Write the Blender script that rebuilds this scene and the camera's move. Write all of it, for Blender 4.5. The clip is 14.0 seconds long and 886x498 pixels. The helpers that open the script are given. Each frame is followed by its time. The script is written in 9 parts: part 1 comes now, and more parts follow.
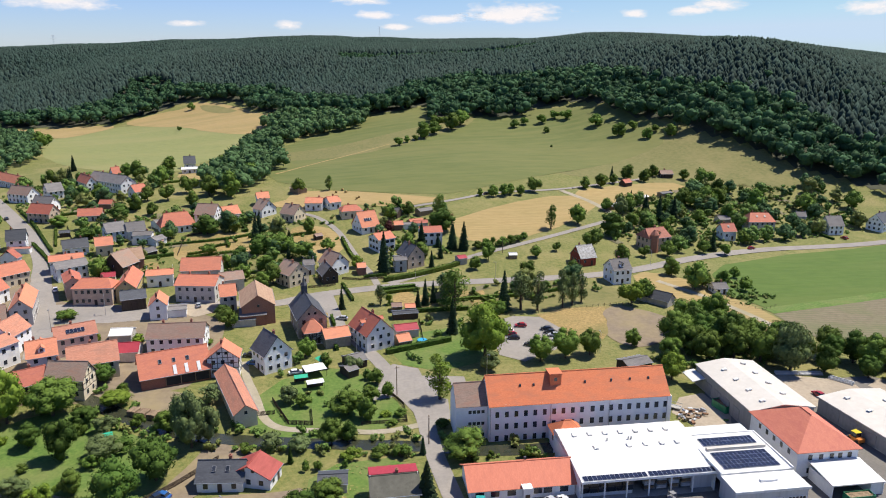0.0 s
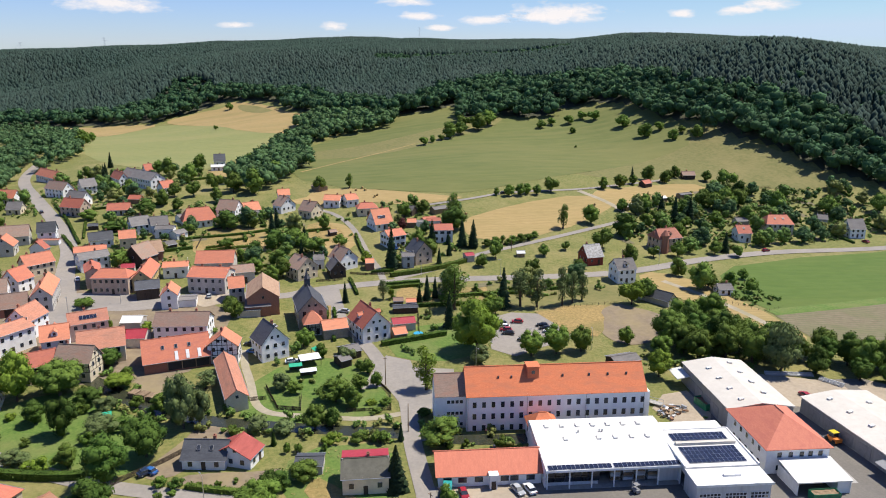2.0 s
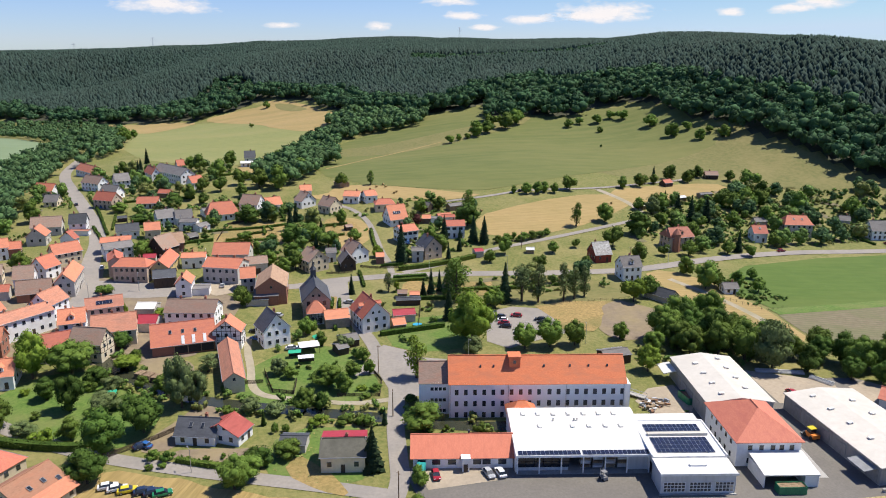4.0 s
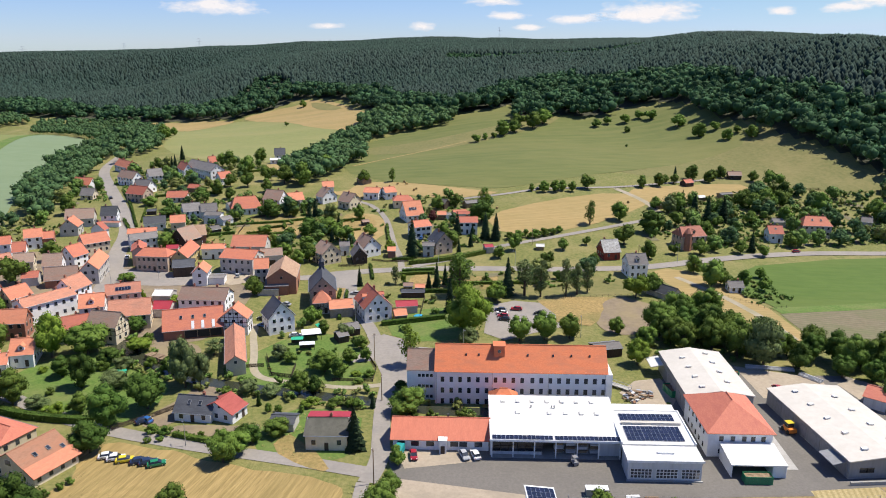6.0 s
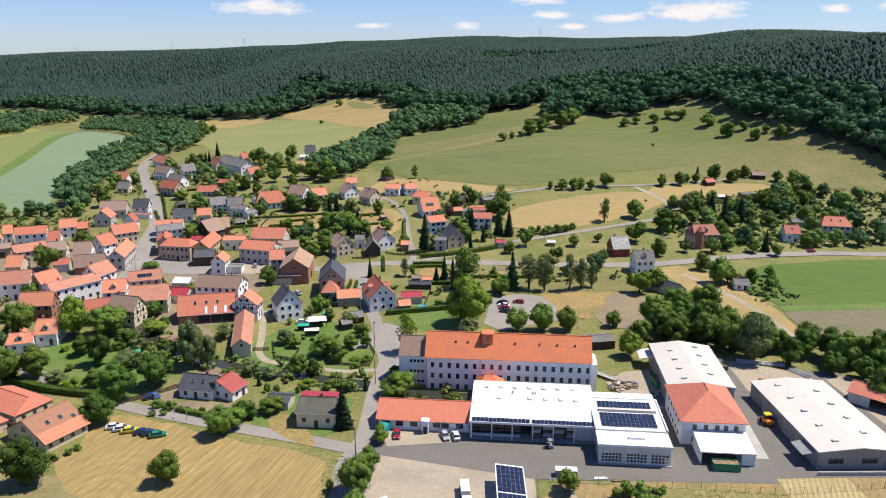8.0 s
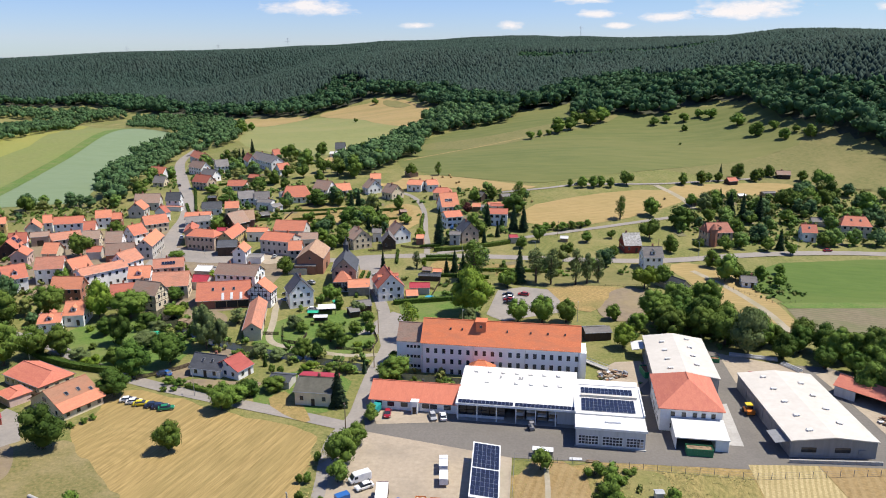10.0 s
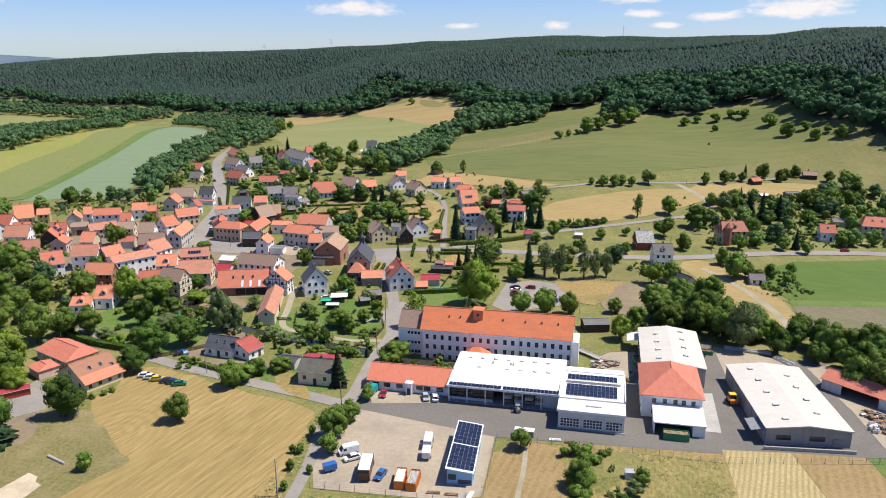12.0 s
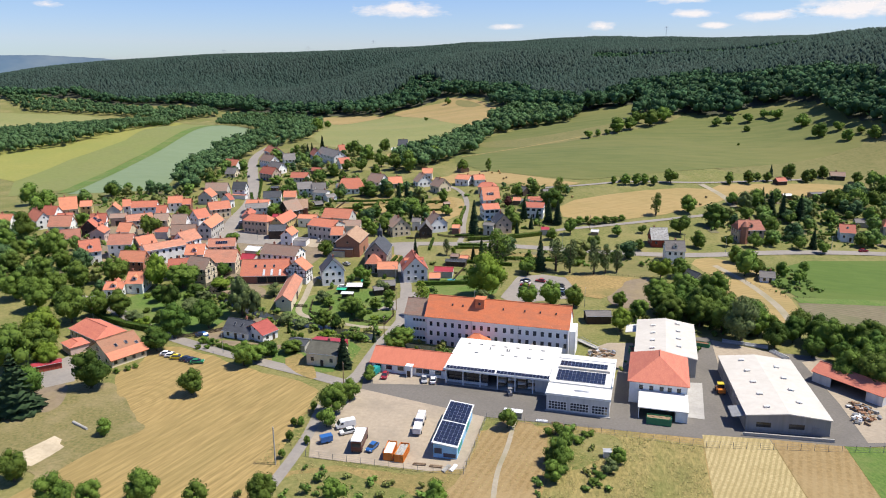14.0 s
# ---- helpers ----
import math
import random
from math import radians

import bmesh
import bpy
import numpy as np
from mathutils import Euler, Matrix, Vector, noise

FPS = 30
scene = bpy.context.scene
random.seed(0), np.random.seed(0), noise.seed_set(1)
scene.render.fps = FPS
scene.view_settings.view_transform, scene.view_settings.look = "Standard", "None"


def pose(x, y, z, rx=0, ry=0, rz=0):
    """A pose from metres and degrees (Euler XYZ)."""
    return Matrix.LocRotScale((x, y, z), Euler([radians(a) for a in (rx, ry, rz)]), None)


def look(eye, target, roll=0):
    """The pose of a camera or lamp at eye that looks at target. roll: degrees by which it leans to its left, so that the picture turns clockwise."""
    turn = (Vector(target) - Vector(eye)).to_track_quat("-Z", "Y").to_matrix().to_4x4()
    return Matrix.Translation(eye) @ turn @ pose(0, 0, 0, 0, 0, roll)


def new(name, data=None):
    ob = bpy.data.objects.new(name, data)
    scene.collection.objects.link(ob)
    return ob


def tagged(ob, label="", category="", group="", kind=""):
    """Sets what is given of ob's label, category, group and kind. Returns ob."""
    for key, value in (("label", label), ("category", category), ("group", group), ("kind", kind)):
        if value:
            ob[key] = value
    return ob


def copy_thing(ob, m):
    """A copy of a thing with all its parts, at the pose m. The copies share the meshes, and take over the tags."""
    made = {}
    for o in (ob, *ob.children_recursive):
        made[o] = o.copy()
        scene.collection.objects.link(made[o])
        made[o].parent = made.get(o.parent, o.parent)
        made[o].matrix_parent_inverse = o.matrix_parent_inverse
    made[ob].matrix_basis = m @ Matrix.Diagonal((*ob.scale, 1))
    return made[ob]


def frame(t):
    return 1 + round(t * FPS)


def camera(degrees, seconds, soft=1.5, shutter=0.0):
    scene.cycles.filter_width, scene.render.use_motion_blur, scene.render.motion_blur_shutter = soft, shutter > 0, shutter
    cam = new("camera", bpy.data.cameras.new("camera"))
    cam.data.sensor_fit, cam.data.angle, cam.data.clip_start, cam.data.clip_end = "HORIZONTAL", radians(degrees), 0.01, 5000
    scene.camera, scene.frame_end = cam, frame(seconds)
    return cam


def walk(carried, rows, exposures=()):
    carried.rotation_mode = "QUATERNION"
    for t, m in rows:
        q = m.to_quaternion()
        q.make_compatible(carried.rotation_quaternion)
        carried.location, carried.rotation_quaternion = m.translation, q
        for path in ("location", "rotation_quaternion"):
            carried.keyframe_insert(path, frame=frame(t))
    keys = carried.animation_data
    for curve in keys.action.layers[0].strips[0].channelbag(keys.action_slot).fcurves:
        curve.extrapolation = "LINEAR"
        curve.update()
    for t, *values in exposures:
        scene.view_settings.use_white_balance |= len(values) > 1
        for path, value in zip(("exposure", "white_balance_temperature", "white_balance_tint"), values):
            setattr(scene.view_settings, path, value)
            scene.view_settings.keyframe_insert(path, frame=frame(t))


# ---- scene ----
cam = camera(62.3, 14.0, 1.0)
METRES, EYE, TILT, LEAN, TURN = 118.6, 94.3, 2.7, 0.1, -8.4
ROWS = [
    (0.0, 0.0, 0.0, 0.0, 0.11, -17.71, -0.35),
    (0.5, 0.032, -0.0118, 0.0009, 0.94, -17.69, -0.31),
    (1.0, 0.0669, -0.0245, 0.0022, 1.84, -17.7, -0.26),
    (1.5, 0.0992, -0.0366, 0.0025, 2.67, -17.67, -0.19),
    (2.0, 0.1339, -0.0491, 0.0037, 3.58, -17.67, -0.12),
    (2.5, 0.1653, -0.061, 0.0042, 4.41, -17.68, -0.07),
    (3.0, 0.2, -0.0731, 0.0045, 5.31, -17.68, 0.0),
    (5.5, 0.3658, -0.1325, 0.0061, 9.62, -17.7, 0.28),
    (6.0, 0.4008, -0.1449, 0.0063, 10.51, -17.67, 0.34),
    (6.5, 0.4334, -0.1567, 0.0066, 11.35, -17.65, 0.4),
    (7.0, 0.4689, -0.1693, 0.0074, 12.26, -17.66, 0.46),
    (7.5, 0.5016, -0.1809, 0.0077, 13.09, -17.67, 0.52),
    (8.0, 0.5372, -0.1933, 0.0082, 13.99, -17.68, 0.59),
    (10.5, 0.7051, -0.2534, 0.0096, 18.32, -17.65, 0.9),
    (11.0, 0.7405, -0.2658, 0.0098, 19.22, -17.63, 0.96),
    (11.5, 0.773, -0.277, 0.0099, 20.05, -17.62, 1.01),
    (12.0, 0.8085, -0.2891, 0.0104, 20.97, -17.58, 1.09),
    (12.5, 0.8406, -0.3002, 0.0105, 21.8, -17.55, 1.15),
    (13.0, 0.8751, -0.3123, 0.0105, 22.7, -17.52, 1.2),
    (13.5, 0.9071, -0.3233, 0.0103, 23.53, -17.48, 1.26),
    (14.0, 0.942, -0.3353, 0.0099, 24.44, -17.44, 1.32),
]
walk(cam, [(t, pose(0, 0, EYE, TILT, LEAN, TURN) @ pose(METRES * x, METRES * y, METRES * z, 90 + pitch, roll, yaw)) for t, x, y, z, yaw, pitch, roll in ROWS])

# ---- light ----
world = bpy.data.worlds.new("sky")
scene.world = world
world.use_nodes = True
wn = world.node_tree
sky = wn.nodes.new("ShaderNodeTexSky")
sky.sky_type = "NISHITA"
sky.sun_disc = False
sky.sun_elevation, sky.sun_rotation = radians(61), radians(74)
sky.air_density, sky.dust_density, sky.ozone_density = 1.0, 0.05, 1.9
wn.nodes["Background"].inputs[1].default_value = 0.068
blue = wn.nodes.new("ShaderNodeMix")
blue.data_type, blue.blend_type = "RGBA", "MULTIPLY"
blue.inputs[0].default_value = 1.0
blue.inputs[7].default_value = (0.82, 0.99, 1.52, 1)
wn.links.new(sky.outputs[0], blue.inputs[6])
low = wn.nodes.new("ShaderNodeMix")
low.data_type, low.blend_type = "RGBA", "DARKEN"
low.inputs[0].default_value, low.inputs[7].default_value = 1.0, (6.26, 7.9, 9.8, 1)
wn.links.new(blue.outputs[2], low.inputs[6])
wn.links.new(low.outputs[2], wn.nodes["Background"].inputs[0])
sun = new("sun", bpy.data.lights.new("sun", "SUN"))
sun.data.energy, sun.data.angle, sun.data.color = 5.0, radians(0.6), (1.0, 0.94, 0.83)
sun.matrix_basis = look((520, 150, 1000), (0, 0, 0))
scene.view_settings.exposure = 0.43


# ---- materials ----
def tree_of(name):
    m = bpy.data.materials.new(name)
    m.use_nodes = True
    nt = m.node_tree
    return m, nt, nt.nodes["Principled BSDF"]


def ramp(nt, fac, lo, hi, a, b):
    r = nt.nodes.new("ShaderNodeValToRGB")
    r.color_ramp.elements[0].position, r.color_ramp.elements[1].position = lo, hi
    r.color_ramp.elements[0].color, r.color_ramp.elements[1].color = (*a, 1), (*b, 1)
    nt.links.new(fac, r.inputs[0])
    return r.outputs[0]


def noise_of(nt, vec, scale, detail=4.0, rough=0.6):
    n = nt.nodes.new("ShaderNodeTexNoise")
    n.inputs["Scale"].default_value, n.inputs["Detail"].default_value, n.inputs["Roughness"].default_value = scale, detail, rough
    nt.links.new(vec, n.inputs["Vector"])
    return n.outputs["Fac"]


def mixed(nt, fac, a, b, how="MIX"):
    x = nt.nodes.new("ShaderNodeMix")
    x.data_type, x.blend_type = "RGBA", how
    for value, at in ((fac, 0), (a, 6), (b, 7)):
        if isinstance(value, bpy.types.NodeSocket):
            nt.links.new(value, x.inputs[at])
        elif at:
            x.inputs[at].default_value = (*value, 1)
        else:
            x.inputs[0].default_value = value
    return x.outputs[2]


def place_of(nt, own, turn=0.0, stretch=(1, 1, 1)):
    """World metres, or the object's own, turned and stretched."""
    if own:
        out = nt.nodes.new("ShaderNodeTexCoord").outputs["Object"]
    else:
        out = nt.nodes.new("ShaderNodeNewGeometry").outputs["Position"]
    m = nt.nodes.new("ShaderNodeMapping")
    m.inputs["Rotation"].default_value = (0, 0, radians(turn))
    m.inputs["Scale"].default_value = stretch
    nt.links.new(out, m.inputs["Vector"])
    return m.outputs[0]


def surface(name, a, b, fine=1.2, broad=0.06, rough=0.9, bump=0.3, depth=0.05, third=None, own=False, turn=0.0, stretch=(1, 1, 1), vary=0.0, island=0.0, lines=None, bend=1.6, rings=None, metal=0.0, spec=0.3):
    """Two colours mixed at two scales, with relief; third: a stain; lines: (width in metres, strength, colour), rows across the turned y."""
    m, nt, p = tree_of(name)
    vec = place_of(nt, own, turn, stretch)
    if rings:
        # long streaks along the mower's way
        along = nt.nodes.new("ShaderNodeMapping")
        along.vector_type = "TEXTURE"
        along.inputs["Rotation"].default_value, along.inputs["Scale"].default_value = (0, 0, radians(rings[2])), (0.7, 9.0, 1)
        nt.links.new(nt.nodes.new("ShaderNodeNewGeometry").outputs["Position"], along.inputs["Vector"])
        vec = along.outputs[0]
    f, g = noise_of(nt, vec, fine, 5.0, 0.65), noise_of(nt, vec, broad, 4.0, 0.6)
    col = ramp(nt, f, 0.32, 0.68, a, b)
    low = tuple(v * 0.72 for v in a)
    col = mixed(nt, ramp(nt, g, 0.45, 0.75, (0, 0, 0), (0.75, 0.75, 0.75)), col, third or low)
    if lines:
        w = nt.nodes.new("ShaderNodeTexWave")
        w.wave_type, w.bands_direction = "BANDS", "Y"
        w.inputs["Scale"].default_value = 0.314 / lines[0]
        w.inputs["Distortion"].default_value, w.inputs["Detail"].default_value, w.inputs["Detail Scale"].default_value = bend, 2.0, 0.4 if bend < 3 else 0.12
        nt.links.new(vec, w.inputs["Vector"])
        swath = w.outputs["Fac"]
        if rings:
            # straight swaths, and rings round the place where the mower turned
            flat = nt.nodes.new("ShaderNodeMapping")
            flat.vector_type = "TEXTURE"
            flat.inputs["Rotation"].default_value = (0, 0, radians(rings[2]))
            nt.links.new(nt.nodes.new("ShaderNodeNewGeometry").outputs["Position"], flat.inputs["Vector"])
            nt.links.new(flat.outputs[0], w.inputs["Vector"])
            w.bands_direction = "X"
            away_from = nt.nodes.new("ShaderNodeMapping")
            away_from.vector_type = "TEXTURE"
            away_from.inputs["Location"].default_value, away_from.inputs["Scale"].default_value = (rings[0], rings[1], 0), (1, 1.5, 1000)
            nt.links.new(nt.nodes.new("ShaderNodeNewGeometry").outputs["Position"], away_from.inputs["Vector"])
            o = nt.nodes.new("ShaderNodeTexWave")
            o.wave_type, o.rings_direction = "RINGS", "Z"
            for key in ("Scale", "Distortion", "Detail", "Detail Scale"):
                o.inputs[key].default_value = w.inputs[key].default_value
            nt.links.new(away_from.outputs[0], o.inputs["Vector"])
            far = nt.nodes.new("ShaderNodeVectorMath")
            far.operation = "LENGTH"
            nt.links.new(away_from.outputs[0], far.inputs[0])
            over = nt.nodes.new("ShaderNodeMath")
            over.operation = "MULTIPLY"
            over.inputs[1].default_value = 0.04
            nt.links.new(far.outputs["Value"], over.inputs[0])
            swath = mixed(nt, ramp(nt, over.outputs[0], 0.55, 0.75, (0, 0, 0), (1, 1, 1)), o.outputs["Color"], w.outputs["Color"])
        col = mixed(nt, ramp(nt, swath, 0.35, 0.75, (0, 0, 0), (lines[1],) * 3), col, lines[2])
    if vary or island:
        h = nt.nodes.new("ShaderNodeHueSaturation")
        s = nt.nodes.new("ShaderNodeObjectInfo").outputs["Random"] if vary else nt.nodes.new("ShaderNodeNewGeometry").outputs["Random Per Island"]
        r = nt.nodes.new("ShaderNodeMapRange")
        k = vary or island
        r.inputs["To Min"].default_value, r.inputs["To Max"].default_value = 1 - k, 1 + k
        nt.links.new(s, r.inputs["Value"])
        nt.links.new(r.outputs[0], h.inputs["Value"])
        h2 = nt.nodes.new("ShaderNodeMath")
        h2.operation = "MULTIPLY_ADD"
        h2.inputs[1].default_value, h2.inputs[2].default_value = 0.05 * k, 0.5 - 0.025 * k
        nt.links.new(s, h2.inputs[0])
        nt.links.new(h2.outputs[0], h.inputs["Hue"])
        nt.links.new(col, h.inputs["Color"])
        col = h.outputs[0]
    nt.links.new(col, p.inputs["Base Color"])
    p.inputs["Roughness"].default_value, p.inputs["Metallic"].default_value = rough, metal
    p.inputs["Specular IOR Level"].default_value = spec
    if bump:
        bn = nt.nodes.new("ShaderNodeBump")
        bn.inputs["Strength"].default_value, bn.inputs["Distance"].default_value = bump, depth
        nt.links.new(f, bn.inputs["Height"])
        nt.links.new(bn.outputs[0], p.inputs["Normal"])
    return m


M = {
    "grass": surface("grass", (0.092, 0.115, 0.026), (0.205, 0.192, 0.062), 0.8, 0.05, third=(0.275, 0.222, 0.095), bump=0.8, depth=0.3),
    "lawn": surface("lawn", (0.06, 0.118, 0.019), (0.125, 0.185, 0.038), 1.0, 0.09, third=(0.17, 0.175, 0.06), bump=0.6, depth=0.15),
    "meadow": surface("meadow", (0.090, 0.112, 0.028), (0.134, 0.144, 0.042), 0.12, 0.012, third=(0.172, 0.160, 0.053), bump=0.6, depth=0.2, turn=-32, stretch=(0.35, 1.4, 1), lines=(14, 0.16, (0.150, 0.150, 0.047))),
    "bright_meadow": surface("bright_meadow", (0.155, 0.175, 0.058), (0.215, 0.22, 0.078), 0.4, 0.02, third=(0.25, 0.225, 0.09), bump=0.6, depth=0.2, turn=20, stretch=(0.35, 1.4, 1), lines=(11, 0.3, (0.22, 0.215, 0.08))),
    "pale_meadow": surface("pale_meadow", (0.120, 0.125, 0.039), (0.182, 0.163, 0.059), 0.4, 0.025, third=(0.230, 0.190, 0.078), bump=0.6, depth=0.2),
    "straw": surface("straw", (0.285, 0.204, 0.081), (0.361, 0.261, 0.114), 0.6, 0.03, third=(0.209, 0.176, 0.062), bump=0.5, depth=0.1, turn=12, stretch=(0.3, 1.3, 1), lines=(3.2, 0.22, (0.209, 0.157, 0.057))),
    "dry": surface("dry", (0.20, 0.145, 0.052), (0.36, 0.25, 0.1), 1.0, 0.055, third=(0.105, 0.12, 0.035), bump=0.9, depth=0.15),
    "hay": surface("hay", (0.215, 0.152, 0.056), (0.40, 0.285, 0.115), 0.9, 0.05, third=(0.228, 0.175, 0.065), bump=0.8, depth=0.2, lines=(2.3, 0.27, (0.20, 0.148, 0.052)), bend=3.2, rings=(-29, 95, -12)),
    "worn_grass": surface("worn_grass", (0.108, 0.111, 0.036), (0.226, 0.183, 0.075), 1.1, 0.06, third=(0.320, 0.244, 0.136), bump=0.9, depth=0.15),
    "weeds": surface("weeds", (0.15, 0.132, 0.043), (0.335, 0.262, 0.10), 1.0, 0.075, third=(0.105, 0.135, 0.03), bump=0.9, depth=0.3, turn=30, stretch=(1, 0.45, 1)),
    "rows": surface("rows", (0.33, 0.255, 0.115), (0.47, 0.385, 0.20), 1.9, 0.12, third=(0.30, 0.235, 0.10), bump=0.9, depth=0.25, turn=99, stretch=(0.7, 1, 1), lines=(0.85, 0.5, (0.215, 0.17, 0.07)), bend=4.5),
    "umber": surface("umber", (0.179, 0.122, 0.050), (0.301, 0.207, 0.091), 1.1, 0.06, third=(0.320, 0.235, 0.117), bump=0.9, depth=0.12, turn=-80, lines=(2.0, 0.3, (0.320, 0.240, 0.122)), bend=5.0),
    "green_crop": surface("green_crop", (0.063, 0.110, 0.016), (0.086, 0.136, 0.023), 0.35, 0.018, third=(0.113, 0.140, 0.032), bump=0.5, depth=0.2, turn=-20, stretch=(0.3, 1.2, 1), lines=(6, 0.14, (0.108, 0.140, 0.036))),
    "blue_crop": surface("blue_crop", (0.15, 0.205, 0.11), (0.18, 0.23, 0.13), 0.3, 0.012, third=(0.15, 0.20, 0.10), bump=0.4, depth=0.2, turn=25, stretch=(0.3, 1, 1), lines=(18, 0.12, (0.13, 0.18, 0.085))),
    "yellow_crop": surface("yellow_crop", (0.215, 0.215, 0.05), (0.26, 0.25, 0.064), 0.3, 0.012, third=(0.19, 0.215, 0.05), bump=0.4, depth=0.2),
    "mid_crop": surface("mid_crop", (0.15, 0.17, 0.05), (0.19, 0.2, 0.065), 0.3, 0.012, third=(0.16, 0.2, 0.05), bump=0.4, depth=0.2),
    "soil": surface("soil", (0.15, 0.12, 0.075), (0.20, 0.165, 0.105), 0.5, 0.05, third=(0.12, 0.14, 0.05), bump=0.8, depth=0.15, turn=10, lines=(2.4, 0.4, (0.10, 0.11, 0.05))),
    "dirt": surface("dirt", (0.165, 0.128, 0.088), (0.23, 0.18, 0.125), 0.5, 0.07, third=(0.27, 0.215, 0.105), bump=0.5, depth=0.08),
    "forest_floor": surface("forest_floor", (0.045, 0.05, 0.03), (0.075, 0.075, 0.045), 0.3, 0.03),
    "asphalt": surface("asphalt", (0.134, 0.122, 0.107), (0.172, 0.157, 0.139), 1.5, 0.07, rough=0.88, bump=0.15, depth=0.02, third=(0.112, 0.103, 0.092)),
    "road": surface("road", (0.235, 0.21, 0.185), (0.285, 0.258, 0.228), 1.0, 0.09, rough=0.9, bump=0.15, depth=0.02, third=(0.185, 0.172, 0.16)),
    "gravel": surface("gravel", (0.305, 0.25, 0.185), (0.385, 0.32, 0.24), 0.9, 0.08, bump=0.4, depth=0.04, third=(0.21, 0.18, 0.14)),
    "track": surface("track", (0.27, 0.235, 0.175), (0.36, 0.315, 0.24), 0.8, 0.1, bump=0.4, depth=0.05, third=(0.22, 0.2, 0.1)),
    "paving": surface("paving", (0.33, 0.315, 0.29), (0.40, 0.385, 0.36), 1.2, 0.1, bump=0.2, depth=0.02),
    "sand": surface("sand", (0.46, 0.38, 0.26), (0.55, 0.46, 0.33), 1.2, 0.2, bump=0.4, depth=0.06),
    "water": surface("water", (0.03, 0.034, 0.02), (0.045, 0.047, 0.028), 0.3, 0.1, rough=0.25, bump=0.08, depth=0.05, spec=0.5),
    "orange_tile": surface("orange_tile", (0.484, 0.169, 0.095), (0.580, 0.231, 0.137), 1.6, 0.35, rough=0.8, own=True, vary=0.14, bump=0.4, depth=0.05, stretch=(1, 3, 3), third=(0.380, 0.156, 0.101)),
    "red_tile": surface("red_tile", (0.390, 0.118, 0.070), (0.488, 0.169, 0.103), 1.6, 0.35, rough=0.75, own=True, vary=0.16, bump=0.4, depth=0.05, stretch=(1, 3, 3), third=(0.315, 0.107, 0.086)),
    "worn_tile": surface("worn_tile", (0.350, 0.141, 0.090), (0.475, 0.215, 0.147), 1.3, 0.3, rough=0.88, own=True, vary=0.18, bump=0.5, depth=0.05, stretch=(1, 3, 3), third=(0.249, 0.136, 0.102)),
    "brown_tile": surface("brown_tile", (0.215, 0.153, 0.119), (0.316, 0.226, 0.175), 1.3, 0.3, rough=0.88, own=True, vary=0.2, bump=0.5, depth=0.05, stretch=(1, 3, 3), third=(0.316, 0.169, 0.119)),
    "tan_tile": surface("tan_tile", (0.305, 0.192, 0.124), (0.407, 0.271, 0.186), 1.3, 0.3, rough=0.88, own=True, vary=0.1, bump=0.5, depth=0.05, stretch=(1, 3, 3), third=(0.226, 0.124, 0.085)),
    "grey_tile": surface("grey_tile", (0.14, 0.13, 0.125), (0.2, 0.185, 0.175), 1.3, 0.3, rough=0.85, own=True, vary=0.2, bump=0.4, depth=0.05, stretch=(1, 3, 3)),
    "lichen_sheet": surface("lichen_sheet", (0.16, 0.15, 0.14), (0.56, 0.55, 0.52), 1.1, 0.4, rough=0.85, own=True, bump=0.3, depth=0.04, third=(0.30, 0.28, 0.25)),
    "olive_roof": surface("olive_roof", (0.085, 0.082, 0.064), (0.13, 0.124, 0.10), 1.2, 0.3, rough=0.85, own=True, bump=0.3, depth=0.04),
    "slate": surface("slate", (0.055, 0.058, 0.066), (0.085, 0.09, 0.1), 1.4, 0.3, rough=0.6, own=True, vary=0.2, bump=0.4, depth=0.04, stretch=(1, 3, 3)),
    "factory_tile": surface("factory_tile", (0.51, 0.140, 0.060), (0.63, 0.205, 0.092), 1.8, 0.22, rough=0.8, own=True, bump=0.4, depth=0.05, stretch=(1, 3, 3), third=(0.40, 0.15, 0.085)),
    "umber_tile": surface("umber_tile", (0.25, 0.125, 0.078), (0.34, 0.18, 0.115), 1.4, 0.25, rough=0.88, own=True, bump=0.5, depth=0.05, stretch=(1, 3, 3), third=(0.36, 0.155, 0.09)),
    "salmon_sheet": surface("salmon_sheet", (0.506, 0.150, 0.088), (0.585, 0.196, 0.119), 1.6, 0.3, rough=0.7, own=True, bump=0.4, depth=0.05, stretch=(3, 1, 1), third=(0.458, 0.140, 0.087)),
    "wine_tile": surface("wine_tile", (0.30, 0.062, 0.050), (0.37, 0.085, 0.066), 1.6, 0.3, rough=0.7, own=True, bump=0.4, depth=0.05, stretch=(1, 3, 3)),
    "rose_tile": surface("rose_tile", (0.475, 0.147, 0.094), (0.565, 0.205, 0.132), 1.6, 0.3, rough=0.75, own=True, bump=0.4, depth=0.05, stretch=(1, 3, 3), third=(0.418, 0.119, 0.090)),
    "crimson_sheet": surface("crimson_sheet", (0.30, 0.03, 0.045), (0.37, 0.045, 0.06), 1.5, 0.2, rough=0.55, own=True, bump=0.2, depth=0.03),
    "white_membrane": surface("white_membrane", (0.60, 0.59, 0.565), (0.66, 0.65, 0.625), 0.5, 0.09, rough=0.75, bump=0.1, depth=0.02, third=(0.54, 0.53, 0.50)),
    "cream_membrane": surface("cream_membrane", (0.50, 0.465, 0.41), (0.56, 0.525, 0.47), 0.5, 0.09, rough=0.75, bump=0.1, depth=0.02, third=(0.45, 0.42, 0.37)),
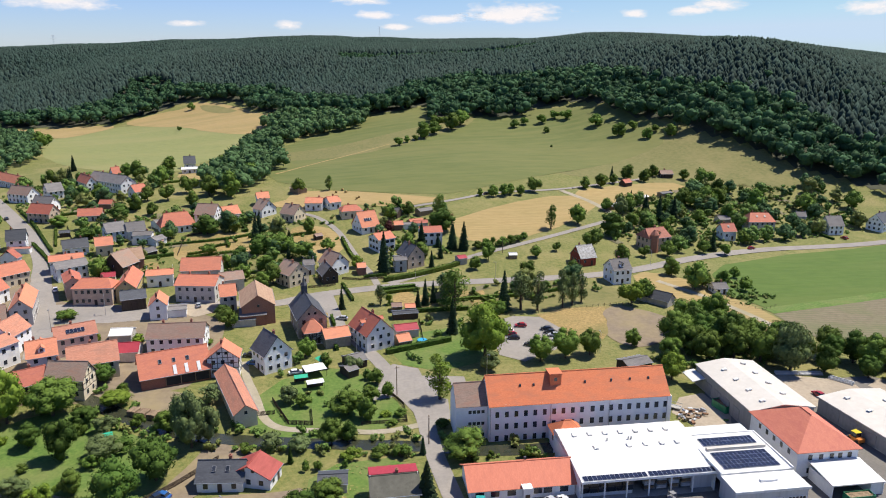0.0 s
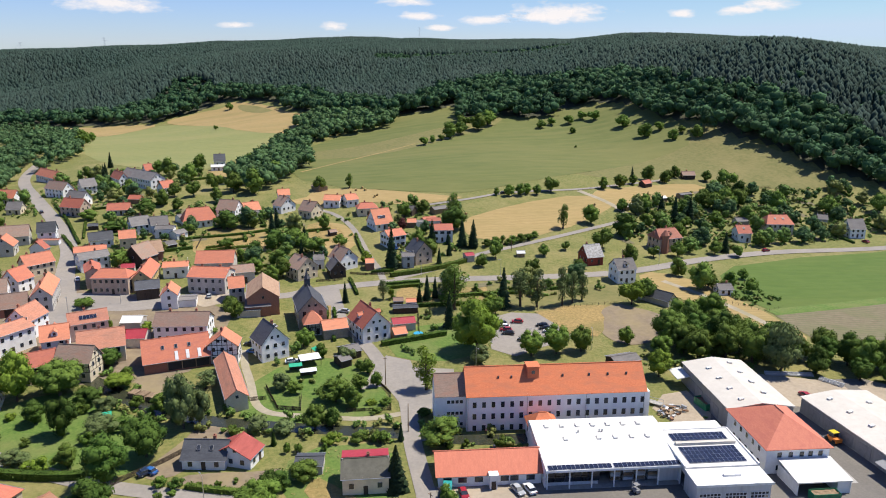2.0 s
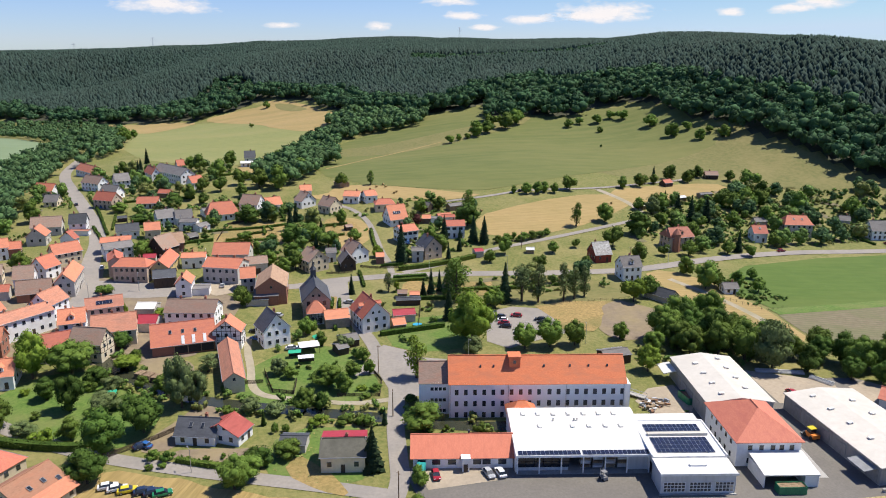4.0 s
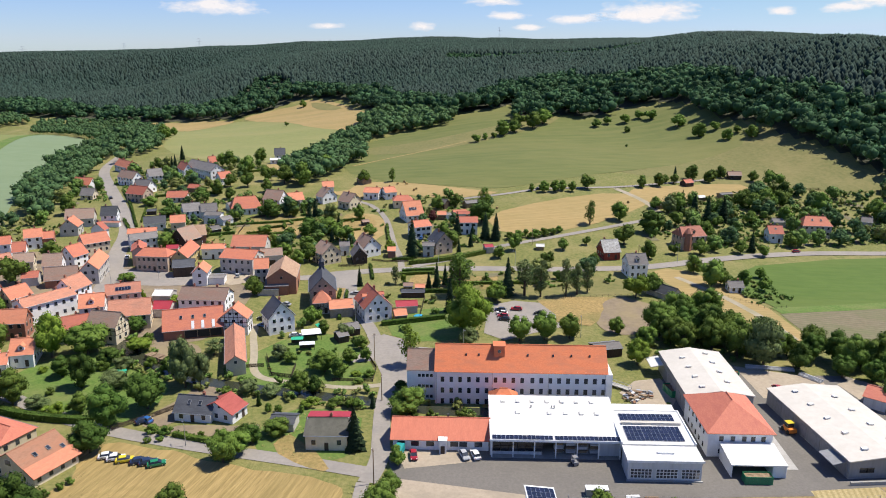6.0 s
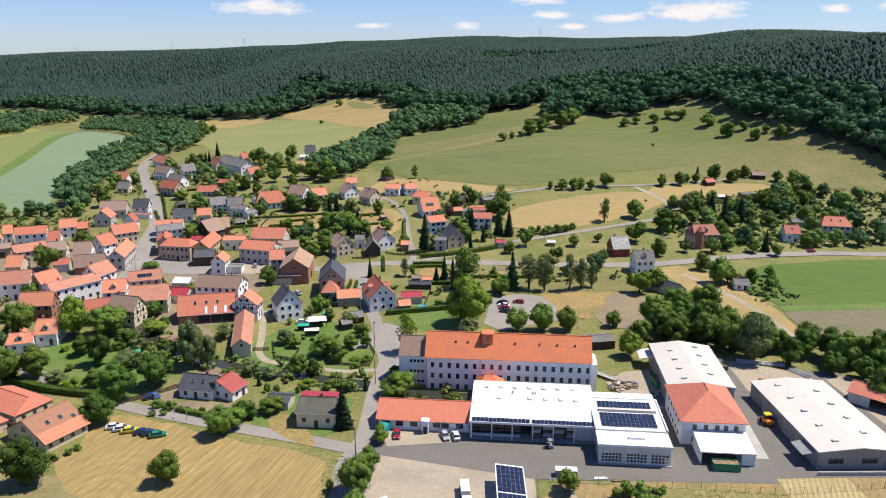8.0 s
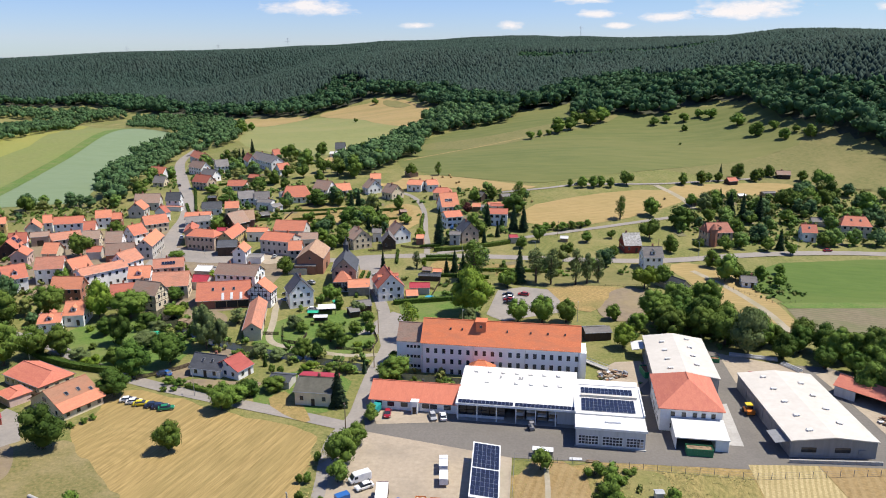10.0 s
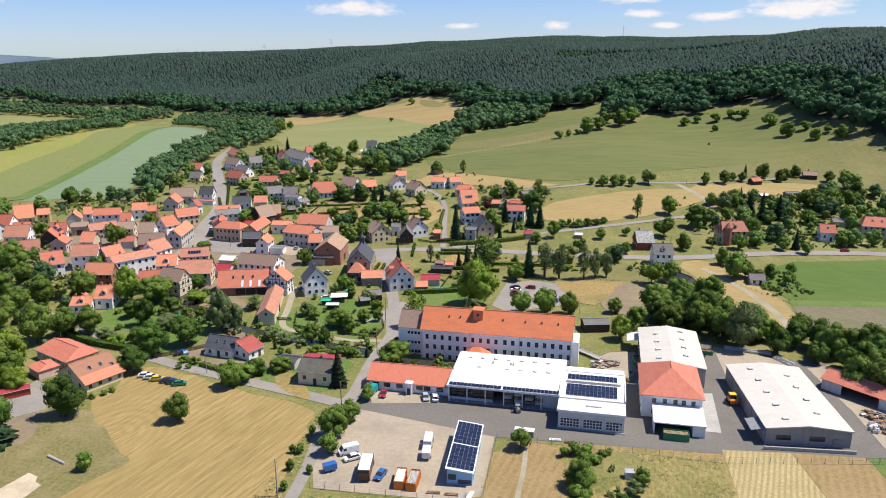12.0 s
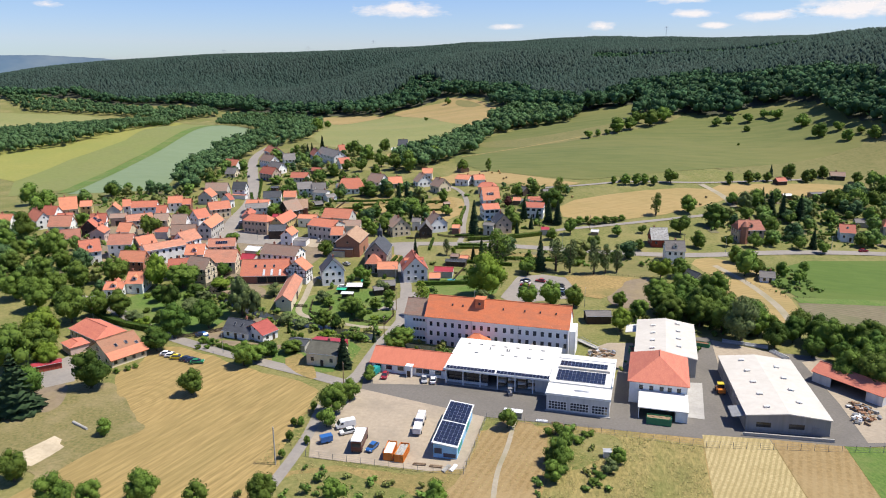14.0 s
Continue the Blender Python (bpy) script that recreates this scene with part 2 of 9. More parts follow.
    "white_render": surface("white_render", (0.74, 0.74, 0.73), (0.83, 0.83, 0.82), 1.5, 0.25, own=True, bump=0.15, depth=0.02, third=(0.64, 0.63, 0.61), vary=0.06),
    "factory_render": surface("factory_render", (0.76, 0.755, 0.745), (0.83, 0.825, 0.81), 1.2, 0.12, own=True, bump=0.15, depth=0.02, third=(0.69, 0.68, 0.66)),
    "cream_render": surface("cream_render", (0.56, 0.47, 0.33), (0.64, 0.55, 0.41), 1.5, 0.25, own=True, bump=0.15, depth=0.02, third=(0.45, 0.38, 0.27), vary=0.15),
    "grey_render": surface("grey_render", (0.442, 0.416, 0.377), (0.546, 0.520, 0.481), 1.5, 0.25, own=True, bump=0.2, depth=0.02, third=(0.351, 0.325, 0.293), vary=0.15),
    "brick": surface("brick", (0.27, 0.115, 0.075), (0.36, 0.165, 0.11), 3.0, 0.4, own=True, bump=0.3, depth=0.03, third=(0.22, 0.12, 0.09), vary=0.15),
    "brown_plaster": surface("brown_plaster", (0.439, 0.331, 0.250), (0.542, 0.421, 0.327), 1.8, 0.3, own=True, bump=0.2, depth=0.02, third=(0.351, 0.271, 0.203)),
    "stone": surface("stone", (0.260, 0.227, 0.182), (0.390, 0.345, 0.280), 1.8, 0.3, own=True, bump=0.5, depth=0.06, third=(0.208, 0.182, 0.150)),
    "pink_render": surface("pink_render", (0.55, 0.4, 0.36), (0.62, 0.47, 0.42), 1.8, 0.3, own=True, bump=0.15, depth=0.02),
    "yellow_render": surface("yellow_render", (0.5, 0.37, 0.16), (0.57, 0.43, 0.21), 1.8, 0.3, own=True, bump=0.15, depth=0.02),
    "dark_wood": surface("dark_wood", (0.05, 0.036, 0.026), (0.09, 0.066, 0.048), 1.5, 0.4, own=True, bump=0.4, depth=0.03, stretch=(6, 6, 0.6), vary=0.2),
    "wood": surface("wood", (0.2, 0.14, 0.085), (0.3, 0.215, 0.14), 1.5, 0.4, own=True, bump=0.4, depth=0.03, stretch=(6, 6, 0.6), vary=0.25),
    "red_wood": surface("red_wood", (0.24, 0.045, 0.03), (0.31, 0.07, 0.045), 1.5, 0.4, own=True, bump=0.4, depth=0.03, stretch=(6, 6, 0.6)),
    "grey_panel": surface("grey_panel", (0.22, 0.222, 0.226), (0.265, 0.268, 0.272), 0.8, 0.2, own=True, rough=0.5, bump=0.1, depth=0.02, stretch=(5, 5, 0.4)),
    "pale_panel": surface("pale_panel", (0.55, 0.55, 0.55), (0.62, 0.62, 0.62), 0.8, 0.2, own=True, rough=0.5, bump=0.1, depth=0.02, stretch=(5, 5, 0.4)),
    "concrete": surface("concrete", (0.3, 0.29, 0.27), (0.38, 0.37, 0.345), 1.5, 0.25, bump=0.2, depth=0.02),
    "frame_white": surface("frame_white", (0.75, 0.75, 0.74), (0.8, 0.8, 0.79), 4, 1, rough=0.45, bump=0, own=True),
    "frame_grey": surface("frame_grey", (0.2, 0.2, 0.21), (0.25, 0.25, 0.26), 4, 1, rough=0.45, bump=0, own=True),
    "glass": surface("glass", (0.02, 0.024, 0.03), (0.04, 0.045, 0.055), 0.7, 0.3, rough=0.1, bump=0, own=True, spec=0.6, vary=0.5),
    "solar": surface("solar", (0.012, 0.016, 0.035), (0.02, 0.025, 0.05), 6, 1.5, rough=0.2, bump=0, own=True, spec=0.5, vary=0.2),
    "steel": surface("steel", (0.42, 0.43, 0.44), (0.52, 0.53, 0.54), 3, 0.6, rough=0.4, metal=0.7, bump=0.1, depth=0.01, own=True),
    "rust": surface("rust", (0.2, 0.1, 0.055), (0.3, 0.17, 0.1), 2, 0.5, rough=0.8, own=True),
    "dark": surface("dark", (0.02, 0.02, 0.021), (0.035, 0.035, 0.036), 2, 0.5, rough=0.8, own=True, bump=0),
    "rubber": surface("rubber", (0.02, 0.02, 0.02), (0.03, 0.03, 0.03), 4, 1, rough=0.85, own=True, bump=0),
    "bark": surface("bark", (0.07, 0.05, 0.035), (0.12, 0.09, 0.065), 3, 0.5, own=True, bump=0.6, depth=0.05, stretch=(3, 3, 0.5)),
    "leaf": surface("leaf", (0.044, 0.086, 0.014), (0.178, 0.25, 0.045), 1.1, 0.25, rough=0.7, own=True, vary=0.3, bump=0),
    "leaf_bright": surface("leaf_bright", (0.085, 0.145, 0.016), (0.215, 0.285, 0.04), 1.1, 0.25, rough=0.7, own=True, vary=0.15, bump=0),
    "leaf_grey": surface("leaf_grey", (0.075, 0.11, 0.036), (0.19, 0.235, 0.09), 1.1, 0.25, rough=0.7, own=True, vary=0.15, bump=0),
    "leaf_dark": surface("leaf_dark", (0.029, 0.064, 0.012), (0.108, 0.172, 0.031), 1.1, 0.25, rough=0.75, own=True, vary=0.25, bump=0),
    "leaf_copper": surface("leaf_copper", (0.06, 0.02, 0.02), (0.1, 0.035, 0.03), 1.1, 0.25, rough=0.75, own=True, bump=0),
    "needle": surface("needle", (0.026, 0.049, 0.021), (0.049, 0.078, 0.033), 1.3, 0.3, rough=0.8, own=True, vary=0.3, bump=0),
    # extra blue in hill_needle and hill_leaf stands for distance haze
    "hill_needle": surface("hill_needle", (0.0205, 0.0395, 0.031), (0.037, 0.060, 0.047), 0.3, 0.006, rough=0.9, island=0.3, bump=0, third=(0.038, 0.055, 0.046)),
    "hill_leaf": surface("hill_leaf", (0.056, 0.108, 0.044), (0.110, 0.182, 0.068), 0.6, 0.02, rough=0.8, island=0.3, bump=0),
    "edge_leaf": surface("edge_leaf", (0.030, 0.074, 0.036), (0.075, 0.140, 0.056), 0.6, 0.02, rough=0.8, island=0.35, bump=0),
    "cloud": surface("cloud", (0.85, 0.83, 0.83), (0.9, 0.89, 0.89), 0.01, 0.002, rough=1.0, bump=0),
}
for key, colour, rough in (("paint_white", (0.75, 0.75, 0.75), 0.3), ("paint_red", (0.33, 0.02, 0.03), 0.3), ("paint_blue", (0.03, 0.12, 0.35), 0.3), ("paint_navy", (0.02, 0.035, 0.08), 0.3), ("paint_black", (0.02, 0.02, 0.022), 0.3),
                           ("paint_silver", (0.4, 0.41, 0.42), 0.3), ("paint_yellow", (0.65, 0.52, 0.03), 0.35), ("paint_green", (0.02, 0.2, 0.09), 0.4), ("paint_orange", (0.65, 0.2, 0.03), 0.45), ("paint_maroon", (0.09, 0.02, 0.02), 0.4),
                           ("tarp_green", (0.02, 0.36, 0.2), 0.6), ("pool_blue", (0.05, 0.35, 0.55), 0.2), ("paint_sky", (0.25, 0.5, 0.75), 0.5), ("paint_teal", (0.02, 0.3, 0.28), 0.5)):
    M[key] = surface(key, tuple(v * 0.93 for v in colour), colour, 5, 0.8, rough=rough, own=True, bump=0, spec=0.5)

nt = M["cloud"].node_tree
own = nt.nodes.new("ShaderNodeTexCoord").outputs["Object"]
size = nt.nodes.new("ShaderNodeVectorMath")
size.operation = "LENGTH"
nt.links.new(own, size.inputs[0])
fray = nt.nodes.new("ShaderNodeMath")
fray.operation = "MULTIPLY_ADD"
fray.inputs[1].default_value = 1.5
nt.links.new(noise_of(nt, place_of(nt, False, 0, (1, 1, 2.6)), 0.0075, 6.0, 0.62), fray.inputs[0])
take = nt.nodes.new("ShaderNodeMath")
take.operation = "MULTIPLY"
take.inputs[1].default_value = -0.85
nt.links.new(size.outputs["Value"], take.inputs[0])
nt.links.new(take.outputs[0], fray.inputs[2])
# sunlit white of the clouds is emitted as their own glow
gap, glow, both = nt.nodes.new("ShaderNodeBsdfTransparent"), nt.nodes.new("ShaderNodeEmission"), nt.nodes.new("ShaderNodeMixShader")
glow.inputs["Color"].default_value, glow.inputs["Strength"].default_value = (1.0, 0.94, 0.93, 1), 0.74
nt.links.new(ramp(nt, fray.outputs[0], 0.12, 0.62, (0, 0, 0), (0.92,) * 3), both.inputs[0])
nt.links.new(gap.outputs[0], both.inputs[1])
nt.links.new(glow.outputs[0], both.inputs[2])
nt.links.new(both.outputs[0], nt.nodes["Material Output"].inputs["Surface"])
for key in ("leaf", "leaf_bright", "leaf_grey", "leaf_dark", "leaf_copper", "hill_leaf", "edge_leaf", "needle", "hill_needle"):
    M[key].node_tree.nodes["Principled BSDF"].inputs["Specular IOR Level"].default_value = 0.1
for key in ("leaf", "leaf_bright", "leaf_grey", "leaf_dark", "leaf_copper", "hill_leaf", "edge_leaf"):
    nt = M[key].node_tree
    p, out = nt.nodes["Principled BSDF"], nt.nodes["Material Output"]
    thin = nt.nodes.new("ShaderNodeBsdfTranslucent")
    both = nt.nodes.new("ShaderNodeMixShader")
    both.inputs[0].default_value = 0.14
    nt.links.new(p.inputs["Base Color"].links[0].from_socket, thin.inputs["Color"])
    nt.links.new(p.outputs[0], both.inputs[1])
    nt.links.new(thin.outputs[0], both.inputs[2])
    nt.links.new(both.outputs[0], out.inputs["Surface"])


# ---- building blocks ----
def part(name, bm, material, parent=None, label=""):
    """Links a bmesh as one mesh object, under parent if given; material: a name or a list of names."""
    me = bpy.data.meshes.new(name)
    bm.to_mesh(me)
    bm.free()
    for k in ([material] if isinstance(material, str) else material):
        me.materials.append(M[k])
    ob = new(name, me)
    ob.parent = parent
    if label:
        ob["label"] = label
    return ob


def share(name, me, parent, m):
    ob = new(name, me)
    ob.parent = parent
    ob.matrix_basis = m
    return ob


def thing(name, m, label, category, group="", kind=""):
    ob = new(name)
    ob.matrix_basis = m
    return tagged(ob, label, category, group, kind)


def box(bm, x0, x1, y0, y1, z0, z1, mat=0):
    v = [bm.verts.new(p) for p in ((x0, y0, z0), (x1, y0, z0), (x1, y1, z0), (x0, y1, z0), (x0, y0, z1), (x1, y0, z1), (x1, y1, z1), (x0, y1, z1))]
    for f in ((0, 3, 2, 1), (4, 5, 6, 7), (0, 1, 5, 4), (1, 2, 6, 5), (2, 3, 7, 6), (3, 0, 4, 7)):
        bm.faces.new([v[i] for i in f]).material_index = mat
    return bm


def boxes(*sides):
    bm = bmesh.new()
    for s in sides:
        box(bm, *s)
    return bm


def solid(profile, x0, x1, bm=None, mat=0):
    """A profile of (y, z) points drawn out along x."""
    bm = bm or bmesh.new()
    a = [bm.verts.new((x0, y, z)) for y, z in profile]
    b = [bm.verts.new((x1, y, z)) for y, z in profile]
    n = len(profile)
    made = [bm.faces.new(a), bm.faces.new(b[::-1])]
    made += [bm.faces.new((a[(i + 1) % n], a[i], b[i], b[(i + 1) % n])) for i in range(n)]
    for f in made:
        f.material_index = mat
    bmesh.ops.recalc_face_normals(bm, faces=made)
    return bm


def tube(bm, a, b, r0, r1, sides=8, mat=0):
    a, b = Vector(a), Vector(b)
    q = (b - a).to_track_quat("Z", "Y")
    ring = lambda c, r: [bm.verts.new(c + q @ Vector((r * math.cos(2 * math.pi * i / sides), r * math.sin(2 * math.pi * i / sides), 0))) for i in range(sides)]
    u, v = ring(a, r0), ring(b, r1)
    for i in range(sides):
        bm.faces.new((u[i], u[(i + 1) % sides], v[(i + 1) % sides], v[i])).material_index = mat
    bm.faces.new(v).material_index = mat
    bm.faces.new(u[::-1]).material_index = mat
    return bm


def upright(x, y, turn=0.0, lift=0.0):
    return pose(x, y, float(ground(x, y)) + lift, 0, 0, turn)


def from_arrays(name, verts, tris, material):
    me = bpy.data.meshes.new(name)
    me.vertices.add(len(verts))
    me.vertices.foreach_set("co", np.asarray(verts, np.float32).ravel())
    me.loops.add(tris.size)
    me.loops.foreach_set("vertex_index", np.asarray(tris, np.int32).ravel())
    k = tris.shape[1]
    me.polygons.add(len(tris))
    me.polygons.foreach_set("loop_start", np.arange(0, tris.size, k, dtype=np.int32))
    me.polygons.foreach_set("loop_total", np.full(len(tris), k, np.int32))
    me.update(calc_edges=True)
    me.materials.append(M[material])
    return me


# ---- the land ----
# broad swells of the land, then the lower slopes, then the village's own humps: heights in metres
BROAD = [16.5, -8.8, 1.4, -31.3, 9.3, 41.5, 0.2, 6.5, -10.0, 98.8, -23.2, 58.9, -25.2, 42.5, -95.8, 45.1, 17.1, 6.5, 13.8, 4.1, 43.2, 28.0, 38.4, 40.4, -21.8, -25.8, 26.3, 13.0, 24.7, 31.1, 0.8, 54.9, 11.1, 24.9, 56.8, 25.4]
SLOPES = [-3.8, -0.3, -1.3, 38.3, -16.6, 23.6, -2.2, -3.1, -11.1, 8.9, -28.0, 17.2, -9.7, 0.1, 0.2, 4.0, 2.0, 21.1, -2.0, -3.8, -0.8, 0.4, -5.6, 6.4, 1.1, -4.9, 5.4, 12.6, -2.9, -9.5, 10.3, -15.6, -0.3, 17.3, 19.9, 25.8]
HUMPS = [2.9, 4.0, 2.2, -2.9, -1.8, 4.1, -2.2, 3.5, 6.4, -0.7, 2.2, -1.3, 1.5, -5.6, -9.2, -0.1, -1.7, 4.4, -0.7, 5.4, 1.4, -3.0, 3.3, -3.5, -15.4, -3.1, -2.2, -6.9, -3.9, -7.3, 4.5, 1.0, -3.7, 18.9, 24.4]

CREST = ([-45, -41, -37, -33, -29, -25, -21.7, -18, -15, -11.4, -7.5, -4, -1.5, 0.2, 2, 4, 6.5, 10, 13.5, 15.7, 18.9, 21, 23, 25.3, 27.3, 29.7, 33, 36, 39],
         [-3, -4, -8, -11, -8.5, -9, -5, 0.5, 3, 6.5, 7.5, 8.5, 8.5, 6.3, 1.5, 2.5, 0.5, 2, 4.5, 3.5, 3.2, -0.5, -4, -7.3, -8.9, -7, -2, 1, -3])


def swells(heights, xs, ys, wide, x, y):
    z, at = 0.0, 0
    for cx in xs:
        for cy in ys:
            z = z + heights[at] * np.exp(-((x - cx) ** 2 + (y - cy) ** 2) / (2 * wide * wide))
            at += 1
    return z


def ground(x, y):
    """The height of the land; x and y may be arrays."""
    z = swells(BROAD, range(-1600, 1300, 560), range(-100, 2700, 500), 420.0, x, y)
    z = z + swells(SLOPES, range(-450, 500, 180), range(180, 1100, 180), 170.0, x, y)
    z = z + swells(HUMPS, range(-230, 400, 100), range(230, 720, 100), 85.0, x, y)
    # the crest of the wooded hill, by the bearing from the origin, and a hollow behind its first spur
    d, b = np.hypot(x, y), np.degrees(np.arctan2(x, y))
    turn = np.clip((b - 13) / 4, 0, 1)
    s = np.clip((d - 780) / (820 - 500 * turn), 0, 1)
    z = z + np.interp(b, CREST[0], CREST[1]) * s * s * (3 - 2 * s)
    z = z - 34 * np.exp(-((b + 23) / 6.5) ** 2 - ((d - 1400) / 170) ** 2)
    # the works' yard and the meadow before it lie level
    s = np.clip((np.hypot((x - 60) / 1.6, y - 95) - 95) / 60, 0, 1)
    s = s * s * (3 - 2 * s)
    return z * s


def spread(lo, hi, inner_lo, inner_hi, step):
    """Even steps inside, growing outwards."""
    mid = list(np.arange(inner_lo, inner_hi + 0.1, step))
    up, s = [inner_hi], step
    while up[-1] < hi:
        s *= 1.12
        up.append(up[-1] + s)
    down, s = [inner_lo], step
    while down[-1] > lo:
        s *= 1.12
        down.append(down[-1] - s)
    return np.array(down[:0:-1] + mid + up[1:])


gx, gy = spread(-4700, 4700, -520, 420, 6.0), spread(-1500, 4700, 40, 980, 6.0)
XX, YY = np.meshgrid(gx, gy)
verts = np.stack([XX.ravel(), YY.ravel(), ground(XX, YY).ravel()], 1)
ii = np.arange(len(gy) - 1)[:, None] * len(gx) + np.arange(len(gx) - 1)[None, :]
quads = np.stack([ii, ii + 1, ii + len(gx) + 1, ii + len(gx)], -1).reshape(-1, 4)
land = new("ground", from_arrays("ground", verts, quads, "grass"))
land.data.polygons.foreach_set("use_smooth", np.ones(len(quads), bool))
tagged(land, "rolling green and dry grass land of a valley", "ground", kind="structure")


def rounded(points, times=2, closed=True):
    pts = [Vector((*p, 0)) for p in points]
    for _ in range(times):
        out = [] if closed else [pts[0]]
        for a, b in zip(pts, pts[1:] + pts[:1] if closed else pts[1:]):
            out += [a * 0.75 + b * 0.25, a * 0.25 + b * 0.75]
        pts = out if closed else out + [pts[-1]]
    return pts


def drape(name, outline, lift, material, label, category="field", step=12.0, soften=1, wobble=0.0):
    """A sheet with the given outline that follows the land."""
    pts = rounded(outline, soften)
    bm = bmesh.new()
    if wobble:
        pts = [p + Vector((noise.noise(p * 0.11), noise.noise(p * 0.11 + Vector((9, 4, 2))), 0)) * wobble for p in pts]
    bm.faces.new([bm.verts.new(p) for p in pts])
    bmesh.ops.triangulate(bm, faces=bm.faces[:])
    for axis in (0, 1):
        lo, hi = min(p[axis] for p in pts), max(p[axis] for p in pts)
        k = lo + step
        while k < hi:
            co, no = [0, 0, 0], [0, 0, 0]
            co[axis], no[axis] = k, 1
            bmesh.ops.bisect_plane(bm, geom=bm.verts[:] + bm.edges[:] + bm.faces[:], plane_co=co, plane_no=no, dist=1e-5)
            k += step
    for v in bm.verts:
        v.co.z = float(ground(v.co.x, v.co.y)) + lift
    for f in bm.faces:
        if f.normal.z < 0:
            f.normal_flip()
    return tagged(part(name, bm, material), label, category, kind="structure")


ROADS = []


def ribbon(name, line, width, lift, material, label, category="road", kind="structure", thick=0.0):
    """A strip along a line that follows the land."""
    pts = rounded(line, 3, closed=False)
    ROADS.append((line, width))
    bm, last = bmesh.new(), None
    for i, p in enumerate(pts):
        d = pts[min(i + 1, len(pts) - 1)] - pts[max(i - 1, 0)]
        s = Vector((-d.y, d.x, 0)).normalized() * width / 2
        row = []
        for k in (-1, 0, 1):
            q = p + s * k
            z = max(float(ground(q.x, q.y)), float(ground(p.x, p.y)) - 0.1)
            row.append(bm.verts.new((q.x, q.y, z + lift)))
        if last:
            for k in (0, 1):
                bm.faces.new((last[k + 1], last[k], row[k], row[k + 1]))
        last = row
    for f in bm.faces:
        if f.normal.z < 0:
            f.normal_flip()
    return tagged(part(name, bm, material), label, category, kind=kind)


# fields, from the far ones to the near
drape("meadow", [(-56, 606), (-56, 526), (-30, 447), (51, 412), (72, 415), (120, 446), (188, 491), (263, 535), (250, 625), (200, 672), (144, 691), (90, 716), (58, 716), (15, 698), (-40, 633)], 0.14, "meadow", "wide mown green meadow rising to the forest edge")
drape("field", [(-378, 918), (-282, 800), (-252, 668), (-204, 590), (-150, 533), (-125, 511), (-103, 526), (-99, 582), (-75, 607), (-59, 686), (-94, 712), (-146, 786), (-230, 872), (-257, 850), (-300, 850)], 0.12, "bright_meadow", "pale green mown field below the far forest")
drape("field", [(-236, 897), (-205, 912), (-171, 912), (-173, 945), (-118, 897), (-81, 812), (-51, 777), (-59, 686), (-94, 708), (-124, 740), (-146, 782), (-230, 868)], 0.22, "straw", "dry straw-coloured strip of field under the forest", soften=1, wobble=3)
drape("field", [(-382, 920), (-352, 910), (-318, 902), (-282, 900), (-236, 872), (-257, 845), (-282, 800), (-332, 877)], 0.24, "straw", "dry straw-coloured corner of field under the forest", soften=1, wobble=3)
drape("field", [(-160, 925), (-125, 885), (-105, 850), (-118, 842), (-150, 880)], 0.30, "pale_meadow", "greener rough patch in the straw field", soften=1, wobble=4)
drape("field", [(-444, 796), (-307, 667), (-300, 547), (-240, 419), (-205, 351), (-266, 333), (-320, 455), (-361, 556)], 0.14, "blue_crop", "blue-green field of young grain", soften=0)
drape("field", [(-564, 881), (-465, 794), (-446, 796), (-363, 556), (-342, 481), (-284, 350), (-307, 325), (-364, 386), (-400, 483), (-417, 579)], 0.16, "mid_crop", "olive green field of grain", soften=0)
drape("field", [(-582, 890), (-457, 676), (-445, 592), (-452, 537), (-466, 475), (-500, 440), (-364, 386), (-400, 483), (-417, 579), (-564, 884)], 0.20, "yellow_crop", "yellow-green field of ripening rape", soften=0)
drape("field", [(-930, 890), (-884, 900), (-777, 926), (-665, 902), (-683, 860), (-725, 807), (-763, 772), (-860, 800)], 0.2, "bright_meadow", "pale green field far down the valley", soften=0)
drape("field", [(-823, 998), (-758, 1008), (-679, 1006), (-657, 1036), (-640, 996), (-676, 966), (-756, 970)], 0.2, "mid_crop", "green strip of field at the foot of the forest", soften=0)
drape("meadow", [(263, 535), (188, 491), (130, 452), (225, 462), (300, 440), (322, 425), (290, 487), (256, 545), (250, 600)], 0.10, "pale_meadow", "dry pale meadow slope below the forest edge")
drape("field", [(290, 337), (221, 322), (176, 304), (163, 290), (157, 266), (163, 248), (203, 258), (260, 274), (400, 318), (420, 380)], 0.12, "green_crop", "bright green field beside the country road", soften=0)
drape("field", [(162, 241), (200, 251), (400, 306), (400, 262), (187, 215), (163, 213)], 0.12, "soil", "brown ploughed strip with rows of seedlings", soften=0)
ribbon("crop_strip", [(162, 244.5), (203, 254.5), (400, 312)], 6.5, 0.15, "lawn", "dark green strip between crops", "field")
drape("field", [(52, 363), (61, 331), (102, 345), (142, 385), (150, 402), (133, 412), (90, 391)], 0.13, "straw", "mown straw-coloured field on the slope")
drape("field", [(142, 388), (136, 416), (170, 435), (215, 450), (225, 436), (180, 412)], 0.13, "straw", "narrow strip of mown straw-coloured field")
drape("field", [(-52, 416), (-30, 412), (-25, 437), (0, 434), (50, 409), (65, 403), (31, 392), (1, 405), (-17, 395)], 0.16, "straw", "stubble field with round bales")
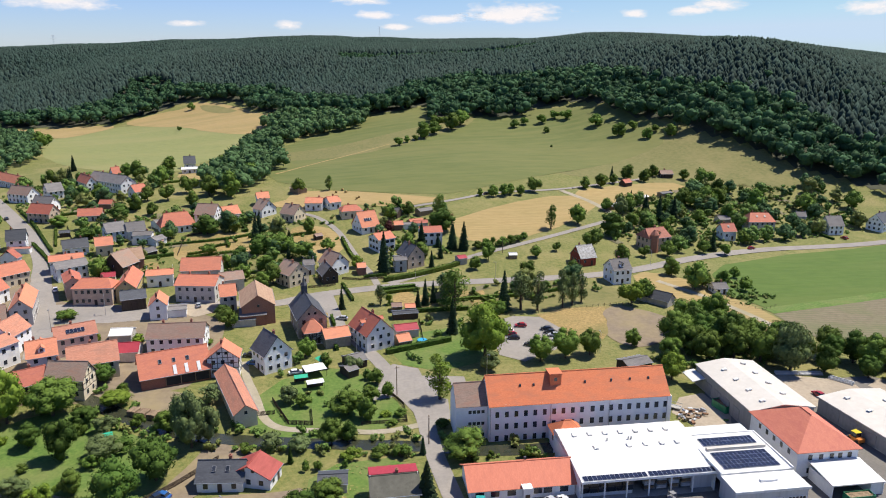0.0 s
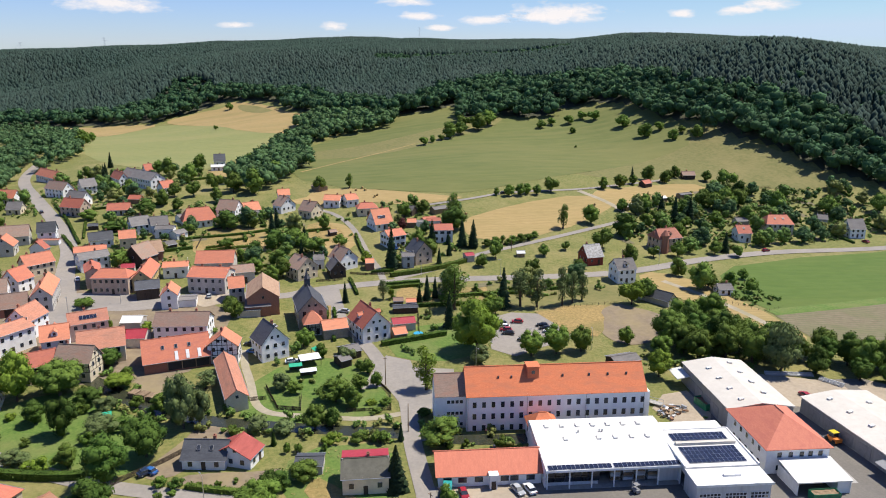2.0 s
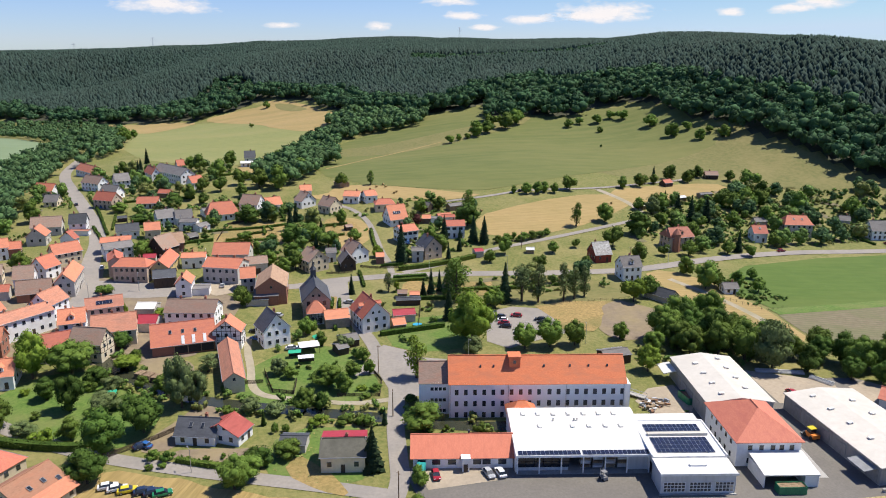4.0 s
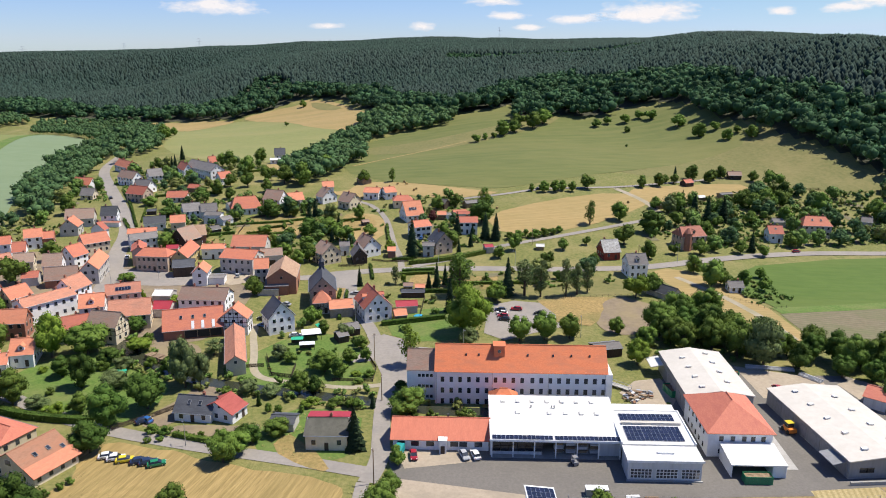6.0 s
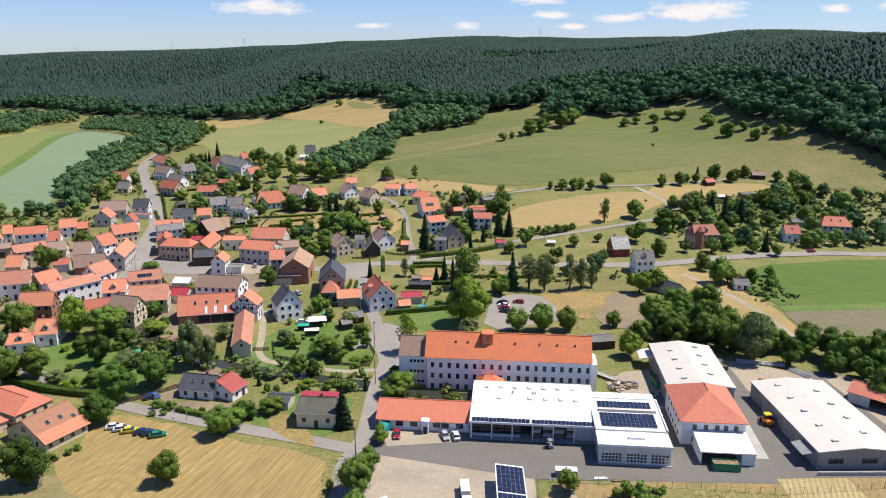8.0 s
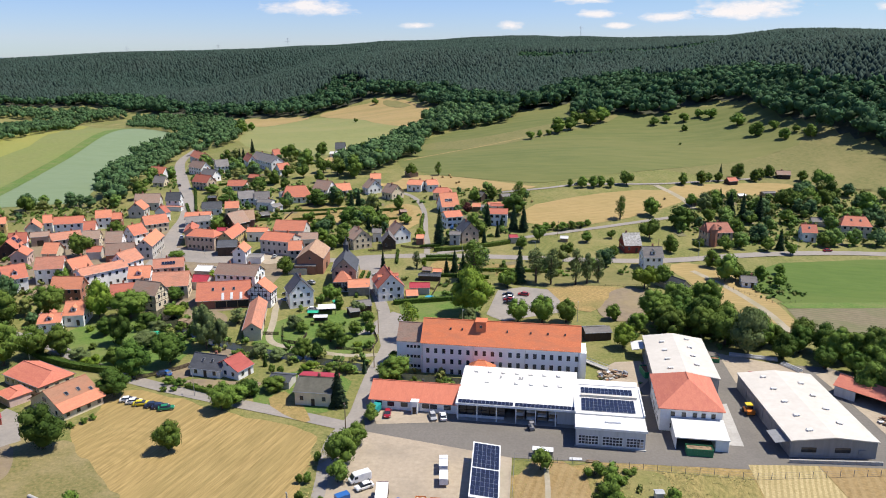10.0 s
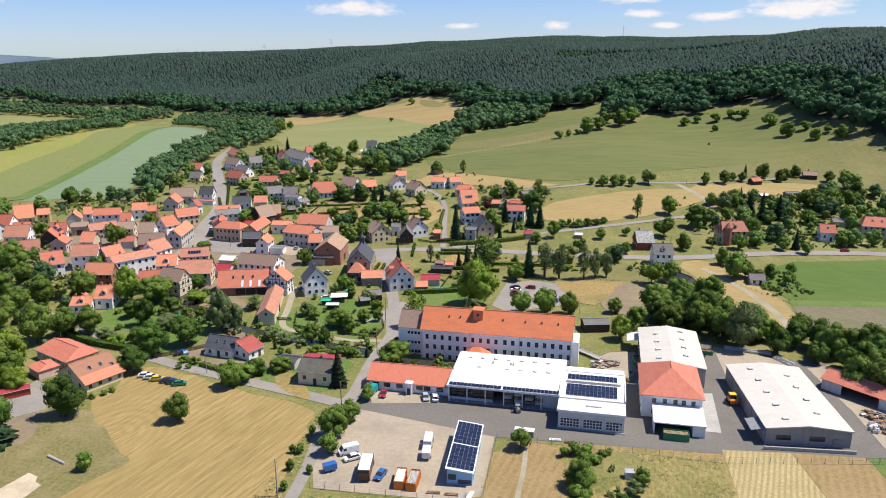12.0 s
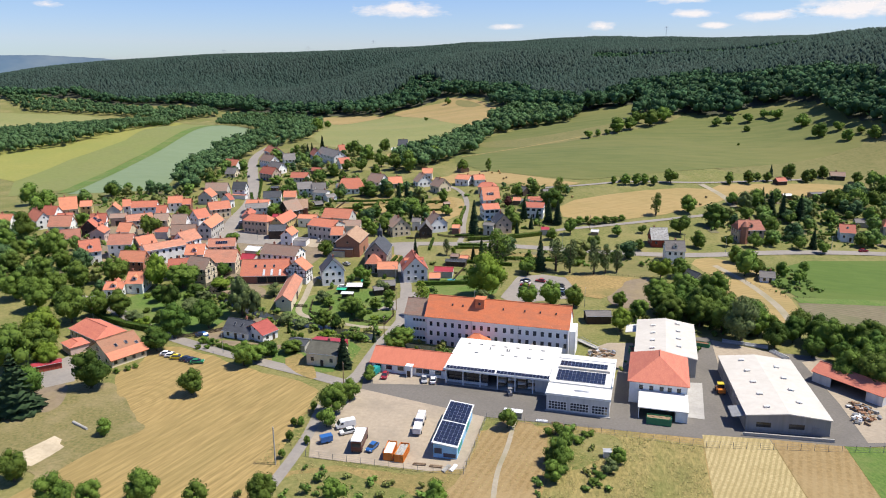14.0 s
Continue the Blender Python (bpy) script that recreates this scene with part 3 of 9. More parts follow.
drape("field", [(-48, 123), (-50, 138), (-29, 134), (-18, 130), (-3, 126.5), (15, 121.5), (19, 115), (20, 101), (21, 88), (25, 75), (27, 60), (20, 45), (-24, 45), (-24, 60), (-26, 72), (-22, 82), (-21, 90), (-34, 101), (-45, 108)], 0.06, "hay", "mown hay meadow with curved swath lines", step=3, soften=2, wobble=3.0)
drape("field", [(-70, 106), (-58, 103), (-46, 110), (-33, 102), (-19, 91), (-19, 81), (-23, 71), (-22, 58), (-39, 60), (-58, 76), (-72, 92)], 0.10, "worn_grass", "worn green and brown grass with bare spots", step=6, soften=3, wobble=5.0)
drape("field", [(66, 117), (158, 127), (190, 118), (185, 60), (20, 60), (28, 84), (66, 86)], 0.05, "dry", "dry yellow grass strip outside the works fence", step=8)
drape("field", [(121, 122.5), (137, 124.5), (142, 96), (146, 70), (122, 70), (122, 95)], 0.09, "rows", "dry plot with pale planted rows", step=8, soften=0)
drape("field", [(137.2, 124.5), (154, 125.8), (157, 100), (162, 70), (146.3, 70), (142.2, 96)], 0.09, "umber", "brown mown dry plot", step=8, soften=0)
drape("field", [(154.2, 125.8), (175, 129), (192, 118), (192, 70), (162.3, 70), (157.2, 100)], 0.09, "lawn", "green grass plot behind the open shed", step=8, soften=0)
drape("field", [(97, 250), (106, 254), (114, 248), (122, 238), (115, 224), (98, 212), (90, 222), (94, 238)], 0.15, "dirt", "bare brown earth ground beside the car park", step=6, soften=2, wobble=2)
drape("field", [(60, 250), (72, 248), (100, 255), (118, 262), (108, 280), (60, 276)], 0.07, "pale_meadow", "dry mown grass beside the road", step=8)
drape("field", [(122, 288), (136, 294), (150, 283), (156, 262), (161, 240), (161, 212), (142, 208), (136, 228), (131, 262)], 0.07, "straw", "dry grass bank with a worn track", step=8, soften=1, wobble=1.5)
drape("field", [(-71, 318), (-75, 342), (-68, 358), (-46, 364), (-35, 349), (-38, 324), (-51, 312)], 0.09, "straw", "dry straw-coloured garden meadow", step=8, soften=2, wobble=2)
drape("field", [(-20, 342), (-24, 358), (-13, 370), (0, 358), (2, 334), (-3, 314), (-13, 318)], 0.09, "straw", "dry straw-coloured orchard slope", step=8, soften=2, wobble=2)
drape("field", [(-107, 506), (-98, 530), (-85, 486), (-93, 472)], 0.12, "straw", "small mown straw plot", step=8)
drape("field", [(16, 258), (29, 272), (56, 278), (78, 280), (100, 281), (108, 268), (92, 262), (60, 262), (36, 256)], 0.06, "pale_meadow", "dry grass beside the main road", step=8, soften=2)
drape("field", [(19, 263), (30, 271), (52, 276), (56, 268), (40, 262), (26, 256)], 0.09, "dry", "golden dry lawn beside the road", step=8, soften=2)
drape("field", [(71, 247), (84, 252), (106, 253), (100, 240), (88, 222), (76, 224), (77, 232)], 0.12, "dry", "golden dry grass beside the car park", step=8, soften=0, wobble=1.5)
drape("field", [(-60, 198), (-44, 200), (-39, 186), (-52, 183)], 0.08, "dirt", "earth farmyard before the barn", step=8, soften=2)
drape("field", [(-41, 151), (-36, 162), (-34, 170), (-28, 169), (-17, 160), (-19, 157), (-29, 157), (-32, 147), (-40, 144)], 0.08, "dirt", "bare earth drive beside a bungalow", step=8, soften=1)
drape("field", [(-33, 146), (-24, 147), (-14, 146.5), (-9, 148), (-10, 141), (-16, 139.5), (-31, 141.5)], 0.085, "dirt", "bare earth front garden", step=8, soften=1)
drape("field", [(83, 116.4), (100, 117), (120.8, 117), (121.8, 95), (121.8, 70), (86, 70), (86, 90)], 0.09, "weeds", "tall weedy green and brown grass", step=6, soften=0)
drape("field", [(67.5, 116), (82, 116.5), (85, 100), (86, 75), (70, 70), (62, 76), (68, 88)], 0.08, "umber", "trodden brown dry grass by the fence", step=6, soften=1, wobble=1.5)
drape("field", [(20, 60), (60, 60), (62, 80), (30, 83)], 0.09, "grass", "weedy green and brown grass", step=8, soften=2, wobble=3)
drape("lawn", [(-27, 172), (-24, 200), (0, 214), (14, 190), (17, 175), (0, 168)], 0.06, "lawn", "green garden lawn", "lawn", 8)
drape("lawn", [(15, 212), (20, 232), (46, 240), (48, 212), (30, 204)], 0.06, "lawn", "green garden lawn behind a hedge", "lawn", 8)
drape("lawn", [(-47, 146), (-58, 151), (-74, 153), (-92, 170), (-87, 182), (-81, 188), (-70, 190), (-56, 178), (-42, 172), (-41, 153)], 0.06, "lawn", "green orchard lawn beside the stream", "lawn", 8)
drape("lawn", [(-10, 135), (-8, 156), (16, 158), (18, 134), (6, 128)], 0.06, "lawn", "green garden lawn round a grey house", "lawn", 8)

# dry plots and paved yards between the houses
drape("field", [(19.6, 272.6), (28.8, 275.4), (28.6, 263.9), (24.3, 257.9), (19.7, 261.2)], 0.13, "dry", "golden dry grass plot below the main road", "field", 6, 1, wobble=1.0)
drape("field", [(51.8, 275.6), (58.3, 276.6), (54.3, 258.9), (48.0, 258.0)], 0.13, "dry", "golden dry grass beside dark conifers", "field", 6, 1, wobble=1.0)
drape("field", [(-25.8, 362.2), (-16.4, 371.2), (-3.0, 351.7), (-6.7, 336.9), (-16.0, 337.8)], 0.13, "dry", "golden dry orchard grass", "field", 6, 1, wobble=1.0)
drape("field", [(-86.3, 315.1), (-78.8, 323.6), (-74.3, 311.3), (-83.0, 308.6)], 0.13, "dry", "golden dry grass behind a row of houses", "field", 6, 1, wobble=1.0)
drape("field", [(-76.3, 330.9), (-73.5, 358.7), (-59.6, 364.8), (-44.7, 350.8), (-44.6, 335.3), (-59.0, 329.8)], 0.13, "dry", "golden dry meadow behind the village houses", "field", 6, 1, wobble=1.0)
drape("field", [(-13.5, 300.0), (-9.6, 299.8), (-8.1, 285.4), (-11.9, 284.3)], 0.13, "pale_meadow", "yellowing grass between two houses", "field", 6, 1, wobble=1.0)
drape("field", [(-41.6, 313.3), (-35.2, 320.7), (-31.4, 308.7), (-37.7, 301.6)], 0.13, "pale_meadow", "yellowing orchard grass", "field", 6, 1, wobble=1.0)
drape("yard", [(-12.0, 274.2), (-3.3, 277.0), (-0.7, 259.1), (2.0, 238.8), (-1.5, 237.0), (-3.5, 252.2), (-9.3, 262.0)], 0.14, "road", "paved forecourt beside the church", "yard", 4, 0)
drape("yard", [(-59.3, 271.8), (-47.9, 273.9), (-44.0, 258.7), (-51.1, 253.7), (-56.6, 257.4)], 0.14, "gravel", "pale concrete farmyard", "yard", 4, 0)
drape("yard", [(-9.3, 254.8), (-4.8, 254.6), (-3.9, 241.1), (-8.3, 241.3)], 0.14, "dry", "dry churchyard grass", "yard", 4, 0)

drape("field", [(-3.5, 135.6), (-2.4, 144.4), (4.3, 137.7), (9.1, 133.7), (12.7, 125.5), (6.3, 127.9)], 0.12, "dry", "golden dry lawn before a cream house", "field", 6, 1, wobble=1.0)
drape("field", [(-59.3, 94.1), (-69.0, 107.1), (-52.5, 101.2), (-48.7, 92.8), (-49.9, 84.9)], 0.12, "dirt", "trodden earth before the nursery yard", "field", 6, 2, wobble=1.5)

# paved ground
drape("village_square", [(11.6, 205.3), (15.5, 211), (23, 207), (24, 198), (27.4, 187), (29, 186), (28, 174.6), (24, 174), (23, 166.4), (19.2, 170.8), (18.5, 179.7), (15.2, 189.6)], 0.1, "road", "grey asphalt square where the lane widens", "square", 4, 0)
drape("forecourt", [(-165, 225), (-130, 196), (-62, 192), (-38, 205), (-40, 262), (-100, 266), (-112, 300), (-150, 300), (-172, 262)], 0.05, "dirt", "trodden earth and paved yards between village houses", "yard", 8, 1)
drape("yard", [(28, 124), (24, 137), (49, 140), (80, 136), (98, 150), (100, 176), (108, 187), (126, 192), (133, 184), (158, 184), (176, 168), (172, 132), (160, 127), (130, 121), (66, 117)], 0.08, "asphalt", "grey asphalt yard of the works", "yard", 10, 0)
drape("parking_ground", [(28, 124), (66, 117.5), (67, 91), (60, 88), (30, 86), (25, 97), (23, 113)], 0.07, "gravel", "pale gravel parking ground", "yard", 10, 0)
drape("parking_ground", [(26, 137), (47, 139.5), (48, 132), (30, 128)], 0.11, "gravel", "pale paved strip before the low building", "yard", 10, 0)
drape("parking_ground", [(127, 190), (150, 182), (148, 166), (128, 168)], 0.12, "gravel", "pale gravel storage ground", "yard", 10, 0)
drape("paved_strip", [(117.6, 131), (122, 131), (122.5, 154), (117.6, 153)], 0.11, "paving", "pale concrete strip beside the villa", "yard", 10, 0)
drape("yard", [(88, 170), (94, 178), (102, 180), (103, 166), (99, 158), (91, 161)], 0.13, "gravel", "pale concrete yard by the footbridge", "yard", 8, 0)
drape("parking_ground", [(160, 129), (173, 133), (175, 167), (160, 182), (153, 178), (158, 150)], 0.11, "gravel", "pale concrete and gravel yard before the open shed", "yard", 10, 0)
drape("parking_ground", [(52, 240), (50, 214), (57, 208), (66, 214), (80, 222), (75, 244), (62, 246)], 0.1, "road", "tarred car park between trees", "car park", 8, 0)
drape("forecourt", [(-104, 250), (-108, 270), (-84, 270), (-60, 262), (-46, 272), (-44, 262), (-70, 250)], 0.1, "road", "wide paved village street corner", "street", 8, 1)
drape("forecourt", [(16, 190), (8, 188), (12, 204), (24, 202), (36, 200), (36, 192)], 0.09, "road", "wide asphalt road junction", "street", 8, 0)

drape("yard", [(-69, 105), (-72, 110), (-72, 121), (-67, 119), (-56, 106), (-61, 100)], 0.14, "road", "grey paved play yard beside the nursery", "yard", 8, 0)
drape("field", [(87, 116), (101, 116), (102, 108), (96, 103), (93, 97), (87, 96)], 0.12, "grass", "lush green weeds round a thicket", step=4, soften=2, wobble=2)

ribbon("road", [(420, 372), (330, 348), (288, 340), (246, 335), (212, 330), (167, 314), (131, 296), (111, 290), (82, 286), (60, 285), (41, 284), (22, 282), (4, 278), (-12, 273), (-25, 264), (-43, 268), (-60, 264), (-81, 261), (-103, 258)], 6.2, 0.12, "road", "grey two-lane country road through the village")
ribbon("road", [(-92, 222), (-100, 249), (-105.5, 268.7), (-117, 295), (-126, 326), (-141, 356), (-150, 372), (-187, 434), (-226, 503), (-247, 553), (-262, 620)], 7.5, 0.13, "road", "grey village main street climbing out of the village")
ribbon("road", [(-12, 270), (-1, 240), (9.7, 218.2), (14.8, 201.6), (20.4, 187.6), (21.2, 176.5), (21.3, 165.2), (21.4, 157.4), (22.1, 149.1), (23, 139.3), (23.8, 131.5), (22, 122)], 4.6, 0.125, "road", "narrow asphalt lane past the old factory")
ribbon("road", [(22, 126), (6, 130), (-13, 134), (-30, 138), (-45, 142), (-59, 147), (-76, 156), (-95, 165), (-125, 170)], 4.6, 0.115, "road", "narrow asphalt lane beside the hay meadow")
ribbon("road", [(21, 122), (21, 113), (25, 97), (27, 79), (28, 50)], 3.0, 0.11, "road", "narrow tarred path between small trees")
ribbon("road", [(-30, 398), (-17, 389), (-9, 380), (0, 359), (5, 335), (9, 313), (13, 299), (15, 284)], 2.9, 0.13, "road", "narrow village lane climbing the slope")
ribbon("road", [(20, 285), (41, 299), (58, 316), (79, 327), (113, 347), (142, 366)], 3.4, 0.13, "road", "narrow lane climbing behind the gardens")
ribbon("path", [(40, 392), (66, 401), (86, 412), (133, 420), (164, 437), (203, 456)], 3.0, 0.17, "road", "pale farm track along the meadow", "path")
ribbon("path", [(133, 419), (146, 398), (150, 380)], 4.0, 0.16, "track", "pale bare farm track", "path")
ribbon("path", [(20, 172.6), (9.7, 169.7), (-0.3, 171.8), (-7.8, 173.3), (-14, 174.4), (-18.4, 176.8), (-21.7, 182.2), (-24.6, 194.7), (-28.5, 206.1), (-30, 216)], 2.4, 0.1, "track", "pale gravel garden path", "path")
ribbon("path", [(-40, 497), (-17, 534), (7, 558), (43, 588)], 2.0, 0.24, "straw", "faint worn track across the meadow", "path")
drape("meadow", [(-50, 570), (-27, 556), (9, 553), (72, 592), (127, 655), (122, 676), (61, 636), (-3, 600), (-45, 600)], 0.2, "pale_meadow", "dry pale band across the meadow", soften=1, wobble=4)
ribbon("path", [(74, 116), (75, 103), (74.5, 92), (77, 75)], 1.2, 0.13, "track", "narrow trodden earth path", "path")
ribbon("crop_strip", [(-272, 338), (-331, 468), (-360, 562), (-410, 695), (-446, 798)], 11.0, 0.26, "lawn", "dark green grass strip between two grain fields", "field")
ribbon("path", [(134, 282), (146, 262), (154, 236), (156, 214)], 3.0, 0.12, "track", "worn pale track through dry grass", "path")
ribbon("stream", [(125, 190), (119, 176), (110, 162), (90, 158), (54, 156.5), (34, 157), (20, 161.5), (9, 163.5), (-7, 166.5), (-21, 169.5), (-38, 174), (-55, 184), (-75, 200), (-95, 212)], 5.0, 0.07, "water", "dark mill stream with weedy banks", "stream")


# ---- the woods on the hill ----
def inside(px, py, poly):
    hit = np.zeros(px.shape, bool)
    n = len(poly)
    for i in range(n):
        (x0, y0), (x1, y1) = poly[i], poly[(i + 1) % n]
        if y0 == y1:
            continue
        hit ^= ((y0 > py) != (y1 > py)) & (px < (x1 - x0) * (py - y0) / (y1 - y0) + x0)
    return hit


def away(px, py, line):
    d = np.full(px.shape, 1e9)
    for (x0, y0), (x1, y1) in zip(line, line[1:]):
        dx, dy = x1 - x0, y1 - y0
        k = np.clip(((px - x0) * dx + (py - y0) * dy) / (dx * dx + dy * dy), 0, 1)
        d = np.minimum(d, np.hypot(px - x0 - k * dx, py - y0 - k * dy))
    return d


def conifer(seed, sides=5, tiers=2):
    """A slim pine or spruce: a ragged crown or two one over another, blunt at the top; 1 high."""
    r = np.random.RandomState(seed)
    v, f = [], []
    slim = r.uniform(0.7, 1.3)
    for k in range(tiers):
        z0 = 0.22 + 0.42 * k / tiers
        z1 = 1.0 if k == tiers - 1 else r.uniform(0.74, 0.86)
        rad = slim * 0.17 * (1 - 0.3 * k)
        at = len(v)
        lean = r.uniform(-0.05, 0.05, 2)
        for i in range(sides):
            a = 2 * math.pi * (i + 0.5 * k) / sides
            q = rad * r.uniform(0.6, 1.3)
            v.append((q * math.cos(a) + lean[0], q * math.sin(a) + lean[1], z0 + r.uniform(-0.08, 0.1)))
        for i in range(sides):
            a = 2 * math.pi * (i + 0.5 * k + 0.3) / sides
            q = rad * r.uniform(0.45, 0.95)
            v.append((q * math.cos(a) + lean[0], q * math.sin(a) + lean[1], z0 * 0.35 + z1 * 0.65 + r.uniform(-0.06, 0.06)))
        v.append((lean[0] * 1.6, lean[1] * 1.6, z1))
        for i in range(sides):
            j = (i + 1) % sides
            f += [(at + i, at + j, at + sides + i), (at + j, at + sides + j, at + sides + i), (at + sides + i, at + sides + j, at + 2 * sides)]
    return np.array(v), np.array(f)


def leafy(seed):
    """A far broadleaf crown, 1 high: a few lumps with leaf sprays standing out of them."""
    r = np.random.RandomState(seed)
    bm = bmesh.new()
    vs, fs = [], []
    for k in range(3):
        c = np.array([r.uniform(-0.2, 0.2), r.uniform(-0.2, 0.2), r.uniform(0.4, 0.74)])
        rad = r.uniform(0.2, 0.3)
        for w in bmesh.ops.create_icosphere(bm, subdivisions=1, radius=rad * 0.9)["verts"]:
            w.co = w.co * (1 + 0.5 * noise.noise(w.co * 9 + Vector((seed, k, 0)))) + Vector(c)
        d = r.normal(size=(22, 3)) + np.array([0, 0, 0.4])
        d /= np.linalg.norm(d, axis=1)[:, None]
        p = c + d * rad * r.uniform(0.85, 1.15, 22)[:, None]
        e, g = r.normal(size=(22, 3)) * 0.055, r.normal(size=(22, 3)) * 0.055
        fs.extend(np.arange(66).reshape(22, 3) + 3 * len(vs))
        vs.extend(np.stack([p - e, p + e, p + g], 1))
    bm.verts.index_update()
    v, f = np.array([w.co[:] for w in bm.verts]), np.array([[w.index for w in t.verts] for t in bm.faces])
    bm.free()
    return np.concatenate(vs + [v]), np.concatenate([np.array(fs), f + 3 * len(vs)])


def wood(name, px, py, high, shapes, material, label, broad=1.0):
    """Many trees as one stuff object."""
    r = np.random.RandomState(len(px))
    vs, fs, at = [], [], 0
    pick = r.randint(0, len(shapes), len(px))
    gz = ground(px, py)
    for s, (v, f) in enumerate(shapes):
        sel = np.where(pick == s)[0]
        if not len(sel):
            continue
        a, h = r.uniform(0, 6.28, len(sel)), high[sel]
        wide = h * broad * r.uniform(0.85, 1.25, len(sel))
        c, d = np.cos(a)[:, None], np.sin(a)[:, None]
        x = (v[None, :, 0] * c - v[None, :, 1] * d) * wide[:, None] + px[sel][:, None]
        y = (v[None, :, 0] * d + v[None, :, 1] * c) * wide[:, None] + py[sel][:, None]
        z = v[None, :, 2] * h[:, None] + gz[sel][:, None]
        vs.append(np.stack([x, y, z], -1).reshape(-1, 3))
        fs.append((f[None] + (at + np.arange(len(sel)) * len(v))[:, None, None]).reshape(-1, 3))
        at += len(sel) * len(v)
    ob = new(name, from_arrays(name, np.concatenate(vs), np.concatenate(fs), material))
    return tagged(ob, label, "forest", kind="stuff")


def scatter(poly, step, seed):
    r = np.random.RandomState(seed)
    xs, ys = [p[0] for p in poly], [p[1] for p in poly]
    X, Y = np.meshgrid(np.arange(min(xs), max(xs), step), np.arange(min(ys), max(ys), step))
    X, Y = X.ravel() + r.uniform(-0.45, 0.45, X.size) * step, Y.ravel() + r.uniform(-0.45, 0.45, Y.size) * step
    k = inside(X, Y, poly)
    return X[k], Y[k], r


EDGE = [(-1500, 1040), (-959, 985), (-883, 1024), (-810, 1006), (-761, 1012), (-660, 1040), (-585, 998), (-544, 985), (-470, 950), (-397, 928), (-355, 917), (-320, 905), (-283, 903), (-246, 885), (-237, 908), (-206, 916), (-174, 948), (-115, 900), (-82, 822), (-51, 780), (-5, 735), (19, 713), (36, 705), (64, 708), (92, 722), (88, 690), (82, 650), (103, 650), (125, 668), (150, 657), (170, 659), (180, 670), (198, 674), (217, 667), (233, 652), (240, 624), (242, 596), (252, 572), (265, 559), (265, 536), (275, 517), (284, 502), (295, 482), (301, 461), (310, 448), (330, 425), (352, 400), (430, 395), (700, 420), (1300, 500)]
HILL = EDGE + [(1300, 1950), (-1500, 2100)]
firs = [conifer(k, 4, 1 + k % 2) for k in range(10)]
oaks = [leafy(k) for k in range(8)]
small = [conifer(20 + k, 4, 1) for k in range(10)]
for near, far, step, shapes in ((0, 900, 3.8, firs), (900, 1350, 4.4, small), (1350, 2200, 5.8, small)):
    X, Y, r = scatter(HILL, step, int(near) + 3)
    dist = np.hypot(X, Y)
    bearing = np.degrees(np.arctan2(X, Y))
    k = (dist > near) & (dist <= far) & (bearing > -52) & (bearing < 44)
    X, Y, dist = X[k], Y[k], dist[k]
    d = away(X, Y, EDGE)
    patch = np.array([noise.noise(Vector((x * 0.006, y * 0.006, 3))) for x, y in zip(X, Y)])
    rim = 40 + 60 * patch + np.where(X > 60, 22, 0)
    leafy = (d < rim) | ((patch > 0.3) & (dist < 1100)) | ((r.uniform(0, 1, len(X)) < 0.02) & (dist < 900))
    k = ~leafy
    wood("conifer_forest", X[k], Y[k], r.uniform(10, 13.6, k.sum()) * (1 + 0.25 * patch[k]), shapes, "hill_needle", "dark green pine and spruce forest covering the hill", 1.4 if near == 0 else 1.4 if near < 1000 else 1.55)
    if leafy.any():
        k = leafy & (r.uniform(0, 1, len(X)) < 0.27)
        wood("broadleaf_forest", X[k], Y[k], np.where(d[k] < rim[k], r.uniform(12, 19, k.sum()), r.uniform(8, 12, k.sum())), oaks, "edge_leaf", "darker green broadleaf trees along the forest edge")
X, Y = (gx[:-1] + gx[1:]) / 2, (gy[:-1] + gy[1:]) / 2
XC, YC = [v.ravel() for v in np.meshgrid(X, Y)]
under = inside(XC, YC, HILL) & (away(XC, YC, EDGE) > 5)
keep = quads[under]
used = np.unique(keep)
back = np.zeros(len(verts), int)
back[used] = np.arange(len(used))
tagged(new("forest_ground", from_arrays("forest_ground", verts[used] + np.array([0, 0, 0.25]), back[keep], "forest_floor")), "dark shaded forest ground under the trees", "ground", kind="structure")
# belts of trees down the valley
for name, poly, step, lo, hi in (
        ("tree_belt", [(-177, 346), (-199, 352), (-232, 410), (-260, 470), (-280, 535), (-296, 545), (-306, 660), (-362, 869), (-322, 845), (-262, 705), (-240, 641), (-240, 574), (-238, 526), (-222, 450), (-205, 400)], 6.6, 7, 13),
        ("tree_belt", [(-35, 520), (-44, 599), (-44, 632), (-31, 652), (1, 653), (26, 662), (37, 700), (-43, 765), (-59, 742), (-69, 730), (-61, 679), (-72, 648), (-75, 607), (-77, 526), (-86, 475), (-70, 428), (-52, 440)], 6.4, 8, 14),
        ("tree_belt", [(-480, 480), (-476, 500), (-456, 545), (-466, 686), (-590, 903), (-658, 892), (-674, 848), (-707, 788), (-739, 753), (-720, 660)], 8.0, 8, 14),
        ("tree_belt", [(-1000, 990), (-880, 915), (-777, 935), (-700, 940), (-585, 905), (-545, 950), (-585, 995), (-700, 985), (-812, 985), (-950, 1000)], 8.5, 8, 14),
        ("tree_belt", [(-535, 955), (-383, 930), (-362, 872), (-309, 675), (-390, 741), (-450, 800), (-500, 870)], 8.0, 6, 10)):
    X, Y, r = scatter(poly, step, len(poly))
    k = np.ones(len(X), bool)
    for line, w in ROADS:
        k &= away(X, Y, line) > w / 2 + 3
    X, Y = X[k], Y[k]
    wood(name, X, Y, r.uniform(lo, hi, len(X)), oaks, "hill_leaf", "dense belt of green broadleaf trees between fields")


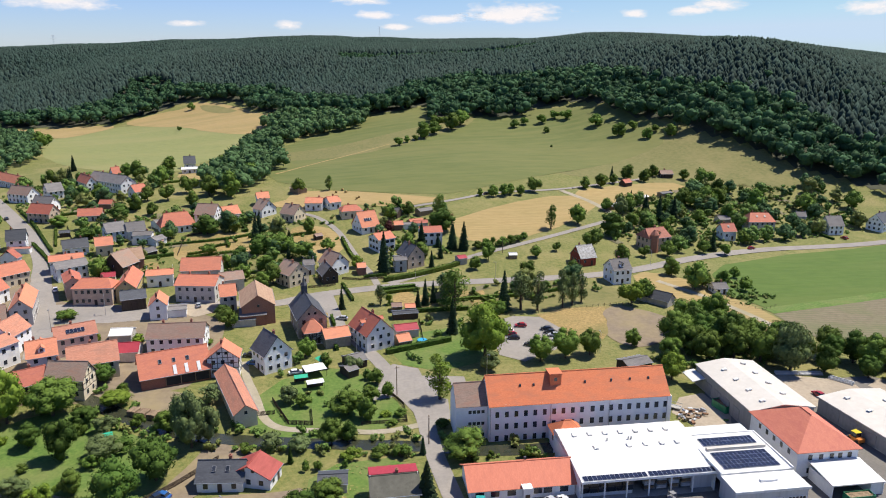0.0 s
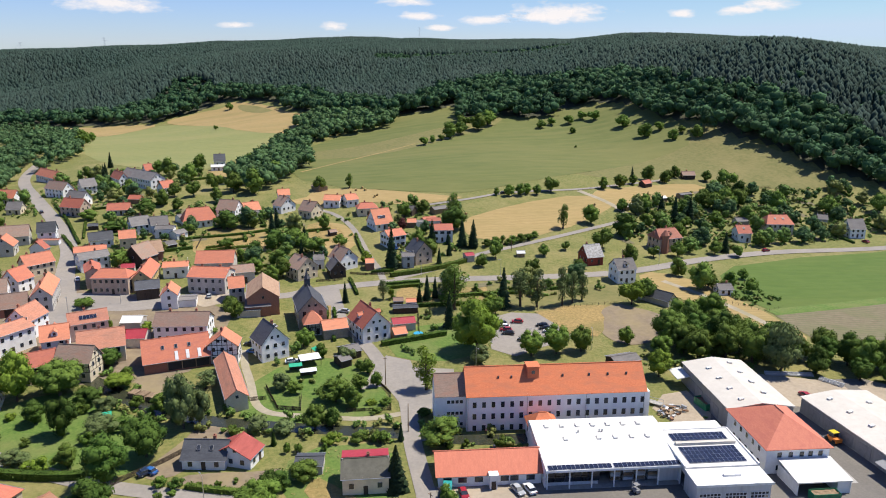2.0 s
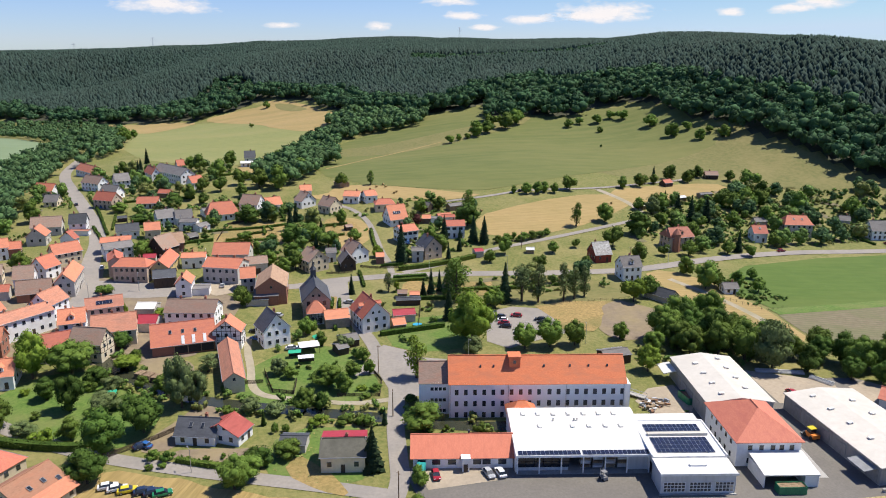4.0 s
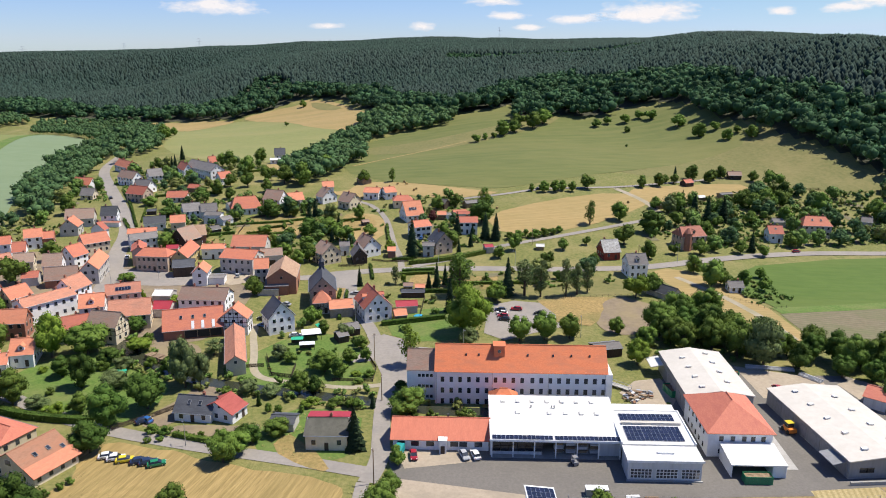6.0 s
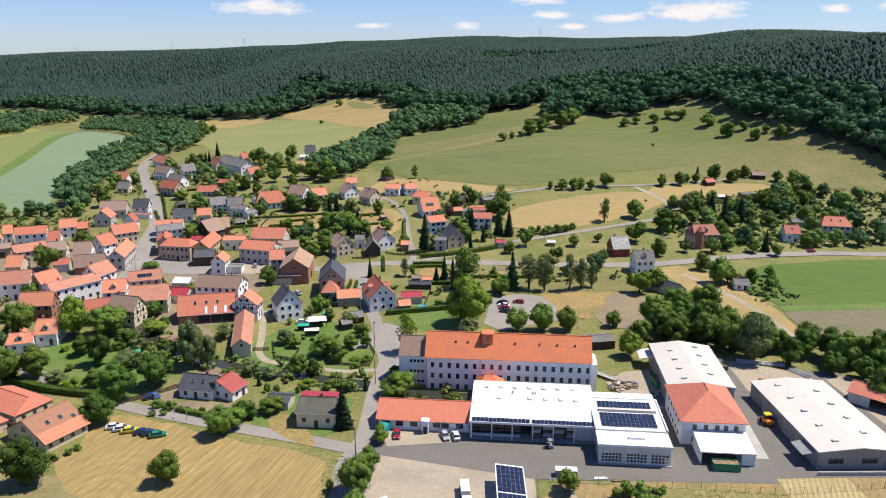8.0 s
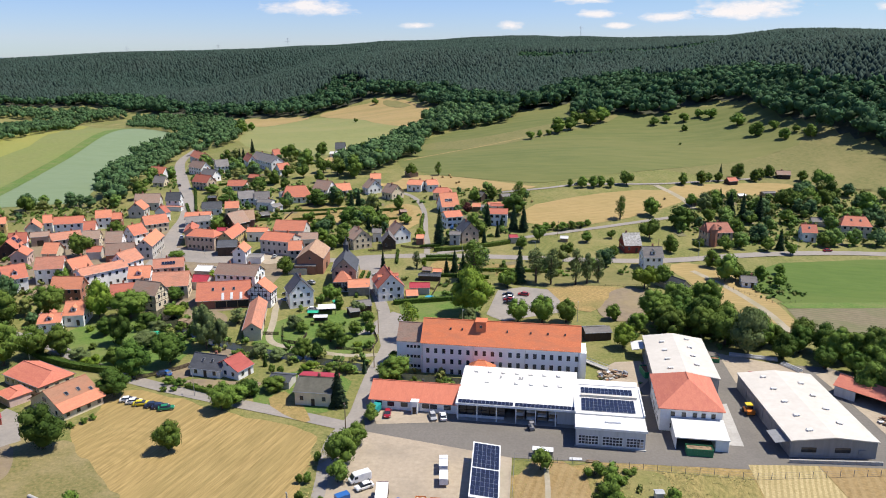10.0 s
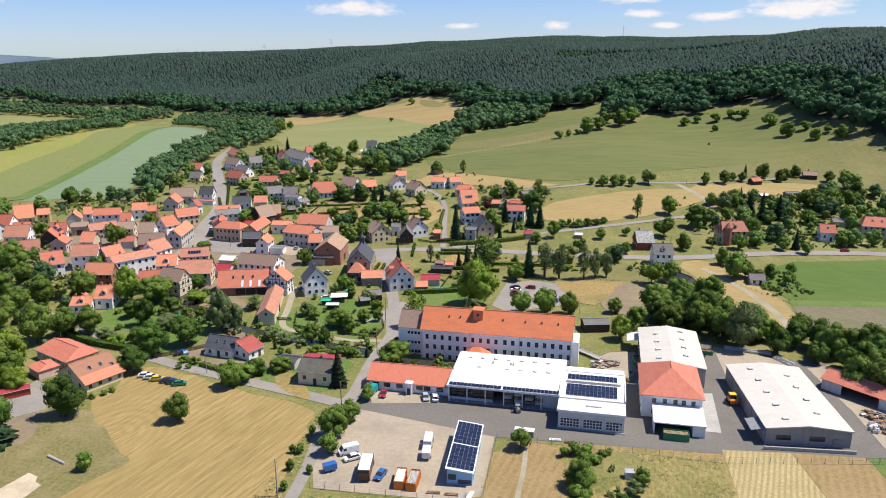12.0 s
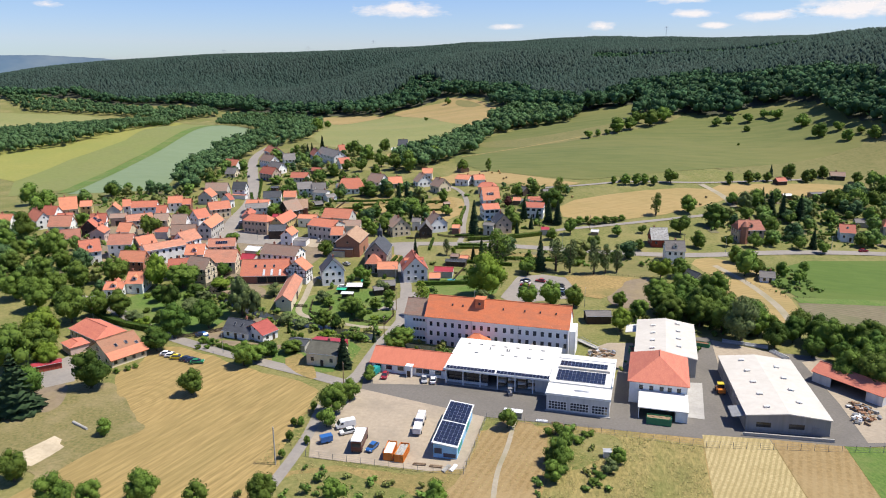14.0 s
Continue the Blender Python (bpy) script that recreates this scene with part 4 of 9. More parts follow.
# ---- houses ----
def window_mesh(w, h, bars=1, frame="frame_white"):
    """A framed window with a sill line, its panes set back in the frame; one piece."""
    bm = bmesh.new()
    n = bars + 1
    low = [bm.verts.new((-w / 2 + w * k / n, 0.07, 0)) for k in range(n + 1)]
    top = [bm.verts.new((-w / 2 + w * k / n, 0.07, h)) for k in range(n + 1)]
    front = [bm.faces.new((low[k + 1], low[k], top[k], top[k + 1])) for k in range(n)]
    bmesh.ops.inset_individual(bm, faces=front, thickness=0.07, depth=-0.045)
    for f in front:
        f.material_index = 1
    rim = [e for e in bm.edges if len(e.link_faces) == 1]
    made = [v for v in bmesh.ops.extrude_edge_only(bm, edges=rim)["geom"] if isinstance(v, bmesh.types.BMVert)]
    for v in made:
        v.co.y = -0.02
        if v.co.z < 0.01:
            v.co.z -= 0.05
    bmesh.ops.recalc_face_normals(bm, faces=bm.faces[:])
    me = bpy.data.meshes.new("window")
    bm.to_mesh(me)
    bm.free()
    me.materials.append(M[frame])
    me.materials.append(M["glass"])
    return me


HOUSES = []
WINDOW = {"house": window_mesh(1.05, 1.3), "small": window_mesh(0.8, 0.9), "wide": window_mesh(1.9, 1.35, 2), "tall": window_mesh(1.15, 1.75), "grey": window_mesh(1.9, 1.3, 2, "frame_grey")}
bm = boxes((-0.5, 0.5, -0.02, 0.08, 0, 2.1))
box(bm, -0.35, 0.35, 0.08, 0.11, 1.2, 1.9)
DOOR = part("door", bm, "dark_wood").data
bpy.data.objects.remove(bpy.data.objects["door"])
bm = boxes((-1.4, 1.4, -0.02, 0.08, 0, 2.8))
for k in range(-1, 3):
    box(bm, -1.4 + 0.95 * k + 0.45, -1.4 + 0.95 * k + 0.5, 0.08, 0.11, 0.1, 2.7)
GATE = part("gate", bm, "dark_wood").data
bpy.data.objects.remove(bpy.data.objects["gate"])
CHIMNEY = {}
for key in ("brick", "white_render", "slate"):
    bm = boxes((-0.32, 0.32, -0.32, 0.32, -1.6, 0.9), (-0.4, 0.4, -0.4, 0.4, 0.9, 1.02), (-0.16, 0.16, -0.16, 0.16, 1.02, 1.3))
    CHIMNEY[key] = part("chimney", bm, key).data
    bpy.data.objects.remove(bpy.data.objects["chimney"])
bm = boxes((-0.45, 0.45, -0.65, 0.65, 0.0, 0.1))
box(bm, -0.36, 0.36, -0.56, 0.56, 0.1, 0.12, 1)
SKYLIGHT = part("skylight", bm, ["frame_grey", "glass"]).data
bpy.data.objects.remove(bpy.data.objects["skylight"])
bm = boxes((-0.49, 0.49, -0.82, 0.82, 0.06, 0.1))
box(bm, -0.47, 0.47, -0.8, 0.8, 0.1, 0.105, 1)
PANEL = part("solar_panel", bm, ["steel", "solar"]).data
bpy.data.objects.remove(bpy.data.objects["solar_panel"])


def gable_roof(L, W, eave, ridge, over, thick, hip=0.0, verge=None, cap=True):
    """Two slopes along x; hip: how far the ridge stops short of each end."""
    verge = over if verge is None else verge
    rise = (ridge - eave) / (W / 2)
    y, z, x = W / 2 + over, eave - over * rise, L / 2 + verge
    xr = x - hip
    bm = bmesh.new()
    low = [bm.verts.new(p) for p in ((-x, -y, z), (x, -y, z), (x, y, z), (-x, y, z))]
    top = [bm.verts.new(p) for p in ((-xr, 0, ridge), (xr, 0, ridge))]
    bm.faces.new((low[0], low[1], top[1], top[0]))
    bm.faces.new((low[2], low[3], top[0], top[1]))
    if hip:
        bm.faces.new((low[1], low[2], top[1]))
        bm.faces.new((low[3], low[0], top[0]))
    bmesh.ops.recalc_face_normals(bm, faces=bm.faces[:])
    if bm.faces[0].normal.z < 0:
        bmesh.ops.reverse_faces(bm, faces=bm.faces[:])
    made = bmesh.ops.solidify(bm, geom=bm.faces[:], thickness=thick)
    # a row of ridge tiles
    bmesh.ops.recalc_face_normals(bm, faces=bm.faces[:])
    if cap:
        tube(bm, (-xr - 0.02, 0, ridge + 0.03), (xr + 0.02, 0, ridge + 0.03), 0.14, 0.14, 6)
    return bm


def row_of(n, length):
    return [(-length / 2 + length * (k + 0.5) / n) for k in range(n)]


def house(x, y, turn, L, W, eave, ridge, roof, wall, label, hip=0.0, name="house", category="house", win="house", chim="brick", gap=2.7, sky=0, panels=0, dorm=0, gate=0, beams=False, blind=False, over=0.4, lift=0.0):
    """A house with its ridge along its own x: walls, roof, windows, door, chimney."""
    ob = thing(name, upright(x, y, turn, lift), label, category)
    HOUSES.append((x, y, math.hypot(L, W) / 2 + 0.5))
    rnd = random.Random(int(x * 7 + y * 13))
    end = (-W / 2, -2.0), (W / 2, -2.0), (W / 2, eave), (-W / 2, eave)
    if hip:
        solid_wall = solid(end, -L / 2, L / 2)
    else:
        solid_wall = solid((end[0], end[1], end[2], (0, ridge - 0.12), end[3]), -L / 2, L / 2)
    part("wall", solid_wall, wall, ob)
    part("roof", gable_roof(L, W, eave, ridge, over, 0.16, hip), roof, ob)
    rise = (ridge - eave) / (W / 2)
    for s in (-1, 1):
        bm = bmesh.new()
        tube(bm, (-L / 2 - over, s * (W / 2 + over + 0.06), eave - over * rise + 0.02), (L / 2 + over, s * (W / 2 + over + 0.06), eave - over * rise + 0.02), 0.08, 0.08, 6)
        part("gutter", bm, "steel", ob)
    floors = max(1, int((eave + 0.2) / 2.6))
    fh = eave / floors
    me = WINDOW[win]
    if not blind:
        n = max(1, int(L / gap))
        for s in (-1, 1):
            for fl in range(floors):
                for i, u in enumerate(row_of(n, L - 0.8)):
                    if fl == 0 and i == n // 2:
                        share("door", DOOR, ob, pose(u, s * W / 2, 0.05, 0, 0, 0 if s > 0 else 180))
                    else:
                        share("window", me, ob, pose(u, s * W / 2, fl * fh + fh * 0.5 - 0.55, 0, 0, 0 if s > 0 else 180))
        n = max(1, int(W / 3.0))
        for s in (-1, 1):
            for fl in range(floors + (0 if hip else 1)):
                k = n if fl < floors else max(1, n - 1)
                for u in row_of(k, W - 1.2 if fl < floors else W * 0.45):
                    share("window", WINDOW["small"] if fl == floors else me, ob, pose(s * L / 2, u, fl * fh + fh * 0.5 - 0.55, 0, 0, -90 if s > 0 else 90))
    elif gate:
        share("gate", GATE, ob, pose(0, -W / 2, 0.0, 0, 0, 180))
        share("window", WINDOW["small"], ob, pose(L / 2, 0, eave - 0.6, 0, 0, -90))
        share("window", WINDOW["small"], ob, pose(-L / 2, 0, eave - 0.6, 0, 0, 90))
    if beams:
        # dark timbers of the framed gable ends and long sides
        bm = bmesh.new()
        for s in (-1, 1):
            for u in np.linspace(-W / 2 + 0.1, W / 2 - 0.1, max(3, int(W / 1.3))):
                h = eave + (ridge - eave) * (1 - abs(u) / (W / 2)) - 0.3
                box(bm, s * L / 2 - 0.05, s * L / 2 + 0.05, u - 0.09, u + 0.09, eave * 0.45, h)
            for z in (eave * 0.45, eave * 0.72, eave, eave + (ridge - eave) * 0.45):
                k = W / 2 if z <= eave else W / 2 * (1 - (z - eave) / (ridge - eave)) - 0.1
                box(bm, s * L / 2 - 0.05, s * L / 2 + 0.05, -k, k, z - 0.09, z + 0.09)
            for u in np.linspace(-L / 2 + 0.1, L / 2 - 0.1, max(3, int(L / 1.4))):
                box(bm, u - 0.09, u + 0.09, s * W / 2 - 0.05, s * W / 2 + 0.05, eave * 0.45, eave - 0.1)
            for z in (eave * 0.45, eave * 0.72, eave - 0.15):
                box(bm, -L / 2, L / 2, s * W / 2 - 0.05, s * W / 2 + 0.05, z - 0.09, z + 0.09)
        part("timber_frame", bm, "dark_wood", ob, "dark timbers of a half-timbered wall")
    pitch = math.degrees(math.atan2(ridge - eave, W / 2))
    slope = lambda u, v, s: pose(u, s * W / 2 * (1 - v), eave + (ridge - eave) * v + 0.14, -s * pitch, 0, 0)
    if chim:
        for k in range(1 if L < 14 else 2):
            u = rnd.uniform(-0.3, 0.3) * L if L < 14 else (k - 0.5) * L * 0.5
            share("chimney", CHIMNEY[chim], ob, pose(u, 0.45, ridge - 0.1))
    for k in range(sky):
        share("skylight", SKYLIGHT, ob, slope(row_of(sky, L * 0.6)[k], 0.55, -1))
    for k in range(panels):
        share("solar_panel", PANEL, ob, slope((k % 5 - 2) * 1.05, 0.42 + 0.36 * (k // 5), -1))
    for k in range(dorm):
        u = row_of(dorm, L * 0.8)[k]
        for s in (-1, 1):
            z = eave + (ridge - eave) * 0.3
            bm = solid([(-0.9, z - 0.6), (0.9, z - 0.6), (0.9, z + 1.0), (0, z + 1.6), (-0.9, z + 1.0)], 0, W * 0.3)
            d = part("dormer", bm, wall, ob)
            d.matrix_basis = pose(u, s * W * 0.38, 0, 0, 0, -90 if s > 0 else 90)
            r = part("dormer_roof", gable_roof(W * 0.32, 1.8, z + 1.0, z + 1.65, 0.2, 0.1), roof, d)
            r.matrix_basis = pose(W * 0.14, 0, 0.02)
            share("window", WINDOW["small"], d, pose(0, 0, z, 0, 0, 90))
    return ob


# ---- trees ----
def leaf_quads(rng, centres, radii, count, size, squash=1.0, droop=0.0):
    """Leaf sprays over the skins of many lumps."""
    vs, fs = [], []
    for c, r in zip(centres, radii):
        n = max(6, int(count * r * r / sum(q * q for q in radii)))
        d = rng.normal(size=(n, 3))
        d[:, 2] = d[:, 2] * 0.9 + 0.25
        d /= np.linalg.norm(d, axis=1)[:, None]
        p = c + d * (r * rng.uniform(0.9, 1.13, n))[:, None] * np.array([1, 1, squash])
        nrm = d + rng.normal(size=(n, 3)) * 0.42
        nrm /= np.linalg.norm(nrm, axis=1)[:, None]
        up = np.array([0, 0, 1.0]) + rng.normal(size=(n, 3)) * 0.5
        u = np.cross(nrm, up)
        u /= np.linalg.norm(u, axis=1)[:, None] + 1e-9
        v = np.cross(nrm, u)
        v[:, 2] -= droop
        s = size * rng.uniform(0.6, 1.35, n)[:, None]
        at = len(vs) * 3
        leaf = np.stack([p - u * s - v * s * 0.6, p + u * s * 0.9 - v * s * 0.5, p + u * s * 0.1 + v * s * 1.2], 1)
        vs.extend(leaf)
        fs.extend(np.arange(n * 3).reshape(n, 3) + at)
    return np.concatenate(vs), np.array(fs)


def crown_mesh(seed, kind, light=False):
    """The leaves of a tree that is 1 high, as sprays over lumps with gaps between."""
    rng = np.random.RandomState(seed)
    if kind in ("broad", "willow", "bush"):
        n = {"broad": 17 if light else 34, "willow": 26, "bush": 12}[kind]
        c = rng.normal(size=(n, 3))
        c /= np.linalg.norm(c, axis=1)[:, None]
        c *= (rng.uniform(0.25, 1, n) ** 0.5)[:, None]
        if kind == "bush":
            c = c * np.array([0.42, 0.42, 0.3]) + np.array([0, 0, 0.42])
        else:
            c = c * np.array([0.31, 0.31, 0.34]) + np.array([0, 0, 0.5])
        r = rng.uniform(0.11, 0.18, n) * (1.25 if kind == "bush" or light else 1)
        v, f = leaf_quads(rng, c, r, {"broad": 820 if light else 3600, "willow": 3600, "bush": 900}[kind], 0.038 if kind == "bush" else 0.034 if light else 0.018, 1.0 if kind != "willow" else 1.4, 0.6 if kind == "willow" else 0)
    elif kind == "column":
        n = 20
        z = rng.uniform(0.2, 0.95, n)
        w = 0.19 * np.sin(np.clip((z - 0.1) / 0.9, 0, 1) * math.pi) ** 0.6
        a = rng.uniform(0, 6.28, n)
        c = np.stack([np.cos(a) * w * rng.uniform(0.2, 1, n), np.sin(a) * w * rng.uniform(0.2, 1, n), z], 1)
        r = rng.uniform(0.06, 0.11, n)
        v, f = leaf_quads(rng, c, r, 1700, 0.019, 1.3)
        return v, f, None
    else:
        # whorls of drooping boughs, wide below and narrow above
        vs, fs = [], []
        for k in range(15):
            z = 0.06 + 0.9 * k / 14
            rad = 0.235 * (1 - z) ** 0.85 + 0.012
            m = int(15 - 8 * k / 14)
            for j in range(m):
                a = 6.283 * (j + rng.uniform(-0.3, 0.3)) / m + k
                q = rad * rng.uniform(0.75, 1.2)
                d, s = np.array([math.cos(a), math.sin(a), 0]), np.array([-math.sin(a), math.cos(a), 0])
                top, tip = np.array([0, 0, z + 0.055]), d * q + np.array([0, 0, z - 0.035 * rng.uniform(0.3, 1.6)])
                wid = q * 0.36 + 0.008
                mid = d * q * 0.6 + np.array([0, 0, z + 0.012])
                at = len(vs)
                vs += [top, mid - s * wid, tip, mid + s * wid, mid - np.array([0, 0, 0.035])]
                fs += [(at, at + 1, at + 2, at + 3), (at + 4, at + 3, at + 2, at + 1)]
        return np.array(vs), np.array(fs), None
    return v, f, (c, r)


def trunk_mesh(seed, kind, light=False):
    rng = np.random.RandomState(seed)
    bm = bmesh.new()
    if kind == "conifer":
        tube(bm, (0, 0, -0.05), (0, 0, 0.95), 0.022, 0.004, 6)
    elif kind == "bush":
        for k in range(4):
            a = 1.57 * k
            tube(bm, (0, 0, -0.08), (0.2 * math.cos(a), 0.2 * math.sin(a), 0.4), 0.03, 0.012, 5)
    else:
        tube(bm, (0, 0, -0.06), (0.01, 0, 0.3), 0.03, 0.021, 7)
        tube(bm, (0.01, 0, 0.3), (0, 0.01, 0.85 if kind == "column" else 0.7), 0.021, 0.006, 6)
        for k in range(3 if light else 6):
            a, z = 6.283 * k / (3 if light else 6) + rng.uniform(-0.4, 0.4), rng.uniform(0.24, 0.48)
            q = 0.1 if kind == "column" else 0.25
            tube(bm, (0, 0, z), (q * math.cos(a), q * math.sin(a), z + rng.uniform(0.12, 0.28)), 0.013, 0.004, 5)
    return bm


TREES = {}
LOOKS = {"leaf": "green", "leaf_bright": "bright green", "leaf_grey": "grey-green", "leaf_dark": "dark green", "needle": "dark green", "leaf_copper": "copper-red"}


def tree(x, y, wide, high, kind="broad", leaf="leaf"):
    """One tree or shrub, wide and high in metres, on the land at x, y; alike ones share their meshes."""
    kinds = {"broad": ("tree", "broadleaf tree with a rounded leafy crown"), "willow": ("willow_tree", "willow tree with drooping leafy branches"), "bush": ("shrub", "leafy garden shrub"), "column": ("birch_tree", "slender tall tree with airy leaves"), "conifer": ("conifer_tree", "conifer tree with tiers of needle boughs")}
    name, words = kinds[kind]
    unit = {"broad": 0.86, "willow": 0.86, "bush": 1.05, "column": 0.4, "conifer": 0.46}[kind]
    seed = int(abs(x * 31 + y * 17)) % 4
    light = kind == "broad" and (y > 235 or wide < 6)
    key = (kind, leaf, seed, light)
    s = wide / unit
    m = upright(x, y, (x * 37 + y * 11) % 360, -0.1) @ Matrix.Diagonal((s, s, high, 1))
    if key in TREES:
        first = TREES[key].scale
        ob = copy_thing(TREES[key], m @ Matrix.Diagonal((1 / first[0], 1 / first[1], 1 / first[2], 1)))
    else:
        ob = thing(name, Matrix(), LOOKS[leaf] + " " + words, "shrub" if kind == "bush" else "tree", "shrubs in the gardens" if kind == "bush" else "trees of the valley")
        part("trunk", trunk_mesh(seed + 5, kind, light), "bark", ob)
        v, f, cores = crown_mesh(seed + len(kind), kind, light)
        if cores:
            # inner boughs, dense leaf masses that fill the crown
            bm = bmesh.new()
            for k, (c, r) in enumerate(zip(*cores)):
                made = bmesh.ops.create_icosphere(bm, subdivisions=0, radius=r * 0.86)["verts"]
                for w in made:
                    w.co = w.co * (1 + 0.3 * noise.noise(w.co * 18 + Vector((seed, k, 1)))) + Vector(c)
            bm.verts.index_update()
            f = np.concatenate([f, np.array([[w.index for w in t.verts] for t in bm.faces]) + len(v)])
            v = np.concatenate([v, np.array([w.co[:] for w in bm.verts])])
            bm.free()
        crown = new("crown", from_arrays("crown", v, f, leaf))
        crown.parent = ob
        TREES[key] = ob
        ob.matrix_basis = m
    return ob


# dwellings and barns
house(-18.9, 289.4, 129.4, 9.0, 9.6, 5.2, 9.2, "brown_tile", "cream_render", "cream rendered house with brown tiled roof")
house(-12.9, 301.1, 12.7, 4.1, 6.0, 4.6, 5.9, "grey_tile", "white_render", "white rendered house with grey tiled roof", chim=None)
house(-2.3, 301.5, 127.1, 9.0, 9.0, 4.7, 9.1, "brown_tile", "white_render", "white rendered house with brown tiled roof")
house(-4.8, 291.4, 105.2, 9.0, 6.3, 3.8, 7.4, "grey_tile", "dark_wood", "dark wooden house with grey tiled roof")
house(9.1, 299.3, 5.9, 3.4, 5.9, 3.2, 4.4, "orange_tile", "brick", "brick shed with orange tiled roof", name='shed', category='shed', blind=True, chim=None, over=0.25)
house(31.0, 307.6, 117.1, 9.0, 8.5, 5.6, 9.8, "slate", "brown_plaster", "brown plastered house with dark slate roof", panels=4)
house(25.8, 302.5, 3.3, 4.9, 7.0, 5.1, 5.8, "grey_tile", "grey_render", "grey rendered house with grey tiled roof", chim=None)
house(19.9, 330.1, 27.9, 8.7, 9.3, 5.8, 8.0, "red_tile", "white_render", "white rendered house with red tiled roof", win='wide')
house(43.4, 337.1, 2.2, 10.1, 8.9, 5.9, 7.9, "red_tile", "white_render", "white rendered house with red tiled roof", win='wide')
house(13.7, 357.5, 26.5, 9.6, 10.5, 3.3, 9.8, "orange_tile", "white_render", "white rendered house with orange tiled roof", panels=4)
house(6.8, 381.3, 8.9, 10.7, 9.0, 3.8, 6.0, "red_tile", "cream_render", "cream rendered house with red tiled roof", hip=2.5)
house(-12.1, 398.1, -8.7, 8.9, 8.9, 4.0, 6.2, "orange_tile", "white_render", "white rendered house with orange tiled roof")
house(-2.8, 398.3, 24.8, 6.6, 9.0, 3.9, 6.3, "orange_tile", "white_render", "white rendered house with orange tiled roof")
house(-23.0, 380.4, 143.7, 9.0, 9.4, 4.0, 8.2, "brown_tile", "cream_render", "cream rendered house with brown tiled roof")
house(-38.3, 391.3, 132.7, 7.4, 9.6, 3.9, 8.3, "brown_tile", "white_render", "white rendered house with brown tiled roof")
house(-41.1, 411.5, 13.7, 6.3, 7.9, 4.3, 7.0, "orange_tile", "white_render", "white rendered house with orange tiled roof")
house(29.9, 358.1, 2.4, 4.3, 5.0, 2.5, 4.0, "orange_tile", "wood", "wooden shed with orange tiled roof", name='shed', category='shed', blind=True, chim=None, over=0.25)
house(39.1, 361.7, 20.7, 7.3, 4.3, 2.6, 3.6, "orange_tile", "wood", "wooden shed with orange tiled roof", name='shed', category='shed', blind=True, chim=None, over=0.25)
house(21.5, 233.0, 9.2, 7.7, 6.0, 2.7, 3.9, "crimson_sheet", "grey_render", "grey rendered shed with crimson sheet roof", name='shed', category='shed', blind=True, chim=None, over=0.25)
house(19.8, 225.0, 16.6, 4.3, 5.4, 2.3, 3.8, "orange_tile", "wood", "wooden shed with orange tiled roof", name='shed', category='shed', blind=True, chim=None, over=0.25)
house(-2.1, 227.9, 15.8, 8.3, 7.0, 3.3, 5.5, "orange_tile", "stone", "stone shed with orange tiled roof", name='shed', category='shed', blind=True, chim=None, over=0.25)
house(109.0, 306.0, 12.7, 7.7, 9.2, 3.8, 8.4, "lichen_sheet", "red_wood", "red wooden house with patchy pale grey roof")
house(116.1, 282.7, 8.5, 8.2, 8.8, 6.2, 9.7, "grey_tile", "white_render", "narrow white house with grey roof and dormer", dorm=1)
house(200.5, 346.8, -3.6, 6.7, 8.6, 4.8, 8.0, "red_tile", "white_render", "white rendered house with red tiled roof", sky=1)
house(227.9, 362.8, -6.9, 14.2, 10.8, 6.0, 9.9, "red_tile", "grey_render", "large two-storey grey house with red hipped roof", hip=2.5, sky=2)
house(213.5, 374.4, 1.2, 6.7, 5.9, 2.4, 3.9, "grey_tile", "grey_render", "grey rendered shed with grey tiled roof", name='shed', category='shed', blind=True, chim=None, over=0.25)
house(262.7, 377.5, -21.3, 4.9, 7.9, 4.4, 6.3, "grey_tile", "grey_render", "grey rendered house with grey tiled roof")
house(10.1, 139.8, 1.2, 10.2, 8.7, 4.3, 6.6, "olive_roof", "cream_render", "low cream house with shallow olive-grey roof", name="cream_house")
part("roof_strip", solid(((0.1, 5.9), (4.4, 3.7), (4.4, 6.15), (0.1, 6.86)), -5.3, 5.3), "crimson_sheet", bpy.data.objects["cream_house"], "raised rear roof of crimson sheet behind the ridge")
house(-27.4, 152.1, -6.0, 10.1, 7.5, 2.8, 5.9, "slate", "white_render", "white bungalow with dark grey roof and skylights", sky=2)
house(-20.6, 152.2, 71, 6.4, 10.2, 3.0, 5.6, "wine_tile", "white_render", "white rendered house with dark red tiled roof", chim=None)
house(-58.1, 256.9, 8, 7.5, 6, 2.8, 3.1, "grey_tile", "white_render", "white garage with flat grey roof", name="shed", category="shed", blind=True, chim=None, over=0.25)
house(-33.3, 245.6, 5, 8, 5, 2.6, 3.4, "slate", "grey_render", "low grey shed with dark roof beside a yard", name="shed", category="shed", blind=True, chim=None, over=0.25)
house(-84.4, 331.4, 12, 6.5, 4.5, 2.4, 3.6, "grey_tile", "dark_wood", "dark wooden shed with grey roof", name="shed", category="shed", blind=True, chim=None, over=0.25)
house(22.8, 248.0, 4, 9, 3.6, 2.2, 2.6, "slate", "dark_wood", "low dark wooden lean-to in a garden", name="shed", category="shed", blind=True, chim=None, over=0.25)
house(-92.3, 351.0, 10, 7, 5, 3.0, 3.3, "grey_tile", "white_render", "white flat-roofed garden extension", name="shed", category="shed", blind=True, chim=None, over=0.25)
house(-82.9, 346.8, 12, 4, 3, 2.1, 2.7, "brown_tile", "dark_wood", "small brown wooden garden shed", name="shed", category="shed", blind=True, chim=None, over=0.25)
